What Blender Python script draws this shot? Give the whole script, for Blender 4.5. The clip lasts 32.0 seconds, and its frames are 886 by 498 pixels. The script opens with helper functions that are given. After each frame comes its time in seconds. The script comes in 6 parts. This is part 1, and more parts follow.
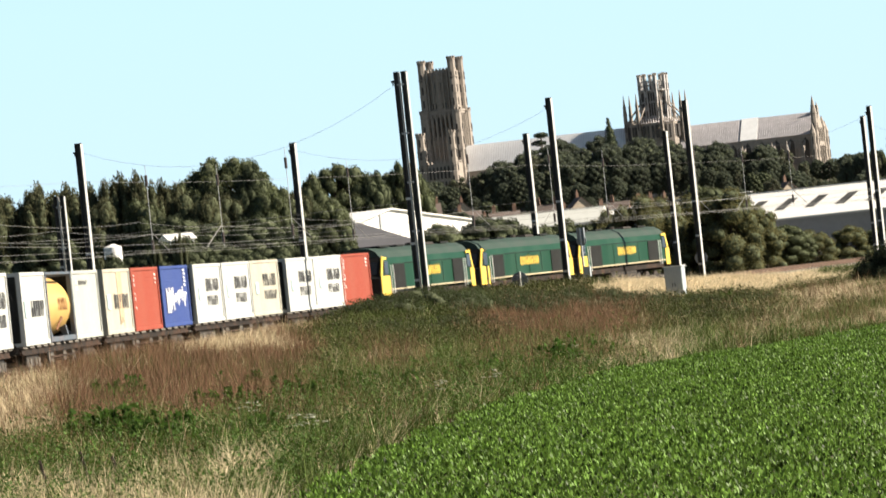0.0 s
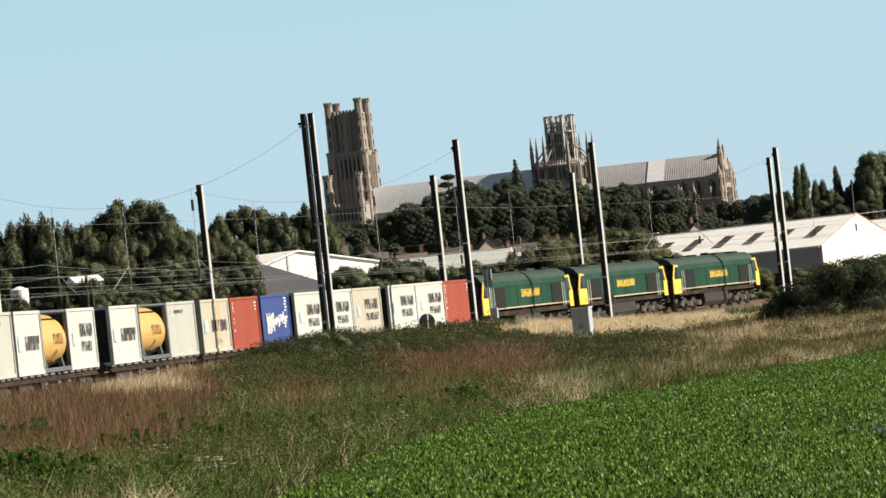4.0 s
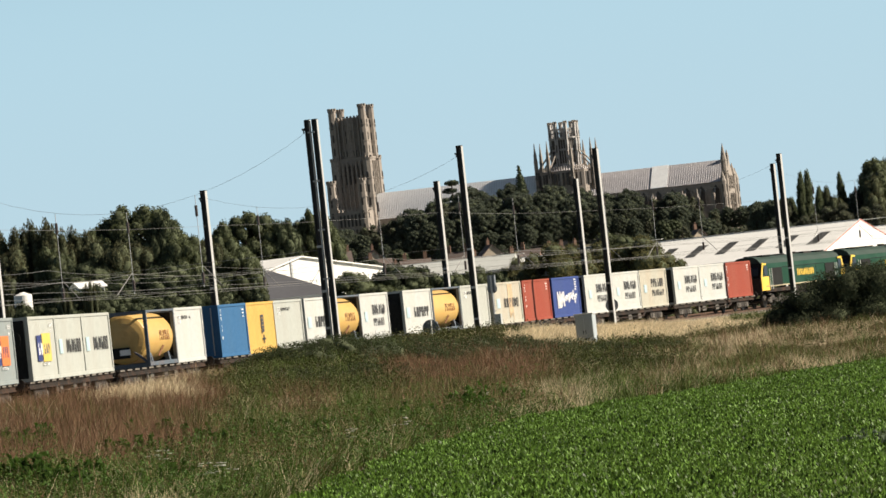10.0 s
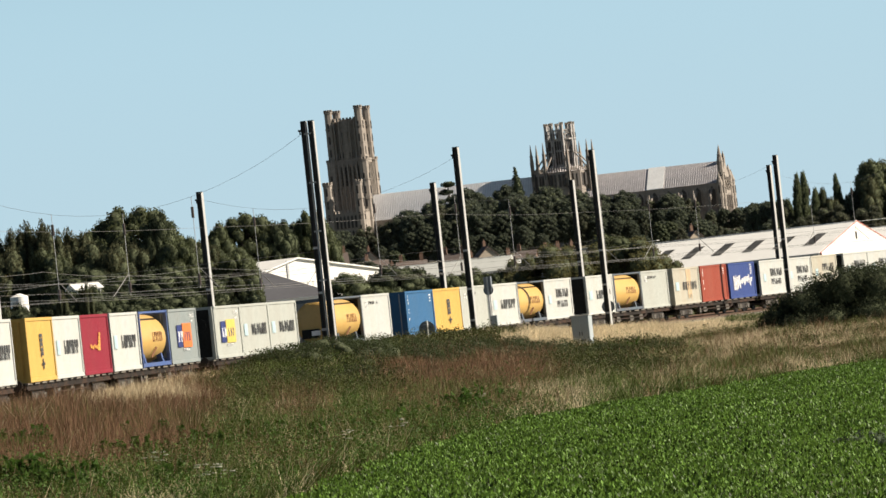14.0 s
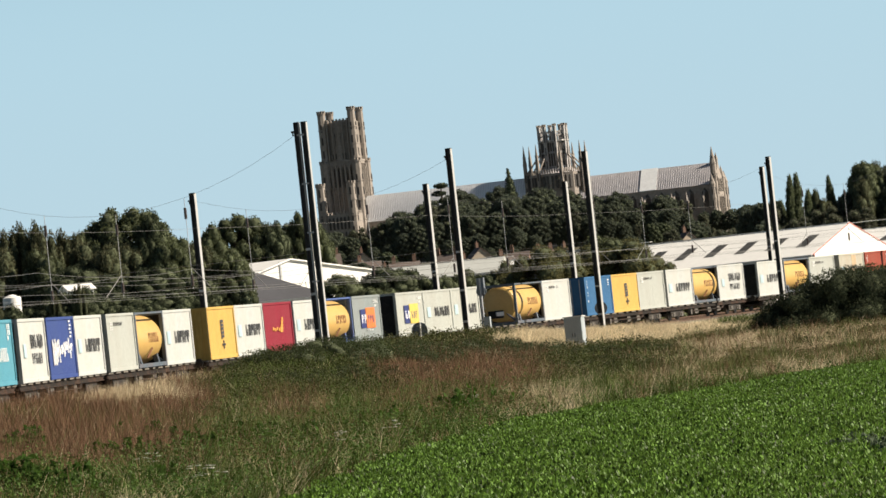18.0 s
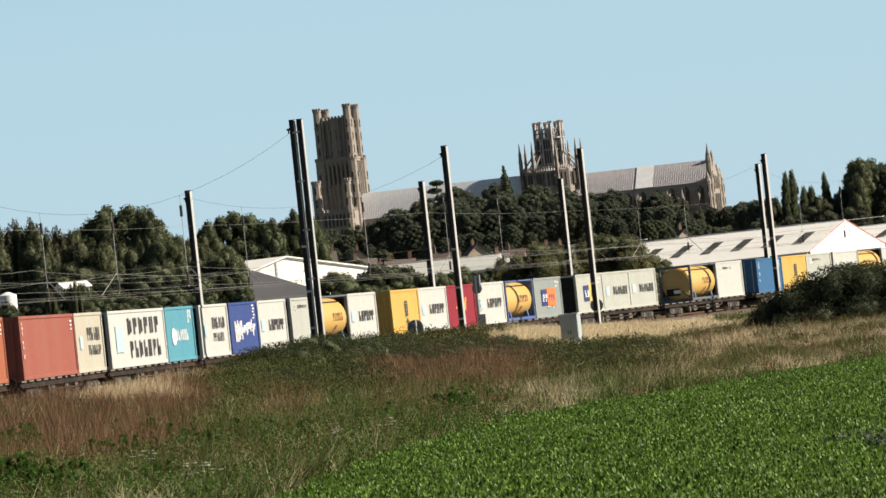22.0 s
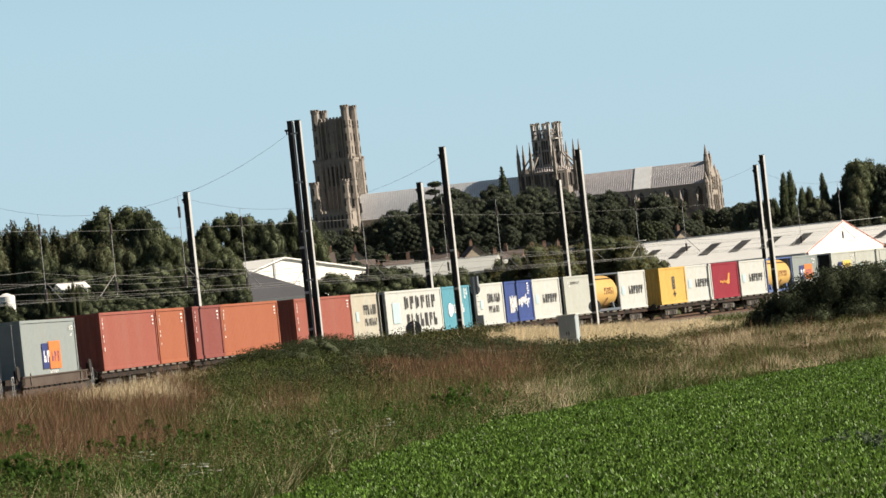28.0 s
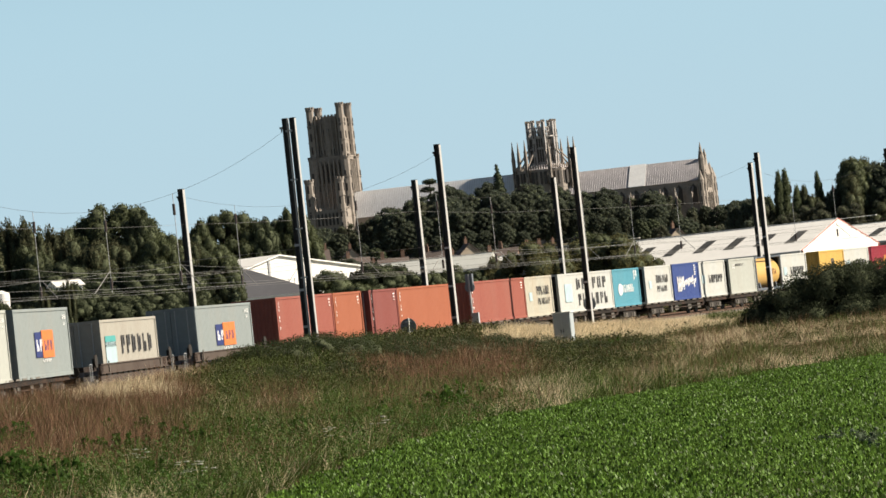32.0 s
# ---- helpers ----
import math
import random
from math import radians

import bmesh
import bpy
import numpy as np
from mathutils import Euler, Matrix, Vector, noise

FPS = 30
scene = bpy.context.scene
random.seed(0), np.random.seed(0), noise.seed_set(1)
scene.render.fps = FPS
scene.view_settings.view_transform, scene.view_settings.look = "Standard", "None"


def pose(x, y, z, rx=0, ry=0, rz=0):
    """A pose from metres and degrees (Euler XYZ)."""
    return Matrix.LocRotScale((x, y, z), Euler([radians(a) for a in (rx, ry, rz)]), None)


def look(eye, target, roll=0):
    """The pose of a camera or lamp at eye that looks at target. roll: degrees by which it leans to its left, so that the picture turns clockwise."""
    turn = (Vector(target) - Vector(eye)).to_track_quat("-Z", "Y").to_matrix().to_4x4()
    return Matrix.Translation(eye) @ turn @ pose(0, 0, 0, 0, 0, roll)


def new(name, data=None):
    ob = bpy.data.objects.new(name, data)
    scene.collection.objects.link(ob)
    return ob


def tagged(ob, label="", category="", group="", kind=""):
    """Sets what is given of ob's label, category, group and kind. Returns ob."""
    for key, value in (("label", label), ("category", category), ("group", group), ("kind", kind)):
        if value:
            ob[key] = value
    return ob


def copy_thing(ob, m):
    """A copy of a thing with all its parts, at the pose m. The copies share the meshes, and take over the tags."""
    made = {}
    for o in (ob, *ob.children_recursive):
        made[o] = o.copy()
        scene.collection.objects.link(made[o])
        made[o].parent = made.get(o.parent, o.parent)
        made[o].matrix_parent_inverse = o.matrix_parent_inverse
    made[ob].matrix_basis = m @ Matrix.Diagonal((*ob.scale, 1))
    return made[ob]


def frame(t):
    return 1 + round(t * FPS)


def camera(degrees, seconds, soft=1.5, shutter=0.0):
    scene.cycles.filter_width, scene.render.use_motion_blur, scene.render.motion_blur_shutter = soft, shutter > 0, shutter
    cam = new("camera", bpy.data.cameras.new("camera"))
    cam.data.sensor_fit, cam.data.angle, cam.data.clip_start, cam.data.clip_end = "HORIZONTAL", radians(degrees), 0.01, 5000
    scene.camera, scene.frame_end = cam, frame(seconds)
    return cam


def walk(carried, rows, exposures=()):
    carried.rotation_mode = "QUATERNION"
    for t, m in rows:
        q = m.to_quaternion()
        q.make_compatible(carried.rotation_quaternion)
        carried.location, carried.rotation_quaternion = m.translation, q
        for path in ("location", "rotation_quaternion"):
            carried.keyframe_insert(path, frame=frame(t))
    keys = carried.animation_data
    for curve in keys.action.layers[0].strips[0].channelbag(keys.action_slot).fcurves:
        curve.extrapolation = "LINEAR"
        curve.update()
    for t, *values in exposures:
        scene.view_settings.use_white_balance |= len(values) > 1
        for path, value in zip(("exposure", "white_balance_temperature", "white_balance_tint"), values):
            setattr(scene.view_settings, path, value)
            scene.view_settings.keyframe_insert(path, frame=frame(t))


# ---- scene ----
cam = camera(11.194, 32.0, soft=1.5, shutter=0.5)
EYE = Vector((0.0, 0.0, 1.88))
# seconds, pan to the right, tilt up, lean (degrees)
TURNS = [
    (0, -1.082, 0.370, 5.98),
    (0.5, -1.147, 0.820, 6.08),
    (1, -0.239, 0.941, 5.67),
    (1.5, 0.370, 0.929, 5.93),
    (2, 0.405, 0.885, 5.99),
    (2.5, 0.317, 0.802, 6.32),
    (3, 0.316, 0.740, 6.09),
    (3.5, 0.202, 0.752, 6.09),
    (4, 0.144, 0.773, 6.09),
    (4.5, 0.119, 0.790, 6.09),
    (6.5, 0.065, 0.820, 6.04),
    (7, 0.077, 0.823, 6.04),
    (7.5, 0.077, 0.835, 6.04),
    (8, 0.078, 0.846, 6.04),
    (8.5, 0.084, 0.858, 6.05),
    (9, 0.090, 0.850, 6.04),
    (9.5, 0.099, 0.855, 6.05),
    (10, 0.105, 0.853, 6.05),
    (10.5, 0.123, 0.854, 6.05),
    (11, 0.128, 0.869, 6.06),
    (11.5, 0.135, 0.872, 6.04),
    (12, 0.146, 0.869, 6.06),
    (12.5, 0.141, 0.875, 6.06),
    (13, 0.150, 0.885, 6.06),
    (13.5, 0.156, 0.878, 6.05),
    (14, 0.154, 0.866, 6.05),
    (14.5, 0.156, 0.859, 6.05),
    (16.5, 0.232, 0.850, 6.00),
    (17, 0.241, 0.864, 6.01),
    (17.5, 0.248, 0.875, 6.00),
    (18, 0.246, 0.873, 6.00),
    (18.5, 0.254, 0.865, 6.00),
    (19, 0.256, 0.854, 6.02),
    (19.5, 0.265, 0.854, 6.03),
    (20, 0.266, 0.856, 6.02),
    (20.5, 0.266, 0.857, 6.02),
    (21, 0.276, 0.851, 6.03),
    (21.5, 0.287, 0.839, 6.03),
    (22, 0.296, 0.834, 6.03),
    (22.5, 0.288, 0.833, 6.04),
    (23, 0.286, 0.833, 6.05),
    (23.5, 0.285, 0.833, 6.06),
    (24, 0.283, 0.823, 6.06),
    (24.5, 0.292, 0.804, 6.07),
    (25, 0.273, 0.817, 6.08),
    (25.5, 0.283, 0.815, 6.08),
    (27.5, 0.299, 0.851, 6.06),
    (28, 0.321, 0.845, 6.05),
    (28.5, 0.352, 0.832, 6.06),
    (29, 0.361, 0.826, 6.05),
    (29.5, 0.374, 0.834, 6.05),
    (30, 0.384, 0.851, 6.05),
    (30.5, 0.377, 0.861, 6.04),
    (31, 0.363, 0.842, 6.03),
    (31.5, 0.371, 0.831, 6.03),
    (32, 0.384, 0.807, 6.02),
]


def aim(pan, tilt, lean):
    p, q = radians(pan), radians(tilt)
    way = Vector((math.sin(p) * math.cos(q), math.cos(p) * math.cos(q), math.sin(q)))
    return look(EYE, EYE + way * 100, -lean)


walk(cam, [(t, aim(p, q, r)) for t, p, q, r in TURNS],
     exposures=[(0.0, 1.39, 6200, 13), (0.5, 1.33, 6200, 13), (1.0, 1.09, 6200, 13), (1.5, 0.99, 6200, 13), (2.0, 0.97, 6200, 13), (9.0, 0.89, 6200, 13), (18.0, 0.87, 6200, 13), (32.0, 0.86, 6200, 13)])

# ---- world and sun ----
SUN_EL, SUN_AZ = 34.0, -3.0  # the azimuth is counted from +x towards +y
world = bpy.data.worlds.new("sky")
scene.world = world
world.use_nodes = True
wn = world.node_tree
sky = wn.nodes.new("ShaderNodeTexSky")
sky.sky_type, sky.sun_disc = "NISHITA", False
sky.sun_elevation, sky.sun_rotation = radians(SUN_EL), radians(90 - SUN_AZ)
sky.air_density, sky.dust_density, sky.ozone_density = 1.0, 0.3, 1.5
sky.altitude = 1500.0
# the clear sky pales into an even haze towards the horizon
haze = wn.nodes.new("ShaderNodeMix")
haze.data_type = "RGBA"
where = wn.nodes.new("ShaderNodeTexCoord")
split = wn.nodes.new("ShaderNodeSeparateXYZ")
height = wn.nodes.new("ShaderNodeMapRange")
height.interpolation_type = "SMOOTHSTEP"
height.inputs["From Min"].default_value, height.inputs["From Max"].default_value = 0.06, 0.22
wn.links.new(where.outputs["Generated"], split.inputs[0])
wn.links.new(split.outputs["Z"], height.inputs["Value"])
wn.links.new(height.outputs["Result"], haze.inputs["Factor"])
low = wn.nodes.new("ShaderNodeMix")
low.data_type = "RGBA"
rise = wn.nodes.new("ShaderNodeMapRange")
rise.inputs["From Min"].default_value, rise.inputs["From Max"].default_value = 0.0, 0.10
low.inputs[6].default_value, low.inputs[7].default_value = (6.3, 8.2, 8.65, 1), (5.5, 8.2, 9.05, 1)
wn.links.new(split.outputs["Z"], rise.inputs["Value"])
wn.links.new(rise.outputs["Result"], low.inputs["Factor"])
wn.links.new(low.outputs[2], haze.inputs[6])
deep = wn.nodes.new("ShaderNodeMix")
deep.data_type, deep.blend_type = "RGBA", "MULTIPLY"
deep.inputs["Factor"].default_value = 1.0
deep.inputs[7].default_value = (0.42, 0.42, 0.42, 1)
wn.links.new(sky.outputs["Color"], deep.inputs[6])
wn.links.new(deep.outputs[2], haze.inputs[7])
wn.nodes["Background"].inputs["Strength"].default_value = 0.045
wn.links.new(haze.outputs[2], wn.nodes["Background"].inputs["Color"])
sun = new("sun", bpy.data.lights.new("sun", "SUN"))
sun.data.energy, sun.data.angle, sun.data.color = 5.0, radians(0.55), (1.0, 0.885, 0.70)
_e, _a = radians(SUN_EL), radians(SUN_AZ)
_from = Vector((math.cos(_e) * math.cos(_a), math.cos(_e) * math.sin(_a), math.sin(_e)))
sun.matrix_world = look(_from * 300, (0, 0, 0))


# ---- materials ----
def mat(name, color, rough=0.7, metal=0.0, vary=0.25, scale=1.0, fine=14.0, bump=0.0, dirt=None, dirt_amount=0.35,
        streak=False, island=0.0, each=0.0, translucent=0.0, spec=0.5):
    """Base colour broken up at two scales, with optional dirt, streaks and per-piece variation."""
    m = bpy.data.materials.new(name)
    m.use_nodes = True
    nt = m.node_tree
    n, l = nt.nodes, nt.links
    b = n["Principled BSDF"]
    b.inputs["Roughness"].default_value, b.inputs["Metallic"].default_value = rough, metal
    b.inputs["Specular IOR Level"].default_value = spec
    co = n.new("ShaderNodeTexCoord")
    big = n.new("ShaderNodeTexNoise")
    big.inputs["Scale"].default_value, big.inputs["Detail"].default_value = scale, 4
    small = n.new("ShaderNodeTexNoise")
    small.inputs["Scale"].default_value, small.inputs["Detail"].default_value = scale * fine, 3
    src = co.outputs["Object"]
    if streak:
        mp = n.new("ShaderNodeMapping")
        mp.inputs["Scale"].default_value = (1.0, 1.0, 0.12)
        l.new(src, mp.inputs["Vector"])
        l.new(mp.outputs["Vector"], big.inputs["Vector"])
    else:
        l.new(src, big.inputs["Vector"])
    l.new(src, small.inputs["Vector"])
    add = n.new("ShaderNodeMath")
    add.operation = "ADD"
    l.new(big.outputs["Fac"], add.inputs[0])
    l.new(small.outputs["Fac"], add.inputs[1])
    mr = n.new("ShaderNodeMapRange")
    mr.inputs["From Min"].default_value, mr.inputs["From Max"].default_value = 0.6, 1.4
    mr.inputs["To Min"].default_value, mr.inputs["To Max"].default_value = 1 - vary, 1 + vary
    l.new(add.outputs[0], mr.inputs["Value"])
    last = mr.outputs["Result"]
    for amount, kind in ((island, "ShaderNodeNewGeometry"), (each, "ShaderNodeObjectInfo")):
        if amount:
            g = n.new(kind)
            r2 = n.new("ShaderNodeMapRange")
            r2.inputs["To Min"].default_value, r2.inputs["To Max"].default_value = 1 - amount, 1 + amount
            l.new(g.outputs["Random Per Island" if island and kind.endswith("Geometry") else "Random"], r2.inputs["Value"])
            mul = n.new("ShaderNodeMath")
            mul.operation = "MULTIPLY"
            l.new(last, mul.inputs[0])
            l.new(r2.outputs["Result"], mul.inputs[1])
            last = mul.outputs[0]
    mix = n.new("ShaderNodeMix")
    mix.data_type, mix.blend_type = "RGBA", "MULTIPLY"
    mix.inputs["Factor"].default_value = 1.0
    mix.inputs[6].default_value = (*color, 1)
    l.new(last, mix.inputs[7])
    out = mix.outputs[2]
    if dirt:
        dm = n.new("ShaderNodeMix")
        dm.data_type = "RGBA"
        dr = n.new("ShaderNodeMapRange")
        dr.inputs["From Min"].default_value, dr.inputs["From Max"].default_value = 0.48, 0.72
        dr.inputs["To Max"].default_value = dirt_amount
        l.new(big.outputs["Fac"], dr.inputs["Value"])
        l.new(dr.outputs["Result"], dm.inputs["Factor"])
        l.new(out, dm.inputs[6])
        dm.inputs[7].default_value = (*dirt, 1)
        out = dm.outputs[2]
    l.new(out, b.inputs["Base Color"])
    if bump:
        bp = n.new("ShaderNodeBump")
        bp.inputs["Strength"].default_value = bump
        l.new(small.outputs["Fac"], bp.inputs["Height"])
        l.new(bp.outputs["Normal"], b.inputs["Normal"])
    if translucent:
        tr = n.new("ShaderNodeBsdfTranslucent")
        l.new(out, tr.inputs["Color"])
        ms = n.new("ShaderNodeMixShader")
        ms.inputs[0].default_value = translucent
        l.new(b.outputs[0], ms.inputs[1])
        l.new(tr.outputs[0], ms.inputs[2])
        l.new(ms.outputs[0], n["Material Output"].inputs["Surface"])
    return m


RUST, GRIME = (0.16, 0.07, 0.035), (0.09, 0.075, 0.06)
PAINT = {}
for key, color, dirt in (
        ("white", (0.455, 0.468, 0.445), (0.40, 0.36, 0.28)), ("cream", (0.405, 0.392, 0.325), (0.330, 0.215, 0.120)),
        ("grey", (0.229, 0.259, 0.255), (0.222, 0.215, 0.192)), ("palegrey", (0.385, 0.400, 0.363), (0.266, 0.244, 0.207)),
        ("beige", (0.345, 0.328, 0.280), (0.222, 0.185, 0.148)),
        ("red", (0.266, 0.056, 0.033), (0.222, 0.089, 0.059)), ("dustyred", (0.266, 0.085, 0.062), (0.244, 0.126, 0.096)),
        ("orange", (0.300, 0.100, 0.052), (0.281, 0.104, 0.059)), ("purplered", (0.200, 0.060, 0.050), (0.185, 0.081, 0.074)),
        ("crimson", (0.222, 0.018, 0.033), (0.163, 0.037, 0.037)), ("blue", (0.037, 0.063, 0.207), (0.044, 0.067, 0.148)),
        ("midblue", (0.036, 0.118, 0.245), (0.045, 0.100, 0.170)), ("yellow", (0.518, 0.340, 0.089), (0.370, 0.207, 0.052)),
        ("cyan", (0.081, 0.259, 0.333), (0.104, 0.222, 0.266))):
    PAINT[key] = mat("paint_" + key, color, 0.6, 0, 0.10, 0.5, 9, 0.0, dirt, 0.4, streak=True, spec=0.25)
M_BLACK = mat("black_lettering", (0.05, 0.05, 0.052), 0.7, 0, 0.3, 2)
M_WHITE = mat("white_lettering", (0.78, 0.78, 0.76), 0.6, 0, 0.15, 2)
M_SKYB = mat("pale_blue_mark", (0.370, 0.488, 0.511), 0.6, 0, 0.15, 2)
M_TEAL = mat("teal_mark", (0.074, 0.311, 0.296), 0.6, 0, 0.15, 2)
M_NAVY = mat("navy_mark", (0.022, 0.033, 0.133), 0.6, 0, 0.2, 2)
M_ORAN = mat("orange_mark", (0.577, 0.163, 0.037), 0.6, 0, 0.2, 2)
M_YELM = mat("yellow_mark", (0.592, 0.429, 0.089), 0.6, 0, 0.2, 2)
M_GOLD = mat("gold_mark", (0.629, 0.296, 0.059), 0.6, 0, 0.2, 2)
M_TANK = mat("tank_yellow", (0.548, 0.355, 0.111), 0.4, 0, 0.10, 0.6, 9, 0, (0.45, 0.25, 0.08), 0.4, streak=True)
M_TFRAME = mat("tank_frame_blue_grey", (0.085, 0.11, 0.135), 0.6, 0, 0.2, 1, 9, 0, RUST, 0.3)
M_TBLUE = mat("tank_frame_blue", (0.059, 0.104, 0.266), 0.6, 0, 0.2, 1, 9, 0, GRIME, 0.3)
M_SILL = mat("weathered_wagon_steel", (0.026, 0.022, 0.019), 0.85, 0, 0.4, 1.2, 9, 0, RUST, 0.25, spec=0.15)
M_LEDGE = mat("pale_wagon_ledge", (0.148, 0.133, 0.111), 0.85, 0, 0.4, 1.5, 9, 0, GRIME, 0.6)
M_UNDER = mat("brake_dust_and_shade_brown", (0.022, 0.018, 0.014), 0.9, 0, 0.45, 1.5, 8)
M_SPRING = mat("pale_grey_castings", (0.111, 0.100, 0.085), 0.8, 0, 0.4, 2, 8, 0, GRIME, 0.6)
M_LOWBEAM = mat("brown_low_floor_beam", (0.058, 0.040, 0.030), 0.85, 0, 0.2, 0.6, 9, 0, GRIME, 0.4)
M_LGREEN = mat("locomotive_green", (0.007, 0.043, 0.022), 0.5, 0, 0.12, 0.4, 10, 0, (0.04, 0.075, 0.05), 0.4, streak=True, spec=0.2)
M_LROOF = mat("faded_roof_green", (0.030, 0.052, 0.040), 0.6, 0, 0.25, 0.7, 8, 0, (0.04, 0.045, 0.04), 0.6, spec=0.25)
M_LYEL = mat("warning_yellow", (0.74, 0.50, 0.07), 0.45, 0, 0.08, 0.8, 8, 0, (0.5, 0.34, 0.06), 0.3)
M_CREAM = mat("cream_stripe", (0.407, 0.348, 0.222), 0.6, 0, 0.25, 1, 8, 0, GRIME, 0.5)
M_GRILLE = mat("dark_grille", (0.018, 0.019, 0.018), 0.8, 0, 0.4, 1.5, 8, spec=0.15)
M_GLASS = mat("dark_cab_glass", (0.012, 0.014, 0.016), 0.08, 0, 0.1, 1)
M_HAND = mat("white_handrail", (0.7, 0.7, 0.66), 0.5, 0, 0.1, 2)
M_TYRE = mat("steel_wheel", (0.096, 0.081, 0.067), 0.55, 0.6, 0.3, 3)
M_GALV = mat("galvanised_steel", (0.42, 0.43, 0.43), 0.55, 0.25, 0.2, 0.8, 9, 0, (0.2, 0.19, 0.18), 0.4)
M_WIRE = mat("dull_copper_wire", (0.24, 0.235, 0.22), 0.6, 0.3, 0.2, 2)
M_INSUL = mat("brown_insulator", (0.05, 0.035, 0.03), 0.4, 0, 0.2, 4)
M_CAB = mat("cabinet_grey", (0.36, 0.40, 0.41), 0.5, 0, 0.08, 1.2, 9, 0, (0.36, 0.37, 0.36), 0.3)
M_SIGN = mat("sign_back_grey", (0.16, 0.18, 0.20), 0.6, 0.2, 0.15, 2)
M_BALLAST = mat("limestone_ballast", (0.24, 0.21, 0.17), 0.95, 0, 0.5, 0.6, 25, 0.6)
M_SLEEPER = mat("concrete_sleeper", (0.252, 0.229, 0.200), 0.9, 0, 0.25, 2)
M_RAIL = mat("rusty_rail", (0.111, 0.067, 0.044), 0.6, 0.4, 0.3, 3)
M_STONE = mat("weathered_limestone", (0.290, 0.255, 0.218), 0.9, 0, 0.30, 0.10, 9, 0.3, (0.16, 0.135, 0.115), 0.55, streak=True)
# near-black fill of cathedral openings: the shade inside them put into colour
M_STONED = mat("recess_shade_fill", (0.070, 0.062, 0.056), 0.8, 0, 0.3, 0.2)
M_LEAD = mat("lead_roof", (0.46, 0.43, 0.43), 0.8, 0.0, 0.24, 0.5, 8)
M_LEADN = mat("pale_nave_lead", (0.80, 0.80, 0.80), 0.8, 0.0, 0.12, 0.5, 8)
M_LEADRIB = mat("lead_roll", (0.50, 0.48, 0.48), 0.7, 0.0, 0.12, 0.3, 8)
M_SHEET = mat("white_sheeting", (0.84, 0.84, 0.82), 0.7, 0, 0.12, 0.4, 6)
M_LANT = mat("pale_lantern_lead", (0.40, 0.385, 0.37), 0.85, 0, 0.25, 0.12, 9, 0.2, (0.25, 0.22, 0.18), 0.5, streak=True)
M_SHED = mat("white_roof_cladding", (0.82, 0.81, 0.76), 0.55, 0, 0.07, 0.12, 9, 0, (0.58, 0.57, 0.53), 0.4)
M_SHEDP = mat("weathered_pale_sheeting", (0.42, 0.43, 0.40), 0.8, 0, 0.12, 0.2, 9, 0, (0.30, 0.31, 0.28), 0.5)
M_SHEDG = mat("grey_wall_cladding", (0.25, 0.26, 0.28), 0.6, 0, 0.12, 0.15, 9)
# dark grey copy of the roof sheets, with shade put into the colour
M_SHADEROOF = mat("shaded_roof_sheets", (0.085, 0.085, 0.092), 0.8, 0, 0.12, 0.2, 9)
M_SKYL = mat("rooflight_sheet", (0.14, 0.14, 0.13), 0.35, 0, 0.25, 0.5)
M_REDT = mat("red_trim", (0.52, 0.16, 0.13), 0.5, 0, 0.1, 1)
M_BRICK = mat("brown_brick", (0.192, 0.118, 0.081), 0.9, 0, 0.25, 0.3, 20)
M_RENDERW = mat("pale_render", (0.459, 0.385, 0.296), 0.85, 0, 0.15, 0.3)
M_TILE = mat("brown_roof_tiles", (0.115, 0.088, 0.075), 0.9, 0, 0.3, 0.4, 12)
M_BARK = mat("bark", (0.074, 0.059, 0.044), 0.95, 0, 0.35, 1, 8, 0.4)
M_LEAF = {}
# far and farolive are paler and greyer: some haze put into the leaf colour
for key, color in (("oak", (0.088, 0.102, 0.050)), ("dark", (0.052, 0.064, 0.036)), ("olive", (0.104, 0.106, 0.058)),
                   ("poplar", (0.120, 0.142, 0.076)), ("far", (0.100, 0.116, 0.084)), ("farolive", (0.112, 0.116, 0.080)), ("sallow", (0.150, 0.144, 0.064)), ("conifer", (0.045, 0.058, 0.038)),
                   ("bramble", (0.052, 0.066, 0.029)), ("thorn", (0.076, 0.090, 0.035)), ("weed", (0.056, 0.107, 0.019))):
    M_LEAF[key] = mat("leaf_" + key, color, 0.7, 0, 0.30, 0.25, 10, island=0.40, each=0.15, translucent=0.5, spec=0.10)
M_FATHEN = mat("grey_green_weed", (0.095, 0.125, 0.075), 0.8, 0, 0.3, 0.6, 7, island=0.5, translucent=0.2, spec=0.1)
M_LEAF["goose"] = M_FATHEN
# solid fill inside the crowns, with inner shade put into its dull colour
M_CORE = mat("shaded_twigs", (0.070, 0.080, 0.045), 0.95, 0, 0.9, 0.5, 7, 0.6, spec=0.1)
M_BEET = mat("beet_leaf", (0.090, 0.162, 0.025), 0.48, 0, 0.25, 0.3, 6, island=0.82, translucent=0.3, spec=0.18)
M_DOCK = mat("dead_dock_stems", (0.170, 0.102, 0.061), 0.9, 0, 0.4, 0.35, 7, island=0.6, translucent=0.15, spec=0.1)
M_STRAW = mat("straw_grass", (0.70, 0.59, 0.39), 0.85, 0, 0.30, 0.35, 7, island=0.35, translucent=0.35, spec=0.2)
M_GREENG = mat("green_grass", (0.080, 0.108, 0.027), 0.8, 0, 0.4, 0.35, 7, island=0.6, translucent=0.2, spec=0.15)
M_WEEDS = mat("broad_weed_leaves", (0.056, 0.104, 0.018), 0.6, 0, 0.5, 0.35, 7, island=0.45, translucent=0.25, spec=0.15)
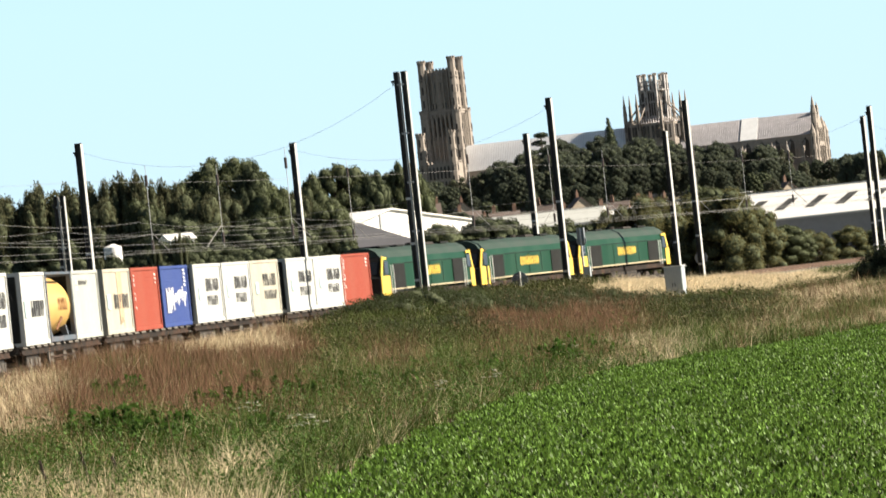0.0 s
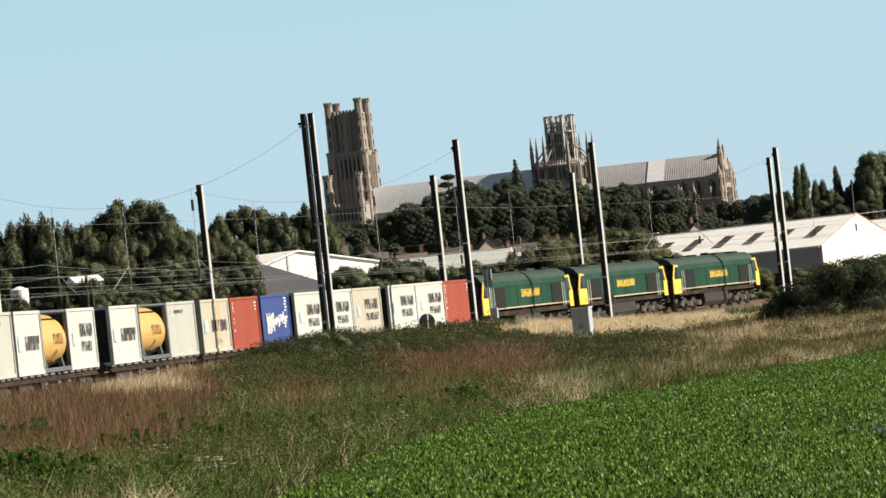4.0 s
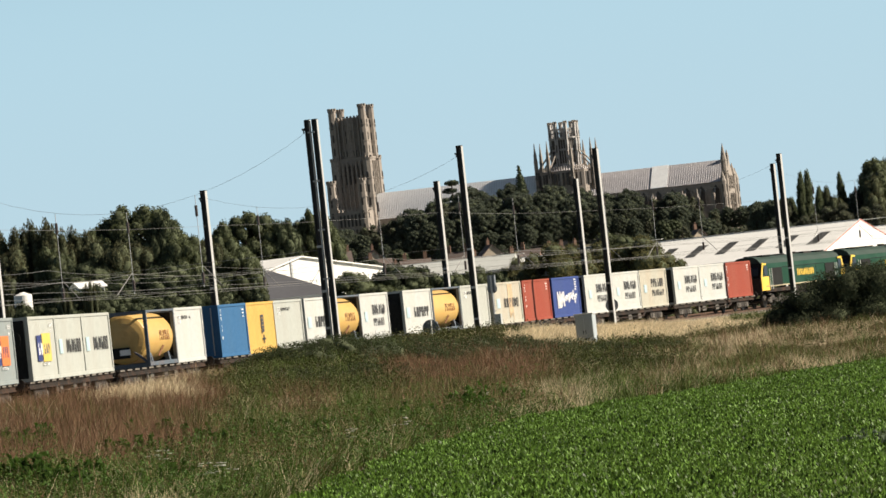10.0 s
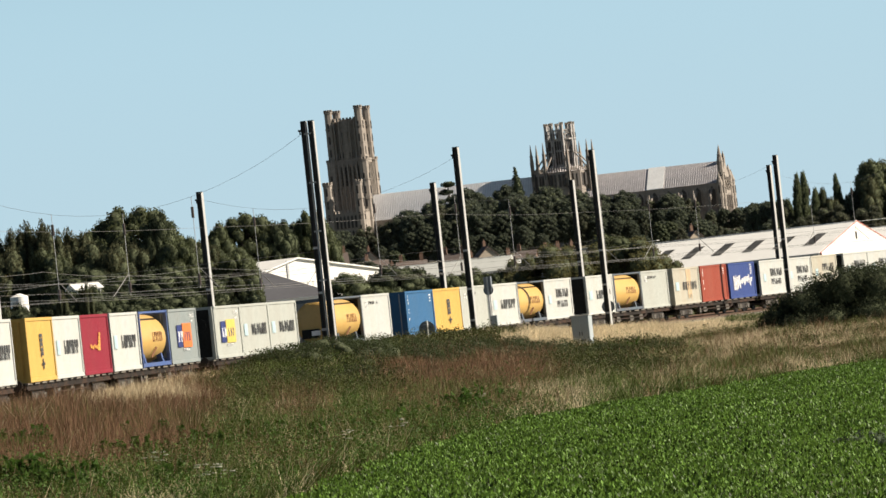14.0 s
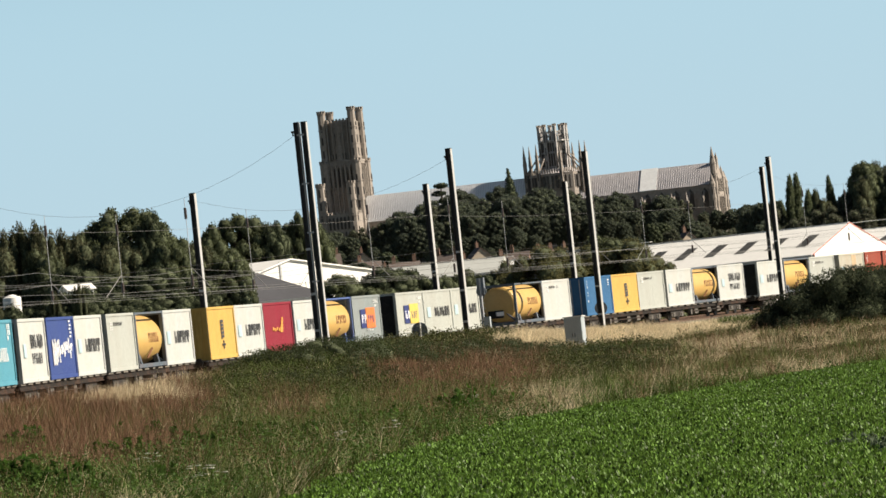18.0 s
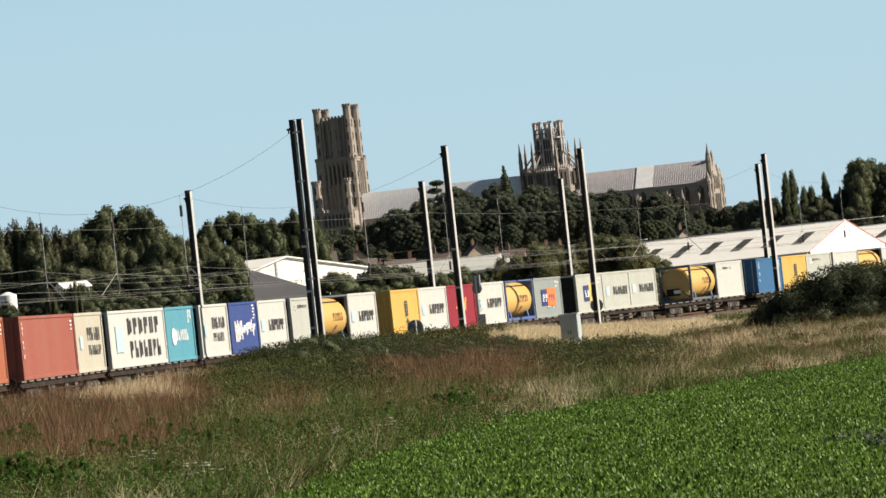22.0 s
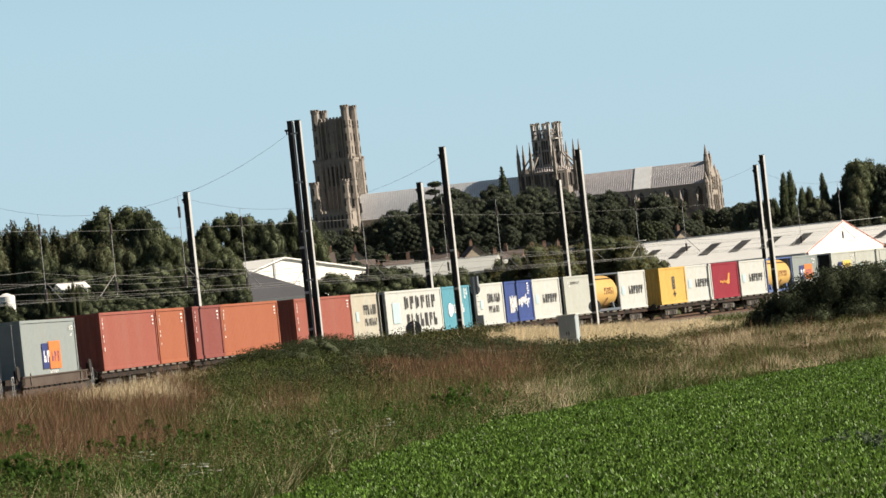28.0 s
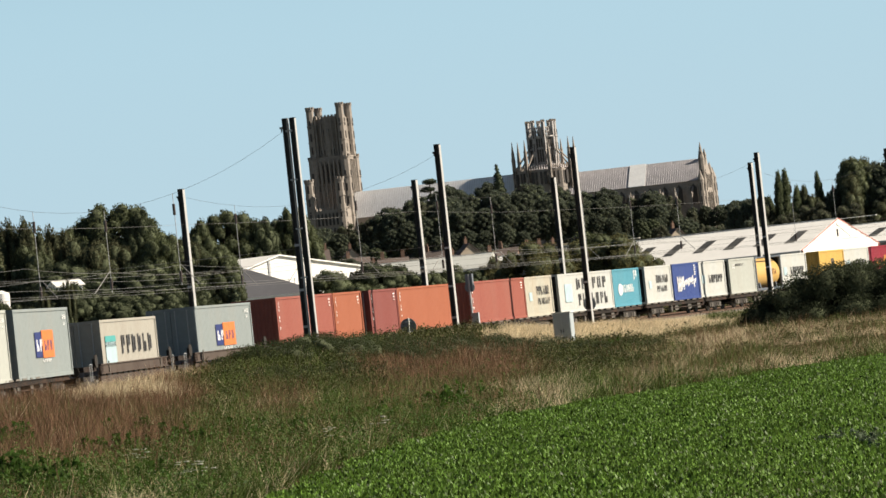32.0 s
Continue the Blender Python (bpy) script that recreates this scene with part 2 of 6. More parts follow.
M_SCRUB = mat("olive_scrub_leaves", (0.066, 0.070, 0.026), 0.7, 0, 0.4, 0.3, 7, island=0.6, translucent=0.25, spec=0.1)
# pale mast flange: the sunlit side is put into its colour
M_FLANGE = mat("sunlit_mast_flange", (0.42, 0.42, 0.40), 0.6, 0.0, 0.12, 0.8, 9, 0, (0.4, 0.38, 0.35), 0.3)
M_RUSTRUN = mat("rust_run", (0.44, 0.33, 0.205), 0.85, 0, 0.30, 1.2, 6, streak=True)
M_FLOWER = mat("white_umbels", (0.407, 0.407, 0.340), 0.8, 0, 0.3, 2)
M_WOOD = mat("weathered_post_wood", (0.059, 0.044, 0.033), 0.9, 0, 0.3, 3)


def ground_material():
    m = mat("rough_ground", (0.081, 0.070, 0.033), 0.95, 0, 0.35, 0.08, 30, 0.5, (0.052, 0.056, 0.022), 0.8)
    return m


M_GROUND = ground_material()


# ---- mesh helpers ----
def box(bm, cx, cy, cz, sx, sy, sz, rz=0.0, taper=1.0):
    """A box about its centre; taper scales the upper face."""
    c, s = math.cos(radians(rz)), math.sin(radians(rz))
    v = []
    for dz, k in ((-0.5, 1.0), (0.5, taper)):
        for dx, dy in ((-0.5, -0.5), (0.5, -0.5), (0.5, 0.5), (-0.5, 0.5)):
            x, y = dx * sx * k, dy * sy * k
            v.append(bm.verts.new((cx + x * c - y * s, cy + x * s + y * c, cz + dz * sz)))
    for f in ((3, 2, 1, 0), (4, 5, 6, 7), (0, 1, 5, 4), (1, 2, 6, 5), (2, 3, 7, 6), (3, 0, 4, 7)):
        bm.faces.new([v[i] for i in f])


def prism(bm, profile, a, b, axis="y"):
    """A profile (pairs across and up) drawn out from a to b along an axis, closed at both ends."""
    put = {"y": lambda p, t: (p[0], t, p[1]), "x": lambda p, t: (t, p[0], p[1]), "z": lambda p, t: (p[0], p[1], t)}[axis]
    lo = [bm.verts.new(put(p, a)) for p in profile]
    hi = [bm.verts.new(put(p, b)) for p in profile]
    n = len(profile)
    for i in range(n):
        bm.faces.new((lo[i], lo[(i + 1) % n], hi[(i + 1) % n], hi[i]))
    bm.faces.new(lo[::-1])
    bm.faces.new(hi)


def tube(bm, a, b, r0, r1=None, n=8):
    """A round bar from a to b, thinner at b where r1 is given."""
    a, b = Vector(a), Vector(b)
    r1 = r0 if r1 is None else r1
    q = (b - a).to_track_quat("Z", "Y")
    ends = []
    for p, r in ((a, r0), (b, max(r1, 0.001))):
        ends.append([bm.verts.new(p + q @ Vector((r * math.cos(2 * math.pi * i / n), r * math.sin(2 * math.pi * i / n), 0)))
                     for i in range(n)])
    for i in range(n):
        bm.faces.new((ends[0][i], ends[0][(i + 1) % n], ends[1][(i + 1) % n], ends[1][i]))
    bm.faces.new(ends[0][::-1])
    bm.faces.new(ends[1])


def finish(bm, name):
    me = bpy.data.meshes.new(name)
    bmesh.ops.recalc_face_normals(bm, faces=bm.faces[:])
    bm.to_mesh(me)
    bm.free()
    return me


def part(name, bm, material, parent=None, label="", loc=None):
    me = finish(bm, name) if isinstance(bm, bmesh.types.BMesh) else bm
    if material and not me.materials:
        me.materials.append(material)
    ob = new(name, me)
    if parent:
        ob.parent = parent
    if loc:
        ob.location = loc
    if label:
        ob["label"] = label
    return ob


def smooth(ob):
    ob.data.polygons.foreach_set("use_smooth", [True] * len(ob.data.polygons))
    return ob


def thing(name, label, category, group="", kind="", m=None):
    ob = new(name)
    ob.empty_display_size = 0.3
    if m is not None:
        ob.matrix_basis = m
    return tagged(ob, label, category, group, kind)


def bars(bm, x, y0, y1, z0, z1, rows, count, fill=0.7, seed=1, skip=0.12, heavy=1.0):
    """Rows of plain upright bars on a plane x, of uneven width, with a few gaps."""
    r = random.Random(seed)
    rh = (z1 - z0) / rows
    w = (y1 - y0) / count
    for k in range(rows):
        zc = z0 + (k + 0.5) * rh
        for i in range(count):
            yc = y0 + (i + 0.5) * w
            if r.random() < skip:
                continue
            box(bm, x, yc - w * 0.26, zc, 0.012, w * heavy * r.uniform(0.16, 0.24), rh * fill)
            h, lift = r.choice(((0.55, 0.22), (0.55, -0.22), (0.75, 0.0), (1.0, 0.0)))
            box(bm, x, yc + w * 0.10, zc + lift * rh * fill, 0.012, w * heavy * r.uniform(0.16, 0.24), rh * fill * h)


# ---- the line of the railway ----
T_X0, T_Y0, T_TH, T_K, T_K2 = -0.573, 270.456, radians(16.01), 0.0018166, -3.3289e-6
_s = np.linspace(-560, 440, 2001)
_c = np.clip(_s, -130.0, 150.0)
_h = T_TH + T_K * _c + T_K2 * _c * _c + np.where(_s < 0, 0.0, T_K + 2 * T_K2 * _c) * (_s - _c)
_x, _y = np.cumsum(np.sin(_h)) * 0.5, np.cumsum(np.cos(_h)) * 0.5
_i = int(np.argmin(abs(_s)))
_x, _y = _x + T_X0 - _x[_i], _y + T_Y0 - _y[_i]


def heading(s):
    return float(np.interp(s, _s, _h))


def line(s, off=0.0, z=0.0):
    """The point s metres along the line, off metres to the right of its centre."""
    h = heading(s)
    return Vector((float(np.interp(s, _s, _x)) + off * math.cos(h), float(np.interp(s, _s, _y)) - off * math.sin(h), z))


def on_line(s, off=0.0, z=0.0):
    p = line(s, off, z)
    return pose(p.x, p.y, p.z, 0, 0, -math.degrees(heading(s)))


def line_offset(x, y):
    """Metres to the right of the line, for arrays of places."""
    x, y = np.asarray(x, float), np.asarray(y, float)
    lx = np.interp(y, _y, _x)
    h = np.interp(y, _y, _h)
    return (x - lx) * np.cos(h)


def step(a, b, v):
    t = np.clip((np.asarray(v, float) - a) / (b - a), 0, 1)
    return t * t * (3 - 2 * t)


def ground_z(x, y):
    """Height of the ground."""
    x, y = np.asarray(x, float), np.asarray(y, float)
    off = line_offset(x, y)
    z = -0.45 - 0.62 * step(5, 24, off)
    z = z - 0.12 * step(-14, -18, off)
    along = np.interp(y, _y, _s)
    bank = np.exp(-((off - 8.5) / 4.0) ** 2) * step(-80, -64, along) * (1 - 0.5 * step(-25, 4, along)) * (1 - step(6, 26, along))
    z = z + 1.25 * bank
    z = z + 0.66 * np.exp(-((off - 7) / 3.6) ** 2) * step(-60, -84, along) * step(-215, -150, along)
    hill = 22.0 * step(600, 1600, y) * np.exp(-((x - 30) / 420.0) ** 2) * (1 - 0.7 * step(2100, 3500, y))
    return z + hill


def grid(name, xs, ys, material, lift=0.0):
    gx, gy = np.meshgrid(xs, ys)
    gz = ground_z(gx, gy) + lift
    n, m = len(xs), len(ys)
    v = np.stack([gx.ravel(), gy.ravel(), gz.ravel()], 1)
    i = np.arange(n * m).reshape(m, n)
    f = np.stack([i[:-1, :-1].ravel(), i[:-1, 1:].ravel(), i[1:, 1:].ravel(), i[1:, :-1].ravel()], 1)
    me = bpy.data.meshes.new(name)
    me.from_pydata(v.tolist(), [], f.tolist())
    me.materials.append(material)
    ob = new(name, me)
    return smooth(ob)


_xs = np.concatenate([np.linspace(-4500, -300, 16), np.linspace(-260, -50, 12), np.arange(-40, 60, 1.5), np.linspace(70, 300, 12), np.linspace(400, 4500, 16)])
_ys = np.concatenate([np.linspace(-1500, -100, 10), np.linspace(-60, 40, 8), np.arange(46, 360, 2.5), np.linspace(370, 1700, 60), np.linspace(1800, 4900, 14)])
tagged(grid("ground", _xs, _ys, M_GROUND), "rough grassy ground between field and railway", "ground", kind="structure")

# ---- track bed, sleepers and rails ----
def ribbon(name, offs, zs, s0, s1, material, stepping=4.0):
    ss = np.arange(s0, s1 + 0.1, stepping)
    v, f, n = [], [], len(offs)
    for s in ss:
        v += [tuple(line(s, o, z)) for o, z in zip(offs, zs)]
    for k in range(len(ss) - 1):
        for j in range(n - 1):
            a = k * n + j
            f.append((a, a + 1, a + 1 + n, a + n))
    me = bpy.data.meshes.new(name)
    me.from_pydata(v, [], f)
    me.materials.append(material)
    return me


TRACKS = (0.0, -3.6, -7.3, -11.2)
tagged(new("track_bed", ribbon("track_bed", (3.6, 2.2, -13.4, -15.0), (-0.62, -0.24, -0.24, -0.62), -560, 440, M_BALLAST)), "grey-brown stone ballast under the tracks", "track bed", kind="structure")
for k, off in enumerate(TRACKS):
    track = thing("railway_track", "rusty rails on concrete sleepers in ballast", "railway track", "railway tracks", "structure")
    for d in (-0.72, 0.72):
        o = off + d
        part("rail", ribbon("rail", (o - 0.07, o - 0.035, o - 0.035, o + 0.035, o + 0.035, o + 0.07), (-0.15, -0.13, 0.0, 0.0, -0.13, -0.15), -560, 440, M_RAIL), None, track)
    bm = bmesh.new()
    for s in np.arange(-150, 160, 0.75):
        p = line(s, off, -0.2)
        box(bm, p.x, p.y, p.z, 2.5, 0.26, 0.12, -math.degrees(heading(s)))
    tagged(part("sleepers", bm, M_SLEEPER, track), kind="stuff")


# ---- the train ----
# seconds and metres run along the line by the train's mark
RUN = [(0, -94.5), (2, -73.4), (4, -52.3), (6, -31.3), (8, -10.4), (10, 10.5), (12, 31.4), (14, 51.8), (16, 72.2), (18, 93.1),
       (20, 113.8), (22, 133.9), (24, 153.9), (26, 174.0), (28, 194.3), (30, 214.2), (32, 233.6)]
ROLLING = []  # thing, metres ahead of the mark, height


def rolling(ob, s, z=0.0):
    ob.matrix_basis = on_line(RUN[0][1] + s, 0, z)
    ROLLING.append((ob, s, z))


def bogie(parent, y, wheels=(-0.9, 0.9), r=0.42, wide=1.0, material=None):
    bm = bmesh.new()
    span = wheels[-1] - wheels[0]
    for x in (-wide, wide):
        box(bm, x, 0, 0.62, 0.14, span + 0.9, 0.20)
        box(bm, x, 0, 0.44, 0.16, span * 0.42, 0.26, taper=0.8)
    box(bm, 0, 0, 0.60, 2 * wide, 0.5, 0.24)
    frame_ob = part("bogie", bm, material or M_UNDER, parent, loc=(0, y, 0))
    for w in wheels:
        bm = bmesh.new()
        for x in (-0.75, 0.75):
            tube(bm, (x - 0.06, 0, 0), (x + 0.06, 0, 0), r, n=18)
        tube(bm, (-0.75, 0, 0), (0.75, 0, 0), 0.09)
        part("wheelset", bm, M_TYRE, frame_ob, loc=(0, w, r))
        for x in (-wide - 0.06, wide + 0.06):
            bm = bmesh.new()
            box(bm, x, 0, 0, 0.2, 0.30, 0.30)
            box(bm, x, 0, -0.1, 0.1, 0.8, 0.08)
            tube(bm, (x, 0.34, -0.12), (x, 0.34, 0.16), 0.09, n=7)
            tube(bm, (x, -0.34, -0.12), (x, -0.34, 0.16), 0.09, n=7)
            part("axlebox", bm, M_SPRING, frame_ob, loc=(0, w, r))
    return frame_ob


def flat_wagon(length=18.6):
    w = thing("container_wagon", "skeletal steel container wagon, weathered brown", "wagon", "container wagons")
    hl = length / 2
    bm = bmesh.new()
    for x in (-1.12, 1.12):
        prism(bm, [(x - 0.06, 0.72), (x + 0.06, 0.72), (x + 0.06, 0.76), (x + 0.02, 0.78), (x + 0.02, 0.92), (x + 0.06, 0.95), (x - 0.06, 0.95)], -hl, hl)
        prism(bm, [(-hl * 0.44, 0.72), (-hl * 0.40, 0.50), (hl * 0.40, 0.50), (hl * 0.44, 0.72), (hl * 0.40, 0.72), (hl * 0.37, 0.56), (-hl * 0.37, 0.56), (-hl * 0.40, 0.72)], x - 0.04, x + 0.04, axis="x")
    for y in np.linspace(-hl, hl, 9):
        box(bm, 0, y, 0.84, 2.2, 0.16, 0.18)
    part("underframe", bm, M_SILL, w)
    bm = bmesh.new()
    for x in (-1.16, 1.16):
        for y in np.linspace(-hl + 0.35, hl - 0.35, 13):
            box(bm, x, y, 0.985, 0.14, 0.95 if int(abs(y) * 7) % 3 else 0.4, 0.07)
    tagged(part("load_ledge", bm, M_LEDGE, w, "pale chipped load ledge with spigots"), kind="stuff")
    for y in (-hl + 2.6, hl - 2.6):
        bogie(w, y)
    for e in (-1, 1):
        for x in (-0.87, 0.87):
            bm = bmesh.new()
            tube(bm, (x, e * hl, 0.95), (x, e * (hl + 0.5), 0.95), 0.09)
            tube(bm, (x, e * (hl + 0.5), 0.95), (x, e * (hl + 0.56), 0.95), 0.22, n=12)
            part("buffer", bm, M_UNDER, w)
    for y in (-2.4, 0.6, 2.8):
        bm = bmesh.new()
        box(bm, 0.85, y, 0.55, 0.5, 0.7, 0.42)
        tube(bm, (0.7, y + 0.5, 0.5), (0.7, y + 1.3, 0.5), 0.17, n=10)
        part("brake_gear", bm, M_SPRING, w)
    bm = bmesh.new()
    tube(bm, (1.2, -hl * 0.42, 0.75), (1.2, -hl * 0.42, 0.25), 0.05)
    box(bm, 1.2, -hl * 0.42, 0.48, 0.08, 0.28, 0.3)
    part("handbrake", bm, M_SPRING, w, "white handbrake wheel and step")
    return w


def low_wagon(length=20.0):
    w = thing("low_floor_wagon", "low-floor wagon with deep brown side beams", "wagon", "low-floor wagons")
    hl = length / 2
    for x in (-1, 1):
        bm = bmesh.new()
        prism(bm, [(-6.75, 0.24), (6.75, 0.24), (7.0, 0.42), (7.0, 0.70), (-7.0, 0.70), (-7.0, 0.42)], x * 1.20 - 0.05, x * 1.20 + 0.05, axis="x")
        part("side_sill", bm, M_LOWBEAM, w, "deep dusty brown lower sill")
        bm = bmesh.new()
        prism(bm, [(-7.3, 0.80), (7.3, 0.80), (7.3, 1.20), (-7.3, 1.20)], x * 1.29 - 0.04, x * 1.29 + 0.04, axis="x")
        box(bm, x * 1.31, 0, 1.20, 0.14, 14.7, 0.05)
        box(bm, x * 1.31, 0, 0.80, 0.14, 14.7, 0.05)
        part("side_beam", bm, M_LOWBEAM, w, "brown flanged upper side beam")
        bm = bmesh.new()
        for y in np.arange(-6.9, 7.0, 1.15):
            box(bm, x * 1.22, y, 0.75, 0.10, 0.12, 0.14)
        part("spacer_blocks", bm, M_SILL, w)
        bm = bmesh.new()
        bars(bm, x * 1.254, -3.4, -1.2, 0.44, 0.54, 1, 9, 0.8, 3, 0.1)
        part("marking", bm, M_LEDGE, w, "small worn white marks")
        for y in (-7.05, 6.6):
            bm = bmesh.new()
            for q in (-0.16, 0.16):
                box(bm, x * 1.34, y + q, 1.0, 0.03, 0.06, 0.3)
            for q in (-0.13, 0.13):
                box(bm, x * 1.34, y, 1.0 + q, 0.03, 0.3, 0.05)
            part("twist_lock_box", bm, M_SILL, w)
    bm = bmesh.new()
    box(bm, 0, 0, 0.42, 2.3, 13.8, 0.12)
    part("floor_pan", bm, M_SILL, w)
    for y in (-hl + 1.4, hl - 1.4):
        bm = bmesh.new()
        box(bm, 0, y, 1.05, 2.3, 2.6, 0.22)
        part("end_platform", bm, M_SILL, w)
    for y in (-5.6, 5.6):
        bm = bmesh.new()
        box(bm, 1.36, y, 1.02, 0.04, 0.09, 0.62)
        part("stanchion", bm, M_LEDGE, w, "pale upright strip on the beam")
    for y in (-hl + 1.6, hl - 1.6):
        bogie(w, y, (-0.9, 0.9), 0.40, 1.0, M_UNDER)
    for e in (-1, 1):
        bm = bmesh.new()
        tube(bm, (1.30, e * 8.1, 1.36), (1.36, e * 8.1, 1.36), 0.30, n=16)
        tube(bm, (1.2, e * 8.1, 1.0), (1.2, e * 8.1, 1.5), 0.04, n=6)
        part("handwheel", bm, M_UNDER, w, "dark brake handwheel")
        bm = bmesh.new()
        for q in (0.0, 0.4):
            tube(bm, (1.25, e * (8.7 + q), 0.5), (1.25, e * (8.7 + q), 1.25), 0.018, n=6)
        tube(bm, (1.25, e * 8.7, 1.25), (1.25, e * 9.1, 1.25), 0.018, n=6)
        part("grab_rail", bm, M_GALV, w, "pale shunter's grab rail")
        for x in (-0.87, 0.87):
            bm = bmesh.new()
            tube(bm, (x, e * hl, 0.98), (x, e * (hl + 0.45), 0.98), 0.09)
            tube(bm, (x, e * (hl + 0.45), 0.98), (x, e * (hl + 0.5), 0.98), 0.22, n=12)
            part("buffer", bm, M_UNDER, w)
    return w


def container(color, length=6.06, high=2.59, logo="", doors=True, seed=0, name_="shipping_container", colour_word="", size_word=""):
    """A corrugated steel box with frame, panels, doors and its markings; y runs along it, base at z 0."""
    m = PAINT[color]
    c = thing(name_, f"{colour_word or color} corrugated steel {size_word}shipping container on a wagon", "container", "shipping containers")
    hl, hw = length / 2, 1.22
    bm = bmesh.new()
    for x in (-1, 1):
        for y in (-1, 1):
            box(bm, x * (hw - 0.08), y * (hl - 0.09), high / 2, 0.16, 0.18, high)
        box(bm, x * (hw - 0.05), 0, high - 0.06, 0.10, length - 0.3, 0.12)
        box(bm, x * (hw - 0.05), 0, 0.09, 0.10, length - 0.3, 0.16)
    for y in (-1, 1):
        for z in (high - 0.07, 0.08):
            box(bm, 0, y * (hl - 0.06), z, 2.2, 0.12, 0.14)
    part("frame", bm, m, c)
    pitch = 0.28
    n = int((length - 0.36) / pitch)
    y0 = -n * pitch / 2
    for x in (-1, 1):
        v, f = [], []
        prof = []
        for i in range(n):
            a = y0 + i * pitch
            prof += [(a, 0.0), (a + 0.07, 0.0), (a + 0.105, -0.018), (a + 0.21, -0.018), (a + 0.245, 0.0)]
        prof.append((y0 + n * pitch, 0.0))
        for yy, dd in prof:
            v += [(x * (hw - 0.03 + dd), yy, 0.17), (x * (hw - 0.03 + dd), yy, high - 0.12)]
        for i in range(len(prof) - 1):
            f.append((2 * i, 2 * i + 2, 2 * i + 3, 2 * i + 1))
        me = bpy.data.meshes.new("side_panel")
        me.from_pydata(v, [], f)
        part("side_panel", me, m, c)
    bm = bmesh.new()
    box(bm, 0, 0, high - 0.035, 2.3, length - 0.2, 0.03)
    for y in np.arange(-hl + 0.5, hl - 0.4, 0.5):
        box(bm, 0, y, high - 0.012, 2.1, 0.22, 0.02)
    part("roof", bm, m, c)
    e = -1 if doors else 1
    bm = bmesh.new()
    rib = []
    for i in range(9):
        q = -1.1 + i * 0.244
        rib += [(q, 0.0), (q + 0.06, 0.0), (q + 0.1, 0.036), (q + 0.2, 0.036)]
    out = -e * (hl - 0.07)
    prism(bm, [(q, out + e * d) for q, d in rib] + [(1.1, out + e * 0.06), (-1.1, out + e * 0.06)], 0.12, high - 0.12, axis="z")
    part("front_wall", bm, m, c)
    for k in (-1, 1):
        bm = bmesh.new()
        box(bm, k * 0.57, e * (hl - 0.07), high / 2, 1.11, 0.06, high - 0.3)
        for z in (0.55, 1.15, 1.75):
            box(bm, k * 0.57, e * (hl - 0.035), z + 0.1, 0.95, 0.02, 0.3)
        d = part("door", bm, m, c)
        for q in (0.25, 0.85):
            bm = bmesh.new()
            tube(bm, (k * q, e * (hl - 0.0), 0.12), (k * q, e * (hl - 0.0), high - 0.12), 0.028, n=6)
            box(bm, k * q, e * (hl + 0.01), 1.1, 0.05, 0.04, 0.3)
            part("locking_bar", bm, M_GALV, d, "galvanised locking bar")
    # added machinery end, near-black so its colour carries the end wall's deep shade
    if color in ("white", "palegrey"):
        bm = bmesh.new()
        y = -e * (hl - 0.03)
        box(bm, 0, y, high / 2, 2.06, 0.10, high - 0.26)
        unit = part("refrigeration_unit", bm, M_GRILLE, c, "refrigeration machinery end with shade put into its dark colour")
        for z, h_ in ((0.55, 0.5), (1.25, 0.55), (2.0, 0.6)):
            bm = bmesh.new()
            box(bm, -0.35, y - e * 0.06, z, 1.1, 0.03, h_)
            part("access_panel", bm, M_TFRAME, unit, "blue-grey access panel")
        bm = bmesh.new()
        tube(bm, (0.55, y - e * 0.05, 1.7), (0.55, y - e * 0.10, 1.7), 0.34, n=16)
        part("fan_guard", bm, M_GRILLE, unit, "round fan guard")
    X = hw + 0.001
    marks = []

    def mark(material, label):
        b = bmesh.new()
        marks.append((b, material, label))
        return b

    if logo in ("one", "two", "big", "bigone"):
        k = length / 6.06
        if logo == "one":
            box(mark(M_SKYB, "pale blue square mark"), X, -hl + 0.85, high * 0.5, 0.011, 0.7, 0.6)
            bars(mark(M_BLACK, "row of black block marks"), X, -0.95, 2.35, high * 0.5 - 0.31, high * 0.5 + 0.31, 1, 6, 0.92, seed, 0.0)
        elif logo == "two":
            box(mark(M_SKYB, "pale blue square mark"), X, -hl + 1.1, high * 0.5, 0.011, 0.6, 0.55)
            b = mark(M_BLACK, "two rows of black block marks")
            bars(b, X, -0.6, 2.3, high * 0.52, high * 0.52 + 0.62, 1, 6, 0.92, seed, 0.0)
            bars(b, X, -0.5, 2.3, high * 0.52 - 0.66, high * 0.52 - 0.12, 1, 7, 0.8, seed + 5, 0.1)
        elif logo == "big":
            box(mark(M_SKYB, "pale blue square mark"), X, -hl + 2.1, high * 0.5, 0.011, 1.6, 1.2)
            b = mark(M_BLACK, "two rows of large black block marks")
            bars(b, X, -2.2, 4.9, high * 0.56, high - 0.35, 1, 6, 0.95, seed, 0.0)
            bars(b, X, -2.0, 4.9, 0.38, high * 0.5 - 0.1, 1, 7, 0.95, seed + 3, 0.0)
        else:
            box(mark(M_SKYB, "pale blue square mark"), X, -hl + 1.9, high * 0.42, 0.011, 2.2, 1.0)
            box(mark(M_TEAL, "teal band over the mark"), X, -hl + 1.9, high * 0.62, 0.011, 2.2, 0.5)
            bars(mark(M_BLACK, "row of large black block marks"), X, -2.0, 5.0, high * 0.38, high * 0.72, 1, 6, 0.95, seed, 0.0)
    elif logo == "script":
        b = mark(M_WHITE, "white script-like marks")
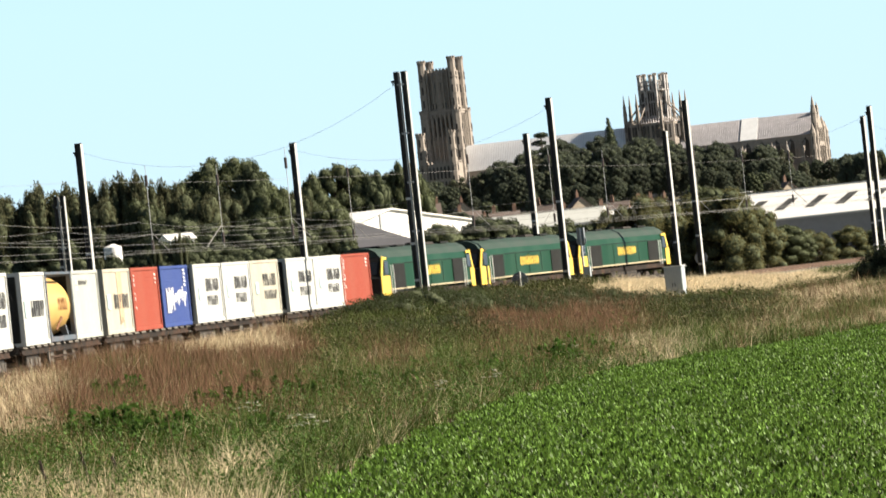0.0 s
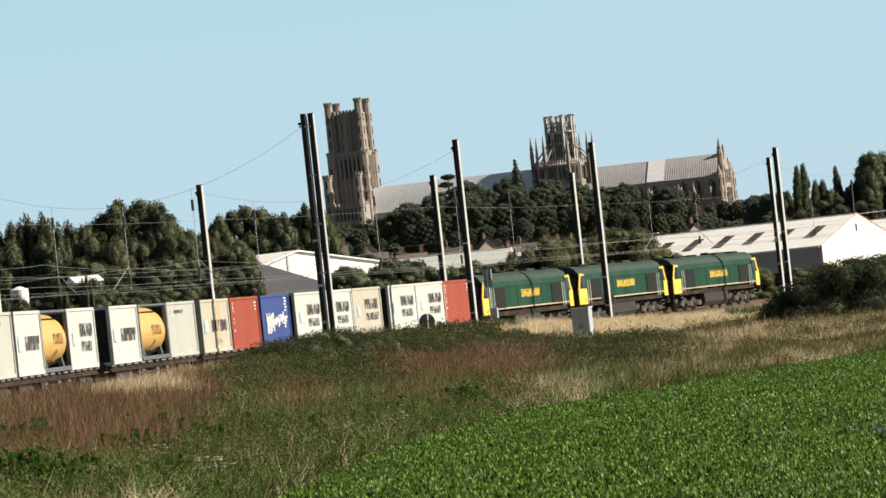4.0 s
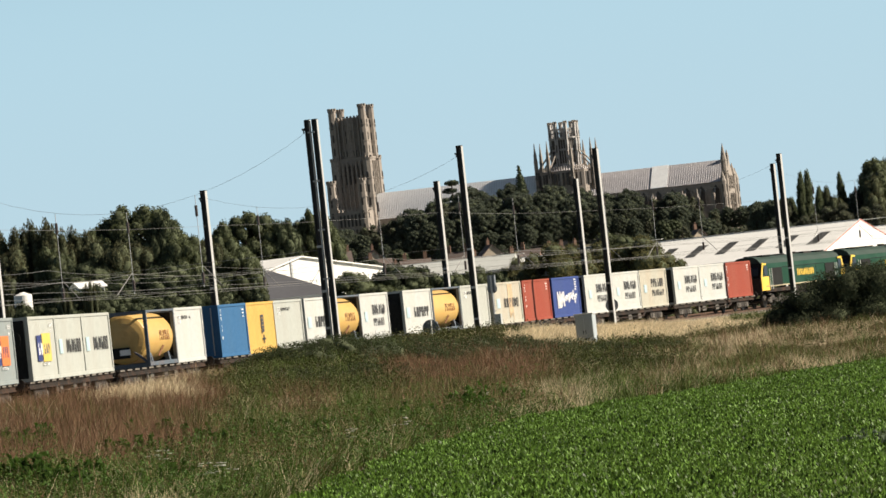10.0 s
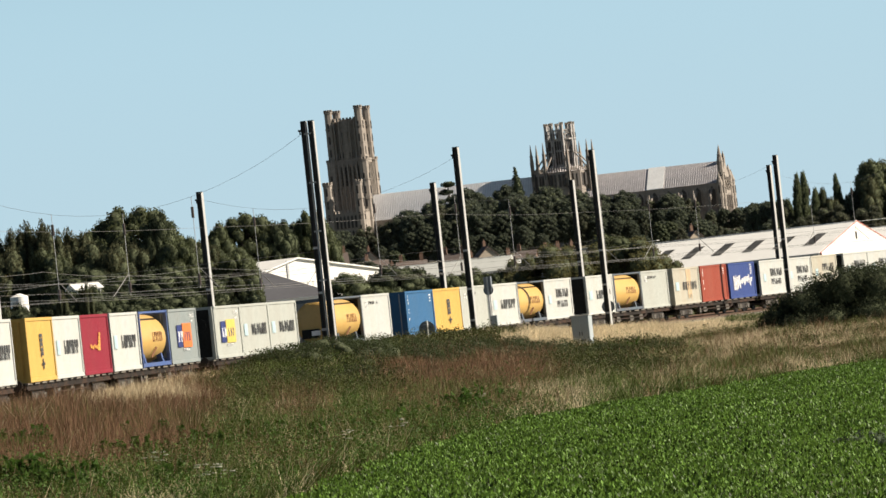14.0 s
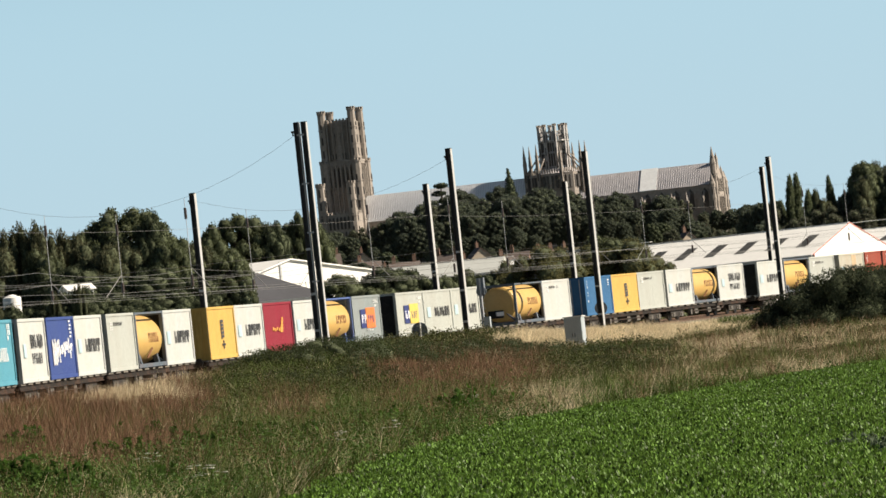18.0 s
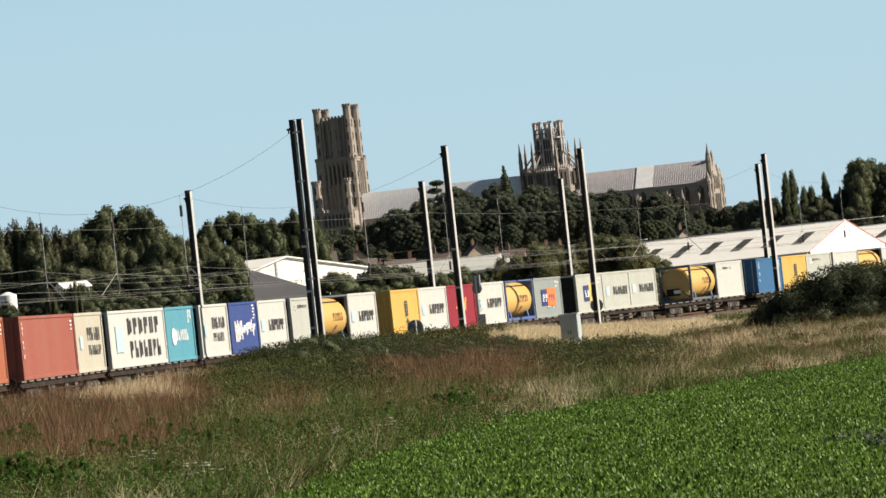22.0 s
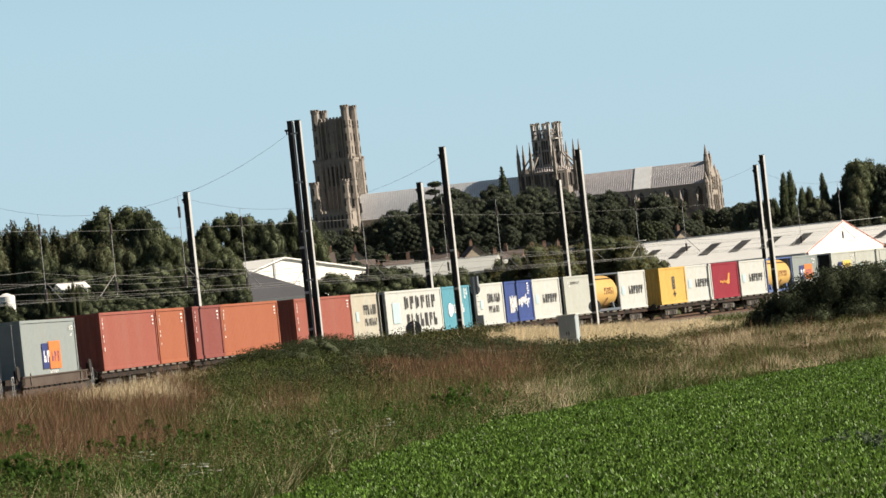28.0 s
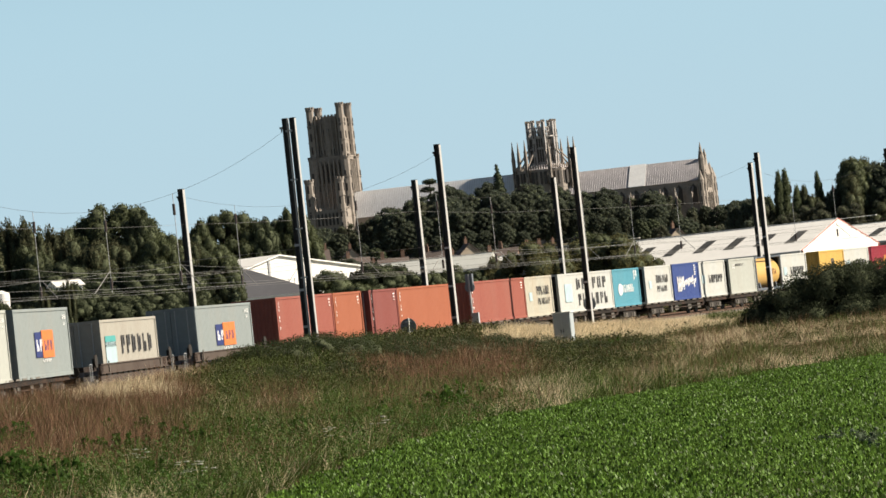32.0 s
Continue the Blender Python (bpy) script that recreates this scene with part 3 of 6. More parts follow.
        r = random.Random(seed)
        for i in range(16):
            y = -2.0 + i * 0.27
            box(b, X, y, high * 0.5 + r.uniform(-0.2, 0.2) * (1.6 if i < 5 else 1), 0.011, 0.15, r.uniform(0.35, 1.1) if i < 6 else r.uniform(0.25, 0.6))
            if i % 2:
                box(b, X, y + 0.13, high * 0.5 + r.uniform(-0.25, 0.1), 0.012, 0.22, 0.1)
        for i in range(5):
            box(b, X, 2.05 + 0.12 * (i % 2), high * 0.92 - 0.16 * i, 0.011, 0.32, 0.08)
    elif logo in ("square", "squareyellow"):
        k = 1.0 if length < 7 else 1.35
        zc = high * 0.5 if length < 7 else high * 0.48
        box(mark(M_NAVY, "navy blue square"), X, -0.85 * k - 0.1, zc, 0.011, 1.05 * k, 1.05)
        box(mark(M_ORAN if logo == "square" else M_YELM, "orange square" if logo == "square" else "yellow square"), X, 0.65 * k, zc + 0.02, 0.011, 1.9 * k, 1.15)
        bars(mark(M_WHITE, "white marks on the square"), X + 0.006, -1.3 * k, -0.2 * k, zc - 0.3, zc + 0.25, 1, 2, 0.9, seed, 0.0)
        bars(mark(M_NAVY, "dark marks on the square"), X + 0.006, 0.0, 1.4 * k, zc - 0.28, zc + 0.2, 1, 3, 0.9, seed, 0.0)
        b = mark(M_WHITE, "small white marks")
        bars(b, X, hl - 1.5, hl - 0.6, high * 0.82, high * 0.90, 1, 4, 0.8, seed, 0.0)
        bars(b, X, hl - 1.3, hl - 0.9, high * 0.73, high * 0.79, 1, 2, 0.8, seed, 0.0)
        bars(b, X, -0.4 * k, 1.0 * k, high * 0.22, high * 0.28, 1, 5, 0.8, seed, 0.0)
    elif logo == "column":
        b = mark(M_WHITE, "column of white marks")
        r = random.Random(seed)
        for i in (0, 1, 2, 4, 5, 7):
            box(b, X, -hl + 0.5 + r.uniform(-0.04, 0.04), high * 0.88 - i * 0.19, 0.011, r.uniform(0.05, 0.12), r.uniform(0.08, 0.17))
        for i in range(3):
            box(b, X, hl - 0.8, high * 0.88 - i * 0.17, 0.011, 0.34 - 0.08 * i, 0.07)
    elif logo == "upright":
        b = mark(M_BLACK, "black upright block marks")
        for i in range(5):
            box(b, X, 0.1, high * 0.72 - i * 0.19, 0.011, 0.62, 0.13)
            box(b, X, -0.15 + 0.25 * (i % 2), high * 0.72 - i * 0.19 - 0.09, 0.0115, 0.14, 0.1)
        for s_ in (-0.26, 0.26):
            box(b, X, 0.1 + s_, high * 0.56, 0.0112, 0.1, 0.75)
        box(b, X, 0.2, high * 0.27, 0.011, 0.7, 0.10)
        box(b, X, 0.2, high * 0.27, 0.011, 0.16, 0.42)
    elif logo == "emblem":
        b = mark(M_GOLD, "gold emblem")
        for i in range(5):
            box(b, X, 0.5 + 0.08 * i, high * 0.42 + 0.16 * i, 0.011, 0.55 - 0.06 * i, 0.14)
            box(b, X, -1.2 + 0.4 * i, high * 0.47 - 0.05 * (i % 2), 0.0115, 0.26, 0.16)
    elif logo == "small":
        bars(mark(M_BLACK, "small black marks"), X, -1.6, 0.4, high * 0.78, high * 0.86, 1, 6, 0.8, seed, 0.1)
        bars(mark(M_WHITE, "small white marks"), X, -2.3, -1.7, high * 0.70, high * 0.86, 2, 2, 0.8, seed, 0.1)
    elif logo == "wordmark":
        b = mark(M_WHITE, "white block marks")
        bars(b, X, -1.1, 1.6, high * 0.36, high * 0.58, 1, 6, 0.95, seed, 0.0)
        tube(b, (X - 0.005, -1.5, high * 0.45), (X + 0.006, -1.5, high * 0.45), 0.42, n=14)
        bars(b, X, 1.7, 2.5, high * 0.68, high * 0.94, 3, 2, 0.9, seed, 0.2)
    if color == "cream" and logo == "one":
        b = mark(M_RUSTRUN, "broad rust-brown run down the side")
        r = random.Random(seed + 40)
        for i in range(5):
            w, top, low = r.uniform(0.14, 0.26), high - 0.13, r.uniform(0.15, 0.7)
            y, d = 0.25 + 0.17 * i, 0.001 * i
            prism(b, [(y - w, top), (y + w, top), (y + w * 0.8, (top + low) / 2), (y + w * 0.4, low), (y - w * 0.4, low), (y - w * 0.8, (top + low) / 2)], X - 0.012 + d, X - 0.007 + d, axis="x")
    for b, material, label in marks:
        tagged(part("marking", b, material, c, label), kind="stuff")
    return c


def tank(frame_m, frame_word, seed=0, name_="tank_container"):
    """A yellow pressure vessel in an open steel frame."""
    c = thing(name_, f"yellow tank container in a {frame_word} steel frame", "tank container", "tank containers")
    hl, hw, high = 3.03, 1.22, 2.59
    bm = bmesh.new()
    n, rings = 28, [(-2.80, 1.10), (-2.76, 1.13), (-2.70, 1.14), (2.70, 1.14), (2.76, 1.13), (2.80, 1.10)]
    loops = [[bm.verts.new((r * math.cos(2 * math.pi * i / n), y, 1.34 + r * math.sin(2 * math.pi * i / n))) for i in range(n)] for y, r in rings]
    for a, b in zip(loops, loops[1:]):
        for i in range(n):
            bm.faces.new((a[i], a[(i + 1) % n], b[(i + 1) % n], b[i]))
    smooth(part("vessel", bm, M_TANK, c, "glossy yellow pressure vessel"))
    for e in (-1, 1):
        bm = bmesh.new()
        rings = [(2.80, 1.10), (2.86, 0.98), (2.91, 0.74), (2.945, 0.42), (2.96, 0.12)]
        loops = [[bm.verts.new((r * math.cos(2 * math.pi * i / n), e * y, 1.34 + r * math.sin(2 * math.pi * i / n))) for i in range(n)] for y, r in rings]
        for a, b in zip(loops, loops[1:]):
            for i in range(n):
                bm.faces.new((a[i], a[(i + 1) % n], b[(i + 1) % n], b[i]))
        bm.faces.new(loops[-1])
        part("dished_end", bm, M_TANK, c, "shallow dished end of the vessel")
    for e in (-1, 1):
        bm = bmesh.new()
        y = e * (hl - 0.08)
        for x in (-1.14, 1.14):
            box(bm, x, y, high / 2, 0.16, 0.16, high)
        for z in (0.09, high - 0.08):
            box(bm, 0, y, z, 2.2, 0.16, 0.17)
        for x in (-1, 1):
            tube(bm, (x * 1.1, y, 0.2), (x * 0.45, y - e * 0.1, 0.75), 0.06, n=6)
        part("end_frame", bm, frame_m, c, f"{frame_word} end frame")
    bm = bmesh.new()
    for x in (-1.16, 1.16):
        box(bm, x, 0, 0.12, 0.11, 2 * hl - 0.3, 0.18)
        box(bm, x, 0, high - 0.06, 0.09, 2 * hl - 0.3, 0.09)
    part("side_rail", bm, frame_m, c)
    bm = bmesh.new()
    box(bm, 0, 0, high - 0.06, 0.6, 3.6, 0.05)
    tube(bm, (0, 0.2, high - 0.2), (0, 0.2, high + 0.02), 0.28, n=14)
    part("walkway", bm, M_GALV, c, "galvanised top walkway and hatch")
    bm = bmesh.new()
    X = 1.14
    bars(bm, X, -0.2, 2.0, 1.15, 1.62, 1, 6, 0.95, seed, 0.0)
    tube(bm, (X, 0.4, 0.9), (X - 0.2, 0.1, 0.45), 0.05, n=6)
    part("marking", bm, mat("brown_tank_mark", (0.22, 0.10, 0.04), 0.7), c, "brown block marks on a small plate")
    for i in (-1, 1):
        for k in (-1, 1):
            bm = bmesh.new()
            prism(bm, [(k * 0.9, 0.2), (k * 1.1, 0.2), (k * 1.02, 0.62), (k * 0.78, 0.52)], i * 1.9 - 0.12, i * 1.9 + 0.12)
            part("saddle", bm, frame_m, c)
    bm = bmesh.new()
    box(bm, -0.2, -hl + 0.02, 0.72, 1.0, 0.12, 0.5)
    part("valve_box", bm, M_GRILLE, c, "dark valve box")
    bm = bmesh.new()
    box(bm, 0.1, -hl - 0.045, 0.74, 0.5, 0.01, 0.26)
    part("plate", bm, M_WHITE, c, "white data plate")
    return c


def locomotive():
    c = thing("locomotive", "green and yellow diesel freight locomotive with cream solebar stripe", "locomotive", "locomotives")
    hl = 10.2
    side = [(1.32, 1.62), (1.32, 2.95), (1.22, 3.28)]
    prof = side + [(-x, z) for x, z in side[::-1]]
    bm = bmesh.new()
    prism(bm, prof, -hl + 1.9, hl - 1.9)
    part("body", bm, M_LGREEN, c)
    roofp = [(1.22, 3.28), (0.98, 3.62), (0.62, 3.82), (0.0, 3.88), (-0.62, 3.82), (-0.98, 3.62), (-1.22, 3.28)]
    bm = bmesh.new()
    prism(bm, roofp, -hl + 0.75, hl - 0.75)
    roof = smooth(part("roof", bm, M_LROOF, c, "faded, sooty green roof"))
    roof.data.polygons.foreach_set("use_smooth", [False] * len(roof.data.polygons))
    for y, l, w in ((-6.6, 2.0, 1.5), (6.4, 1.8, 1.4), (-2.4, 1.4, 1.0)):
        bm = bmesh.new()
        box(bm, 0, y, 3.90, w, l, 0.10)
        part("roof_fan", bm, M_GRILLE, roof, "dark roof fan grille")
    bm = bmesh.new()
    tube(bm, (0, 1.6, 3.80), (0, 1.6, 4.02), 0.28, n=14)
    box(bm, 0, 3.4, 3.90, 1.3, 1.8, 0.14, taper=0.9)
    part("exhaust", bm, M_UNDER, roof)
    for e in (-1, 1):
        # cab: green sides and a sloping yellow end
        bm = bmesh.new()
        ya, yb, yc = e * (hl - 1.9), e * (hl - 0.15), e * (hl - 0.75)
        lo = [bm.verts.new((x, y, z)) for x, y, z in ((1.32, ya, 1.45), (1.32, ya, 2.95), (1.22, ya, 3.28), (1.22, yc, 3.28), (1.30, yb - e * 0.3, 2.35), (1.30, yb, 2.2), (1.30, yb, 1.40))]
        hi = [bm.verts.new((-v.co.x, v.co.y, v.co.z)) for v in lo]
        bm.faces.new(lo)
        bm.faces.new(hi[::-1])
        for i in range(len(lo)):
            j = (i + 1) % len(lo)
            bm.faces.new((lo[i], lo[j], hi[j], hi[i]))
        cab = part("cab", bm, M_LGREEN, c)
        bm = bmesh.new()
        yy = yb + e * 0.02
        # dark plate over the cab end: its colour stands in for shade
        box(bm, 0, yb + e * 0.03, 1.60, 2.58, 0.06, 1.24)
        part("end_plate", bm, M_UNDER, cab, "end plate with shade put into its dark colour")
        bm = bmesh.new()
        bw = bmesh.new()
        bw.faces.new([bw.verts.new(p) for p in ((1.31, yy - e * 0.02, 2.24), (-1.31, yy - e * 0.02, 2.24), (-1.31, yy - e * 0.14, 2.36), (1.31, yy - e * 0.14, 2.36))])
        bw.faces.new([bw.verts.new(p) for p in ((1.31, yy - e * 0.14, 2.36), (-1.31, yy - e * 0.14, 2.36), (-1.2, yc + e * 0.06, 3.34), (1.2, yc + e * 0.06, 3.34))])
        part("window_surround", bw, M_GRILLE, cab, "black windscreen surround")
        bm.free()
        for x in (-1.335, 1.335):
            bm = bmesh.new()
            side_len = 1.75 if e < 0 else 0.85
            box(bm, x, yb - e * side_len / 2, 1.80, 0.03, side_len, 1.04)
            k = x / 1.335
            p = [(yb - e * 0.02, 2.28), (yb - e * 0.32, 2.28), (yc - e * 0.16, 3.24), (yc - e * 0.55, 3.30), (yc + e * 0.06, 3.36)]
            prism(bm, p, x - 0.015 - 0.04 * k, x + 0.015 - 0.02 * k, axis="x")
            box(bm, x * 0.97, yc - e * 0.42, 3.24, 0.05, 0.85, 0.13)
            part("side_warning_panel", bm, M_LYEL, cab, "bright yellow wrap-round warning panel")
        for x in (-0.62, 0.62):
            bm = bmesh.new()
            w = [bm.verts.new((x + dx, yb + e * 0.06 - e * k * 0.62, 2.42 + k * 0.84)) for dx, k in ((-0.5, 0.0), (0.5, 0.0), (0.46, 0.86), (-0.46, 0.86))]
            bm.faces.new(w)
            part("windscreen", bm, M_GLASS, cab, "dark raked windscreen")
        for x in (-1.345, 1.345):
            bm = bmesh.new()
            box(bm, x, ya + e * 0.62, 2.74, 0.03, 0.80, 0.70)
            part("cab_window", bm, M_GLASS, cab, "dark cab side window")
            for q in (0.1, 0.98):
                bm = bmesh.new()
                tube(bm, (x * 1.02, ya + e * q * 0.0 - e * (0.15 + q * 0.55), 1.35), (x * 1.02, ya - e * (0.15 + q * 0.55), 2.9), 0.025, n=6)
                part("handrail", bm, M_HAND, c, "white handrail")
            bm = bmesh.new()
            box(bm, x, ya - e * 1.95, 2.27, 0.03, 2.3, 1.3)
            for k in np.linspace(1.8, 2.8, 8):
                box(bm, x * 1.012, ya - e * 1.95, k, 0.03, 2.25, 0.05)
            part("grille", bm, M_GRILLE, c, "dark louvred air intake grille")
        for x in (-0.87, 0.87):
            bm = bmesh.new()
            tube(bm, (x, e * (hl - 0.15), 1.02), (x, e * (hl + 0.38), 1.02), 0.12)
            tube(bm, (x, e * (hl + 0.38), 1.02), (x, e * (hl + 0.45), 1.02), 0.25, n=12)
            part("buffer", bm, M_UNDER, c)
        for x in (-0.8, 0.8):
            bm = bmesh.new()
            tube(bm, (x, yy, 1.45), (x, yy + e * 0.03, 1.45), 0.13, n=12)
            part("headlight", bm, M_GLASS, cab, "unlit headlight")
        bogie(c, e * 6.3, (-1.95, 0.0, 1.95), 0.5, 1.12, M_UNDER)
        bm = bmesh.new()
        for y in (0.35, 0.7, 1.05):
            box(bm, 1.28, ya + e * (0.2), 0.2 + y * 0.75, 0.2, 0.5, 0.05)
        part("cab_steps", bm, M_SPRING, c)
    for x in (-1.33, 1.33):
        bm = bmesh.new()
        box(bm, x, 0, 1.59, 0.04, 2 * hl - 2.2, 0.09)
        part("solebar_stripe", bm, M_CREAM, c, "cream stripe along the solebar")
        bm = bmesh.new()
        for y in (-2.5, 0.3, 3.0):
            box(bm, x * 1.002, y, 2.1, 0.012, 0.04, 1.55)
        box(bm, x * 1.002, 0.0, 2.93, 0.012, 10.0, 0.035)
        part("panel_seams", bm, M_GRILLE, c)
        bm = bmesh.new()
        bars(bm, x * 1.004, -1.6, 2.5, 2.16, 2.70, 1, 10, 0.95, 4, 0.0, 1.35)
        part("marking", bm, M_LYEL, c, "yellow block marks")
    bm = bmesh.new()
    prism(bm, [(1.2, 1.12), (1.25, 0.5), (1.0, 0.22), (-1.0, 0.22), (-1.25, 0.5), (-1.2, 1.12)], -3.0, 2.6)
    part("fuel_tank", bm, M_UNDER, c, "dusty dark fuel tank")
    bm = bmesh.new()
    box(bm, 0, 0, 1.28, 2.3, 2 * hl - 0.8, 0.28)
    part("underframe", bm, M_SILL, c)
    return c


_loco = locomotive()
for k, s in enumerate((69.9, 91.4, 112.9)):
    rolling(_loco if k == 0 else copy_thing(_loco, pose(0, 0, 0)), s)

# colour, length, height, marking, then the metres from the train's mark, base height
LOAD = [
    ("white", 6.06, 2.59, "two", 42.8, 0), ("white", 6.06, 2.59, "two", 48.9, 0), ("red", 6.06, 2.59, "column", 54.7, 0),
    ("white", 6.06, 2.59, "two", 22.5, 0), ("white", 6.06, 2.59, "two", 28.8, 0), ("cream", 6.06, 2.59, "two", 35.0, 0),
    ("cream", 6.06, 2.59, "one", 2.2, 0), ("red", 6.06, 2.59, "column", 8.6, 0), ("blue", 6.06, 2.59, "script", 15.2, 0),
    ("white", 6.06, 2.59, "one", -17.6, 0), ("tank", 0, 0, "", -11.3, 0), ("palegrey", 6.06, 2.59, "small", -5.1, 0),
    ("white", 6.06, 2.59, "one", -39.0, 0), ("tank", 0, 0, "", -33.0, 0), ("white", 6.06, 2.59, "two", -27.0, 0),
    ("midblue", 6.06, 2.59, "column", -57.6, 0), ("yellow", 6.06, 2.59, "upright", -51.5, 0), ("palegrey", 6.06, 2.59, "small", -45.6, 0),
    ("tank", 0, 0, "", -73.2, 0), ("white", 6.06, 2.59, "small", -67.1, 0),
    ("palegrey", 6.06, 2.59, "squareyellow", -99.4, 0), ("palegrey", 6.06, 2.59, "one", -93.3, 0), ("palegrey", 6.06, 2.59, "one", -87.3, 0),
    ("white", 6.06, 2.59, "one", -121.6, 0), ("bluetank", 0, 0, "", -115.2, 0), ("grey", 6.06, 2.59, "square", -108.9, 0),
    ("yellow", 6.06, 2.59, "upright", -140.4, 0), ("white", 6.06, 2.59, "one", -134.3, 0), ("crimson", 6.06, 2.59, "emblem", -128.1, 0),
    ("palegrey", 6.06, 2.59, "small", -162.1, 0), ("tank", 0, 0, "", -155.8, 0), ("white", 6.06, 2.59, "one", -149.7, 0),
    ("white", 6.06, 2.59, "two", -181.8, 0), ("blue", 6.06, 2.59, "script", -175.4, 0), ("white", 6.06, 2.59, "one", -169.2, 0),
    ("white", 12.19, 2.59, "big", -198.4, 0), ("cyan", 6.06, 2.59, "wordmark", -189.2, 0),
    ("dustyred", 12.19, 2.59, "column", -218.1, 0), ("cream", 6.06, 2.59, "two", -209.0, 0),
    ("purplered", 6.06, 2.59, "column", -243.2, 0), ("orange", 12.19, 2.59, "column", -233.9, 0),
    ("dustyred", 12.19, 2.59, "column", -260.2, 0), ("orange", 6.06, 2.59, "column", -251.0, 0),
    ("grey", 12.19, 2.90, "square", -277.9, -0.45), ("beige", 12.19, 2.59, "bigone", -298.5, -0.45),
    ("grey", 12.19, 2.90, "square", -317.4, -0.1), ("palegrey", 12.19, 2.90, "square", -331.2, -0.1),
]
WORDS = {"white": "chalky white", "cream": "rust-streaked cream", "grey": "mid-grey", "palegrey": "pale grey", "beige": "dull beige",
         "red": "brick red", "dustyred": "faded dusty red", "orange": "bright orange", "purplered": "dark purplish red", "crimson": "crimson red",
         "blue": "royal blue", "midblue": "mid-blue", "yellow": "bright yellow", "cyan": "turquoise blue"}
_made = {}
for k, (color, length, high, logo, s, dz) in enumerate(LOAD):
    key = (color, length, logo)
    if key in _made:
        ob = copy_thing(_made[key], pose(0, 0, 0))
    elif color.endswith("tank"):
        ob = tank(M_TBLUE if color == "bluetank" else M_TFRAME, "bright blue" if color == "bluetank" else "blue-grey", k)
    else:
        ob = container(color, length, high, logo, doors=color in ("grey", "beige") or (color not in ("white", "palegrey") and k % 3 != 1), seed=k, colour_word=WORDS[color], size_word="long " if length > 7 else "short ")
    _made.setdefault(key, ob)
    rolling(ob, s, 1.03 + dz)
_flat, _low = flat_wagon(), low_wagon()
for k, s in enumerate((48.8, 28.7, 8.6, -11.4, -33.1, -51.7, -73.2, -93.3, -115.1, -134.3, -155.9, -175.5, -195.4, -215.1, -237.0, -257.2, -321.0, -338.5)):
    rolling(_flat if k == 0 else copy_thing(_flat, pose(0, 0, 0)), s)
for k, s in enumerate((-277.9, -298.5)):
    rolling(_low if k == 0 else copy_thing(_low, pose(0, 0, 0)), s)


# ---- masts, headspans and wires ----
def mast(x, y, top, s, double=False, wide=0.32):
    """An H-section steel column, its broad face square to the line."""
    g = float(ground_z(x, y)) - 0.2
    m = thing("overhead_line_mast", "tall dark steel twin mast with pale battens" if double else "tall dark steel column for overhead wires",
              "mast", "overhead line masts", m=pose(x, y, g, 0, 0, -math.degrees(heading(s))))
    h = top - g
    wide = 0.27 if double else wide
    for k in ((0.0, 0.37) if double else (0.0,)):
        # sun and shade are painted: near-black web, pale flange on the sunny side
        bm = bmesh.new()
        t = 0.035
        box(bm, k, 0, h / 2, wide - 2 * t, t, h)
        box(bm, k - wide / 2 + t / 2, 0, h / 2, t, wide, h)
        part("column", bm, M_MAST, m, "web and flange with shade put into the dark colour")
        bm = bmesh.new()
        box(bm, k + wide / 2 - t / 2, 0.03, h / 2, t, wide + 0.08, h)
        part("outer_flange", bm, M_FLANGE, m, "outer flange with sunlight put into the pale colour")
        bm = bmesh.new()
        box(bm, k, 0, h + 0.02, wide, wide, 0.04)
        part("cap_plate", bm, M_MAST, m)
    if double:
        n = int(h / 2.4)
        for i in range(n):
            z = h - 0.6 - i * 2.4
            bm = bmesh.new()
            box(bm, 0.18, -wide / 2 - 0.03, z, 0.34, 0.04, 0.08)
            part("batten", bm, M_GALV, m, "pale galvanised batten")
    bm = bmesh.new()
    box(bm, -0.2, 0, h - 0.42, 0.2, 0.1, 0.1)
    tube(bm, (-0.22, 0, h - 0.42), (-0.22, 0, h - 0.62), 0.035, n=6)
    part("bracket", bm, M_MAST, m)
    for z in (1.6, 3.4, 5.6):
        bm = bmesh.new()
        box(bm, 0, -wide / 2 - 0.04, z, 0.26, 0.03, 0.12)
        part("plate", bm, M_GALV, m, "small pale fixing plate")
    bm = bmesh.new()
    box(bm, 0.3 if double else 0, 0, 0.1, 1.5 if double else 0.9, 0.9, 0.5)
    part("footing", bm, M_SLEEPER, m, "concrete footing")
    return Vector((x, y, top))


# near-black mast colour carries the shade of the recessed web
M_MAST = mat("shaded_mast_steel", (0.022, 0.021, 0.021), 0.6, 0.0, 0.25, 0.6, 9, 0, (0.025, 0.024, 0.022), 0.5)

# near mast, far mast, along the line, heights of their tops
SPANS = [((-5.55, 221.0), 12.12, (-22.0, 227.0), 10.5, -47.0, True), ((2.0, 258.4), 11.48, (-13.1, 264.0), 10.65, -9.0, False),
         ((10.8, 287.5), 11.49, (0.56, 292.0), 10.6, 20.0, False), ((25.6, 328.6), 11.07, (10.9, 335.0), 11.0, 62.0, False),
         ((39.0, 366.0), 11.35, (28.3, 371.0), 11.5, 100.0, False)]


def wire(name, pts, r=0.014, label="thin overhead wire", material=None):
    cu = bpy.data.curves.new(name, "CURVE")
    cu.dimensions, cu.bevel_depth, cu.bevel_resolution = "3D", r, 0
    sp = cu.splines.new("POLY")
    sp.points.add(len(pts) - 1)
    for q, p in zip(sp.points, pts):
        q.co = (*p, 1)
    me = bpy.data.meshes.new_from_object(new("tmp", cu))
    bpy.data.objects.remove(bpy.data.objects["tmp"])
    bpy.data.curves.remove(cu)
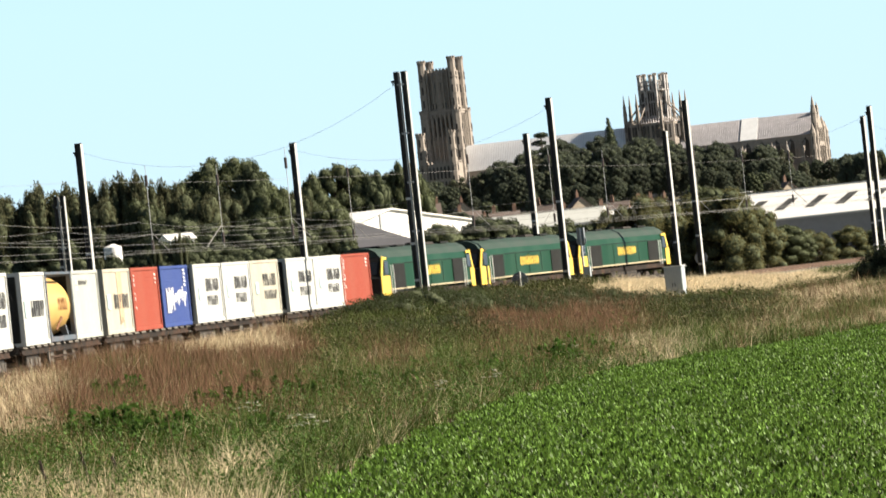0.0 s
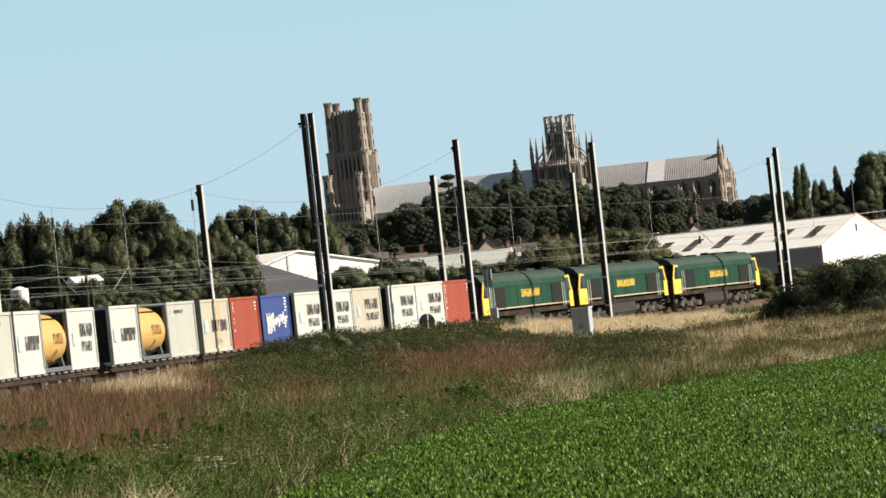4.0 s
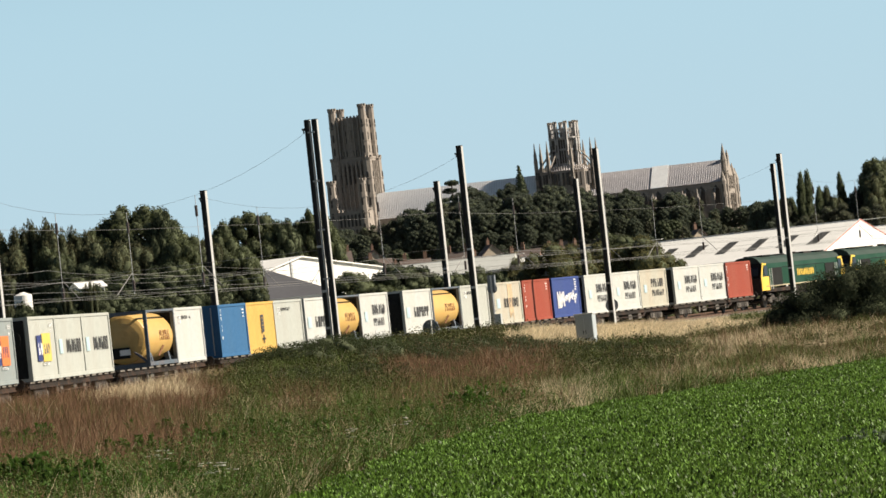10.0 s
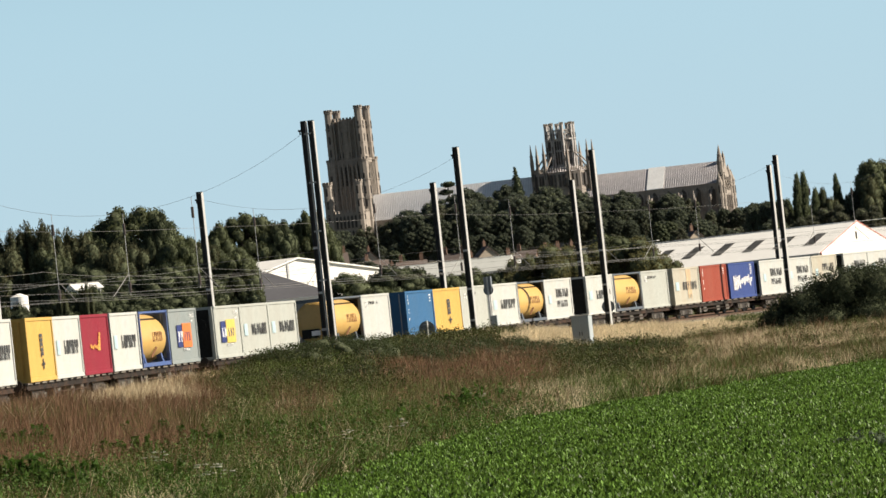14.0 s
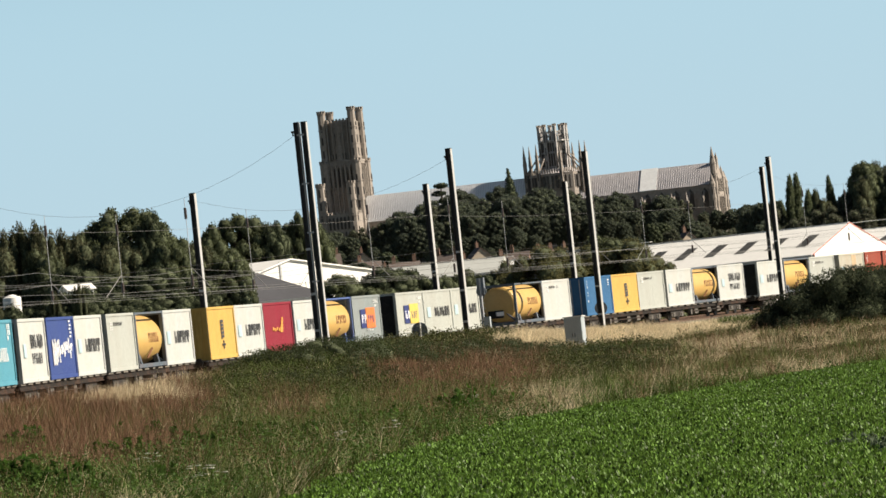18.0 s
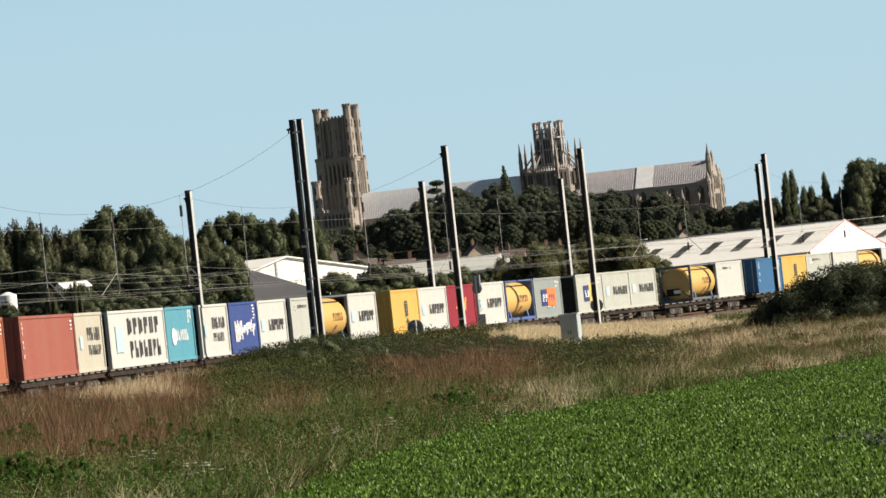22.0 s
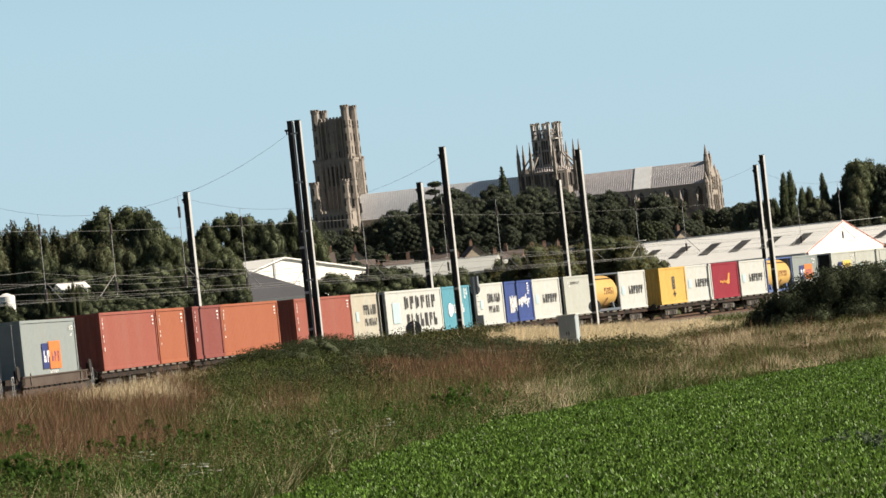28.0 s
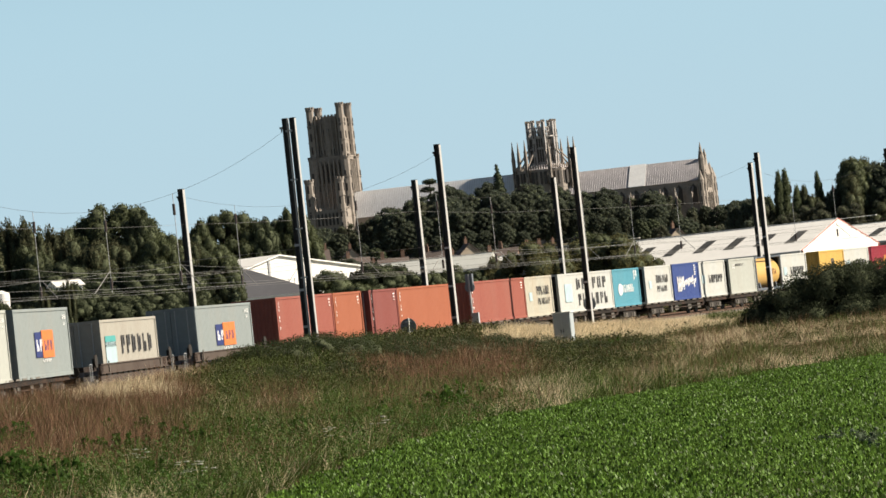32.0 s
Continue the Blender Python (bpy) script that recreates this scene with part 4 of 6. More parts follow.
    me.name = name
    me.materials.append(material or M_WIRE)
    return me


def sag(a, b, drop, n=14):
    a, b = Vector(a), Vector(b)
    return [tuple(a.lerp(b, i / n) - Vector((0, 0, 4 * drop * (i / n) * (1 - i / n)))) for i in range(n + 1)]


SUPPORTS = []
for (nx, ny), nt, (fx, fy), ft, s, dbl in SPANS:
    a = mast(nx, ny, nt, s, dbl)
    b = mast(fx, fy, ft, s)
    span = thing("headspan", "sagging headspan cables with insulators between two masts", "headspan", "headspans")
    top = sag(a + Vector((0, 0, -0.5)), b + Vector((0, 0, -0.4)), 2.1 if dbl else 1.6)
    part("span_cable", wire("span_cable", top, 0.0065), None, span)
    for z in (5.75, 4.75):
        part("cross_span", wire("cross_span", [(a.x, a.y, z), (b.x, b.y, z)], 0.007), None, span)
    row = []
    for off in TRACKS[:4]:
        p = line(s, off)
        q = (p.x - a.x) / (b.x - a.x)
        if not 0.06 < q < 0.97:
            continue
        zt = float(np.interp(q, np.linspace(0, 1, len(top)), [v[2] for v in top]))
        p = a.lerp(b, q)
        part("dropper", wire("dropper", [(p.x, p.y, zt), (p.x, p.y, 4.6)], 0.015, material=M_GALV), None, span)
        for z in (zt - 0.5, 5.3):
            bm = bmesh.new()
            tube(bm, (p.x, p.y, z), (p.x, p.y, z - 0.55), 0.075, n=7)
            part("insulator", bm, M_INSUL, span, "dark ribbed insulator")
        bm = bmesh.new()
        tube(bm, (p.x, p.y, 5.7), (p.x + (0.9 if off in TRACKS[::2] else -0.8), p.y - 1.0, 4.62), 0.02, n=6)
        part("registration_arm", bm, M_WIRE, span, "thin registration arm")
        row.append((off, p))
    SUPPORTS.append(row)
for off in TRACKS:
    pts = [p for row in SUPPORTS for o, p in row if o == off]
    pre = [line(s, off) for s in (-400, -345, -290, -235, -180, -125, -80)]
    post = [line(s, off) for s in (150, 200, 250, 300)]
    stops = [Vector((p.x, p.y, 0)) for p in pre + pts + post]
    run = thing("contact_line", "contact and carrier wires strung along one track", "overhead wires", "overhead wires")
    for z, drop, name in ((5.6, 0.3, "carrier_wire"), (4.65, 0.08, "contact_wire")):
        path = []
        for u, v in zip(stops, stops[1:]):
            path += sag(u + Vector((0, 0, z)), v + Vector((0, 0, z)), drop, 10)[:-1]
        path.append(tuple(stops[-1] + Vector((0, 0, z))))
        part(name, wire(name, path, 0.0065), None, run)
for z, k in ((8.6, 0),):
    path = []
    ends = [Vector((fx, fy, z)) for _, _, (fx, fy), _, _, _ in SPANS]
    ends = [line(-125, -19, z), line(-80, -17, z)] + ends
    for u, v in zip(ends, ends[1:]):
        path += sag(u, v, 0.12, 10)[:-1]
    tagged(new("feeder_wire", wire("feeder_wire", path, 0.007)), "thin feeder wire strung between far masts", "wire", "feeder wires")

# a shorter twin mast past the yard, with cantilever arms
for x, y, top in ((-27.0, 262.0, 8.9),):
    mast(x, y, top, -60, True)
# small signal, discs and cabinet beside the line
def signal_post(x, y, top):
    g = float(ground_z(x, y))
    o = thing("signal_post", "railway signal seen from behind on a pale post", "signal", m=pose(x, y, g, 0, 0, -16))
    bm = bmesh.new()
    tube(bm, (0, 0, 0), (0, 0, top - g), 0.065, n=10)
    part("post", bm, M_GALV, o, "pale galvanised post")
    bm = bmesh.new()
    box(bm, 0, 0.12, top - g - 0.45, 0.42, 0.3, 0.95)
    tube(bm, (0, 0.05, top - g - 0.75), (0, 0.1, top - g - 0.75), 0.30, n=20)
    part("signal_head", bm, M_SIGN, o, "dark signal head and backboard")
    bm = bmesh.new()
    box(bm, 0.25, -0.1, 1.3, 0.34, 0.26, 0.6)
    part("equipment_box", bm, M_CAB, o)
    bm = bmesh.new()
    for z in np.arange(0.3, top - g - 0.8, 0.3):
        box(bm, 0, 0.12, z, 0.3, 0.03, 0.03)
    part("ladder", bm, M_GALV, o)


def disc_sign(x, y, zc, r=0.43):
    g = float(ground_z(x, y)) - 0.2
    o = thing("disc_sign", "back of a round grey trackside sign on a thin pale post", "sign", "trackside signs", m=pose(x, y, g, 0, 0, -14))
    bm = bmesh.new()
    tube(bm, (0.06, -0.05, 0), (0.06, -0.05, zc - g + 0.45), 0.035, n=8)
    part("post", bm, M_HAND, o, "thin white post")
    bm = bmesh.new()
    tube(bm, (0, 0, zc - g), (0, 0.02, zc - g), r, n=32)
    part("disc", bm, M_SIGN, o, "plain grey disc")
    bm = bmesh.new()
    for dz in (-0.25, 0.25):
        box(bm, 0, -0.02, zc - g + dz, 0.7 * r, 0.03, 0.05)
    part("sign_rail", bm, M_GALV, o)


signal_post(3.05, 262.0, 3.95)
disc_sign(-0.64, 235.0, 1.37)
disc_sign(11.3, 300.0, 1.46)


def cabinet(x, y, w, d, z0, z1, turn):
    o = thing("equipment_cabinet", "pale grey lineside equipment cabinet in the verge", "cabinet", m=pose(x, y, z0, 0, 0, turn))
    h = z1 - z0
    bm = bmesh.new()
    box(bm, 0, 0, h / 2, w, d, h)
    bmesh.ops.bevel(bm, geom=bm.edges[:], offset=0.015, segments=1, affect="EDGES")
    part("body", bm, M_CAB, o)
    for k in (-1, 1):
        bm = bmesh.new()
        box(bm, k * w * 0.245, -d / 2 - 0.012, h * 0.52, w * 0.46, 0.02, h * 0.86)
        dr = part("door", bm, M_CAB, o)
        bm = bmesh.new()
        box(bm, k * 0.07, -d / 2 - 0.035, h * 0.5, 0.03, 0.03, 0.2)
        part("handle", bm, M_GRILLE, dr)
    bm = bmesh.new()
    box(bm, 0, 0, h + 0.025, w + 0.1, d + 0.1, 0.05)
    part("roof", bm, M_HAND, o, "white cabinet roof")
    bm = bmesh.new()
    box(bm, 0, 0, 0.04, w + 0.2, d + 0.2, 0.3)
    part("plinth", bm, M_SLEEPER, o, "concrete plinth")


cabinet(7.75, 246.0, 1.0, 0.62, -0.75, 1.2, -20)


# ---- the cathedral on its hill ----
CX, CY, CZ, CTURN = 40.0, 1790.0, 21.0, -15.0
cathedral = thing("cathedral", "weathered limestone cathedral with west tower, octagonal lantern and lead roofs", "cathedral",
                  m=pose(CX, CY, CZ, 0, 0, CTURN))


def lancets(parent, x0, x1, y, z0, z1, count, w, deep=0.35, side=-1, axis="x"):
    """Pointed recesses in a row on a wall face, filled shade-dark, with stone jambs."""
    for i in range(count):
        c = x0 + (i + 0.5) * (x1 - x0) / count
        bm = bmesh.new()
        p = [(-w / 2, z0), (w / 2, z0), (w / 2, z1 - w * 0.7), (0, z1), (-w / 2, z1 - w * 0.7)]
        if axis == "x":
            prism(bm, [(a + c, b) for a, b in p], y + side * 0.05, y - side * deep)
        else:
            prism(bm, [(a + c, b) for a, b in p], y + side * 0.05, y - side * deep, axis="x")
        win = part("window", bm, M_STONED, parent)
        bm = bmesh.new()
        for k in (-1, 1):
            if axis == "x":
                box(bm, c + k * (w / 2 + 0.15), y + side * 0.2, (z0 + z1 - w * 0.5) / 2, 0.3, 0.5, z1 - z0 - w * 0.5)
            else:
                box(bm, y + side * 0.2, c + k * (w / 2 + 0.15), (z0 + z1 - w * 0.5) / 2, 0.5, 0.3, z1 - z0 - w * 0.5)
        part("jamb", bm, M_STONE, win)


def battlement(parent, x0, x1, y0, y1, z, h=1.3, n=6):
    for (ax, ay), (bx, by) in (((x0, y0), (x1, y0)), ((x1, y0), (x1, y1)), ((x1, y1), (x0, y1)), ((x0, y1), (x0, y0))):
        for i in range(n):
            t = (i + 0.5) / n
            bm = bmesh.new()
            L = math.hypot(bx - ax, by - ay) / n * 0.55
            box(bm, ax + (bx - ax) * t, ay + (by - ay) * t, z + h / 2, L if ay == by else 0.5, 0.5 if ay == by else L, h)
            part("merlon", bm, M_STONE, parent)


def turret(parent, x, y, z0, z1, r, name="turret", n=8, spire=0.0, bands=0, stone=None):
    stone = stone or M_STONE
    bm = bmesh.new()
    tube(bm, (x, y, z0), (x, y, z1), r, r * 0.93, n=n)
    for i in range(bands):
        z = z0 + (i + 1) * (z1 - z0) / (bands + 1)
        tube(bm, (x, y, z), (x, y, z + 0.45), r * 1.06, n=n)
    tube(bm, (x, y, z1), (x, y, z1 + 0.5), r * 1.03, n=n)
    t = part(name, bm, stone, parent)
    if spire:
        bm = bmesh.new()
        tube(bm, (x, y, z1 + 0.5), (x, y, z1 + 0.5 + spire), r * 0.95, 0.08, n=n)
        for i in range(4):
            a = i * math.pi / 2 + 0.4
            box(bm, x + math.cos(a) * r * 0.55, y + math.sin(a) * r * 0.55, z1 + 0.5 + spire * 0.35, 0.3, 0.3, spire * 0.12)
        part("spirelet", bm, M_STONE, t)
    else:
        for i in range(n):
            a = 2 * math.pi * (i + 0.5) / n
            bm = bmesh.new()
            box(bm, x + math.cos(a) * r * 0.8, y + math.sin(a) * r * 0.8, z1 + 0.95, r * 0.36, r * 0.36, 1.0)
            part("merlon", bm, M_STONE, t)
    # slit openings towards the south and east, solid and coloured as shade
    for z in np.arange(z0 + 2.0, z1 - 3.0, 5.2):
        for dx, dy, sx, sy in ((0, -r * 0.93, r * 0.42, 0.25), (r * 0.93, 0, 0.25, r * 0.42)):
            bm = bmesh.new()
            box(bm, x + dx, y + dy, z + 1.6, sx, sy, 3.0)
            part("slit", bm, M_STONED, t)
    return t


def roof_ridge(parent, x0, x1, yc, half, z0, z1, material, ribs=0, name="roof"):
    bm = bmesh.new()
    prism(bm, [(yc - half, z0), (yc + half, z0), (yc, z1)], x0, x1, axis="x")
    r = part(name, bm, material, parent)
    if ribs:
        for i in range(ribs):
            x = x0 + (i + 0.5) * (x1 - x0) / ribs
            bm = bmesh.new()
            n = Vector((0, -(z1 - z0), half)).normalized()
            for e in (-1, 1):
                a = Vector((x, yc + e * half, z0)) + Vector((0, e * 0.08, 0.1))
                b = Vector((x, yc, z1 - 0.02))
                tube(bm, a, b, 0.055, n=4)
            part("lead_roll", bm, M_LEADRIB, r)
    return r


# west tower: a square shaft with corner turrets, a narrower octagonal top stage
TX = -70.0
bm = bmesh.new()
box(bm, TX, 0, 23.5, 13.8, 13.8, 47.0)
box(bm, TX, 0, 47.3, 14.2, 14.2, 0.7)
wt = part("west_tower", bm, M_STONE, cathedral, "tall west tower with corner turrets")
bm = bmesh.new()
tube(bm, (TX, 0, 47.0), (TX, 0, 63.0), 7.2, 7.0, n=8)
ts = part("top_stage", bm, M_STONE, cathedral)
battlement(ts, TX - 5.0, TX + 5.0, -6.3, 6.3, 62.9, 1.4, 7)
lancets(ts, TX - 1.6, TX + 1.6, -6.6, 53.5, 59.0, 2, 1.1)
lancets(ts, TX - 3.2, TX + 3.2, -6.6, 48.3, 50.6, 5, 0.8)
for ex in (-1, 1):
    for ey in (-1, 1):
        turret(cathedral, TX + ex * 6.2, ey * 5.9, 47.0, 66.6 + (0.7 if ex > 0 else 0), 1.75, "top_turret", 8, bands=2)
        turret(cathedral, TX + ex * 6.7, ey * 6.7, 0, 46.6, 2.05, "tower_turret", 8, bands=5)
for z0, z1, n in ((37.0, 45.0, 6), (26.5, 34.5, 5), (17.0, 24.0, 5), (8.0, 15.0, 5)):
    lancets(wt, TX - 5.0, TX + 5.0, -6.85, z0, z1, n, 1.1)
    lancets(wt, -5.0, 5.0, TX + 6.85, z0, z1, n, 1.1, side=1, axis="y")
for z in (16.0, 25.2, 35.8, 45.8):
    bm = bmesh.new()
    box(bm, TX, 0, z, 14.1, 14.1, 0.6)
    part("string_course", bm, M_STONE, wt)
for k, u in enumerate(np.linspace(-5.6, 5.6, 7)):
    bm = bmesh.new()
    box(bm, TX + u, -7.2, 27.0, 0.55, 1.0, 38.0)
    part("pilaster", bm, M_STONE, wt)
    bm = bmesh.new()
    box(bm, TX + 7.2, u, 27.0, 1.0, 0.55, 38.0)
    part("pilaster", bm, M_STONE, wt)
for u in (-4.2, -2.1, 0.0, 2.1, 4.2):
    bm = bmesh.new()
    box(bm, TX + u, -6.75, 55.0, 0.45, 0.8, 15.4)
    part("pilaster", bm, M_STONE, ts)
# south-west transept with its own pair of turrets
bm = bmesh.new()
box(bm, TX + 1.4, -14.0, 13.0, 12.0, 15.0, 26.0)
tr_ = part("southwest_transept", bm, M_STONE, cathedral)
battlement(tr_, TX - 4.4, TX + 7.2, -21.2, -7.0, 26.0, 1.2, 8)
for z0, z1, n in ((20.0, 25.0, 6), (14.0, 19.0, 6), (6.0, 12.0, 5)):
    lancets(tr_, TX - 3.2, TX + 6.0, -21.55, z0, z1, n, 1.0)
for ex, r in ((-5.2, 2.0), (7.4, 1.9)):
    turret(cathedral, TX + ex, -21.0, 0, 37.4, r, "transept_turret", 8, bands=5)
# nave
bm = bmesh.new()
box(bm, -29.0, 0, 11.1, 68.0, 13.6, 22.2)
box(bm, -29.0, 0, 5.5, 68.0, 23.0, 11.0)
nv = part("nave", bm, M_STONE, cathedral)
lancets(nv, -62, 4, -6.85, 14.0, 20.5, 13, 2.0)
lancets(nv, -62, 4, -11.55, 4.0, 9.5, 13, 2.2)
roof_ridge(cathedral, -63.0, 5.0, 0, 7.0, 22.0, 32.6, M_LEADN, 70, "nave_roof")
# octagon with its lantern
OX = 16.0
bm = bmesh.new()
tube(bm, (OX, 0, 0), (OX, 0, 33.0), 12.2, n=8)
oc = part("octagon", bm, M_STONE, cathedral)
for i in range(8):
    a = 2 * math.pi * i / 8 + math.pi / 8
    px, py = OX + 12.3 * math.cos(a), 12.3 * math.sin(a)
    turret(cathedral, px, py, 18.0, 37.2, 0.85, "octagon_pinnacle", 6, spire=7.4, bands=2)
    a2 = a + math.pi / 8
    fx, fy = OX + 11.4 * math.cos(a2), 11.4 * math.sin(a2)
    # arcade openings are solid blocks in the painted shade colour
    for k in (-2.6, -0.85, 0.85, 2.6):
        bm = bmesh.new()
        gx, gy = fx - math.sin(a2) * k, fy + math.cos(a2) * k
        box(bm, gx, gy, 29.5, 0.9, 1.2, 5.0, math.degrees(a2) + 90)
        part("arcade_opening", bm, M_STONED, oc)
    for k in np.linspace(-4, 4, 9):
        bm = bmesh.new()
        box(bm, fx - math.sin(a2) * k, fy + math.cos(a2) * k, 33.9, 0.5, 0.4, 1.6, math.degrees(a2) + 90)
        part("merlon", bm, M_STONE, oc)
for i in range(8):
    a = 2 * math.pi * i / 8 + math.pi / 8
    bm = bmesh.new()
    tube(bm, (OX + 12.0 * math.cos(a), 12.0 * math.sin(a), 33.5), (OX + 5.8 * math.cos(a), 5.8 * math.sin(a), 41.0), 0.32, n=5)
    part("flying_buttress", bm, M_STONE, cathedral)
bm = bmesh.new()
tube(bm, (OX, 0, 33.0), (OX, 0, 35.0), 10.0, 6.0, n=8)
part("octagon_roof", bm, M_LEAD, cathedral)
bm = bmesh.new()
tube(bm, (OX, 0, 33.0), (OX, 0, 46.0), 5.2, 5.1, n=8)
tube(bm, (OX, 0, 45.7), (OX, 0, 46.2), 6.4, 6.4, n=8)
ln = part("lantern", bm, M_LANT, cathedral, "timber lantern over the octagon")
for i in range(8):
    a = 2 * math.pi * i / 8 + math.pi / 8
    px, py = OX + 5.4 * math.cos(a), 5.4 * math.sin(a)
    turret(cathedral, px, py, 33.0, 51.2, 0.85, "lantern_turret", 6, bands=3, stone=M_LANT)
    a2 = a + math.pi / 8
    # lantern windows are solid blocks in the same painted shade
    for z0, z1 in ((36.0, 41.0), (41.8, 45.2)):
        for k in (-1.0, 0.0, 1.0):
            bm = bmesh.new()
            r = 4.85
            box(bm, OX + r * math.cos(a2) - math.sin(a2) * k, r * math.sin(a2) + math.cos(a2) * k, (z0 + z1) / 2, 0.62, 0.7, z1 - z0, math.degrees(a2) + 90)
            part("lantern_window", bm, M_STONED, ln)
    r = 4.75
    for k in (-1.25, -0.45, 0.45, 1.25):
        bm = bmesh.new()
        box(bm, OX + r * math.cos(a2) - math.sin(a2) * k, r * math.sin(a2) + math.cos(a2) * k, 47.9, 0.28, 0.35, 3.6, math.degrees(a2) + 90)
        part("parapet_mullion", bm, M_LANT, ln)
    for z in (48.0, 49.6):
        bm = bmesh.new()
        box(bm, OX + r * math.cos(a2), r * math.sin(a2), z, 3.6, 0.35, 0.35, math.degrees(a2) + 90)
        part("parapet_rail", bm, M_LANT, ln)
# choir and presbytery
bm = bmesh.new()
box(bm, 53.0, 0, 11.1, 54.0, 14.6, 22.2)
box(bm, 53.0, 0, 5.5, 54.0, 24.0, 11.0)
ch = part("choir", bm, M_STONE, cathedral)
lancets(ch, 27, 79, -7.35, 13.0, 21.0, 9, 2.6)
lancets(ch, 27, 79, -12.05, 3.5, 9.5, 9, 2.8)
roof_ridge(cathedral, 26.0, 80.0, 0, 7.6, 22.0, 30.6, M_LEAD, 60, "choir_roof")
bm = bmesh.new()
prism(bm, [(-7.75, 22.25), (-0.1, 30.85), (-0.1, 30.65), (-7.75, 22.0)], 50.2, 56.8, axis="x")
part("roof_sheeting", bm, M_SHEET, cathedral, "white sheeting over a roof bay under repair")
for i in range(9):
    x = 28.5 + i * 5.9
    bm = bmesh.new()
    box(bm, x, -13.4, 8.0, 1.5, 2.8, 16.0, taper=0.7)
    tube(bm, (x, -12.6, 14.5), (x, -6.2, 20.5), 0.5, n=5)
    tube(bm, (x, -13.4, 16.0), (x, -13.4, 20.0), 0.75, 0.1, n=4)
    part("buttress", bm, M_STONE, cathedral)
for y, z, tip in ((-7.4, 29.8, 6.4), (7.4, 24.4, 4.2)):
    turret(cathedral, 80.3, y, 0, z, 1.35, "east_pinnacle", 8, spire=tip, bands=5)
turret(cathedral, 80.3, 0.0, 29.6, 31.4, 0.7, "gable_pinnacle", 6, spire=2.4)
for y, z in ((-12.6, 21.5), (12.6, 22.6)):
    turret(cathedral, 80.3, y, 0, z, 1.3, "aisle_pinnacle", 8, spire=4.0, bands=3)
bm = bmesh.new()
prism(bm, [(-7.2, 0), (7.2, 0), (7.2, 22), (0, 31), (-7.2, 22)], 79.6, 80.8, axis="x")
eg = part("east_gable", bm, M_STONE, cathedral)
lancets(eg, -5.5, 5.5, 80.8, 6.0, 18.0, 3, 2.0, side=1, axis="y")
lancets(eg, -5.0, 5.0, 80.8, 19.0, 24.5, 5, 1.2, side=1, axis="y")


# ---- sheds and houses between the railway and the hill ----
def shed(x, y, turn, length, width, eave, ridge, lights=0, red=False, wall=None, name="industrial_shed", label="", roof=None):
    """A portal-frame shed; its near right corner is at (x, y), the length runs along its own -x."""
    g = float(ground_z(x, y)) - 0.3
    o = thing(name, label or "white-roofed industrial shed with clad walls", "shed", "industrial sheds", m=pose(x, y, g, 0, 0, turn))
    h, r = eave - g, ridge - g
    bm = bmesh.new()
    prism(bm, [(0.15, 0), (width - 0.15, 0), (width - 0.15, h - 0.1), (width / 2, r - 0.15), (0.15, h - 0.1)], -length + 0.2, -0.2, axis="x")
    part("wall", bm, wall or M_SHEDG, o)
    for k in (0, 1):
        bm = bmesh.new()
        a, b = ((-0.4, h - 0.1), (width / 2, r)) if k == 0 else ((width / 2, r), (width + 0.4, h - 0.1))
        prism(bm, [a, b, (b[0], b[1] + 0.12), (a[0], a[1] + 0.12)], -length, 0, axis="x")
        rp = part("roof_slope", bm, roof or M_SHED, o, "weathered pale roof sheets" if roof else "white profiled roof sheets")
        if k == 0 and lights:
            for i in range(lights):
                u = -length * (i + 0.72) / (lights + 0.6)
                bm = bmesh.new()
                q0, q1 = 0.30, 0.68
                v = []
                for uu, q in ((u - 0.7, q0), (u + 0.7, q0), (u + 0.7, q1), (u - 0.7, q1)):
                    v.append(bm.verts.new((uu, a[0] + (b[0] - a[0]) * q, a[1] + (b[1] - a[1]) * q + 0.16)))
                bm.faces.new(v)
                bmesh.ops.solidify(bm, geom=bm.faces[:], thickness=0.03)
                part("rooflight", bm, M_SKYL, rp, "dark grey rooflight")
        bm = bmesh.new()
        box(bm, -length / 2, b[0], r + 0.14, length, 0.4, 0.06)
        part("ridge_cap", bm, M_SHED, rp)
    bm = bmesh.new()
    prism(bm, [(0, 0), (width, 0), (width, h), (width / 2, r), (0, h)], -0.02, 0.06, axis="x")
    part("gable", bm, roof or M_SHED, o, "clad gable")
    if red:
        for p, q in (((-0.3, h), (width / 2, r + 0.1)), ((width / 2, r + 0.1), (width + 0.3, h))):
            bm = bmesh.new()
            tube(bm, (0.12, p[0], p[1]), (0.12, q[0], q[1]), 0.06, n=5)
            part("red_trim", bm, M_REDT, o, "red painted verge trim")
        for q in (0.0, 1.0):
            bm = bmesh.new()
            tube(bm, (0.12, width * q, 0), (0.12, width * q, h), 0.06, n=5)
            part("corner_trim", bm, M_REDT, o)
    bm = bmesh.new()
    box(bm, -length / 2, -0.45, h - 0.15, length, 0.2, 0.2)
    part("gutter", bm, M_GALV, o)
    return o


shed(46.7, 545.0, -33.0, 67.0, 20.0, 4.85, 8.25, 15, True, label="long white-roofed shed with rooflights and red gable trim")
shed(70.0, 575.0, -33.0, 30.0, 18.0, 5.2, 7.6, 3, False, label="further white-roofed shed behind the first")
shed(19.5, 540.0, -50.0, 14.0, 10.0, 6.0, 8.3, 0, False, label="small pale-roofed shed behind bushes", roof=M_SHEDP)
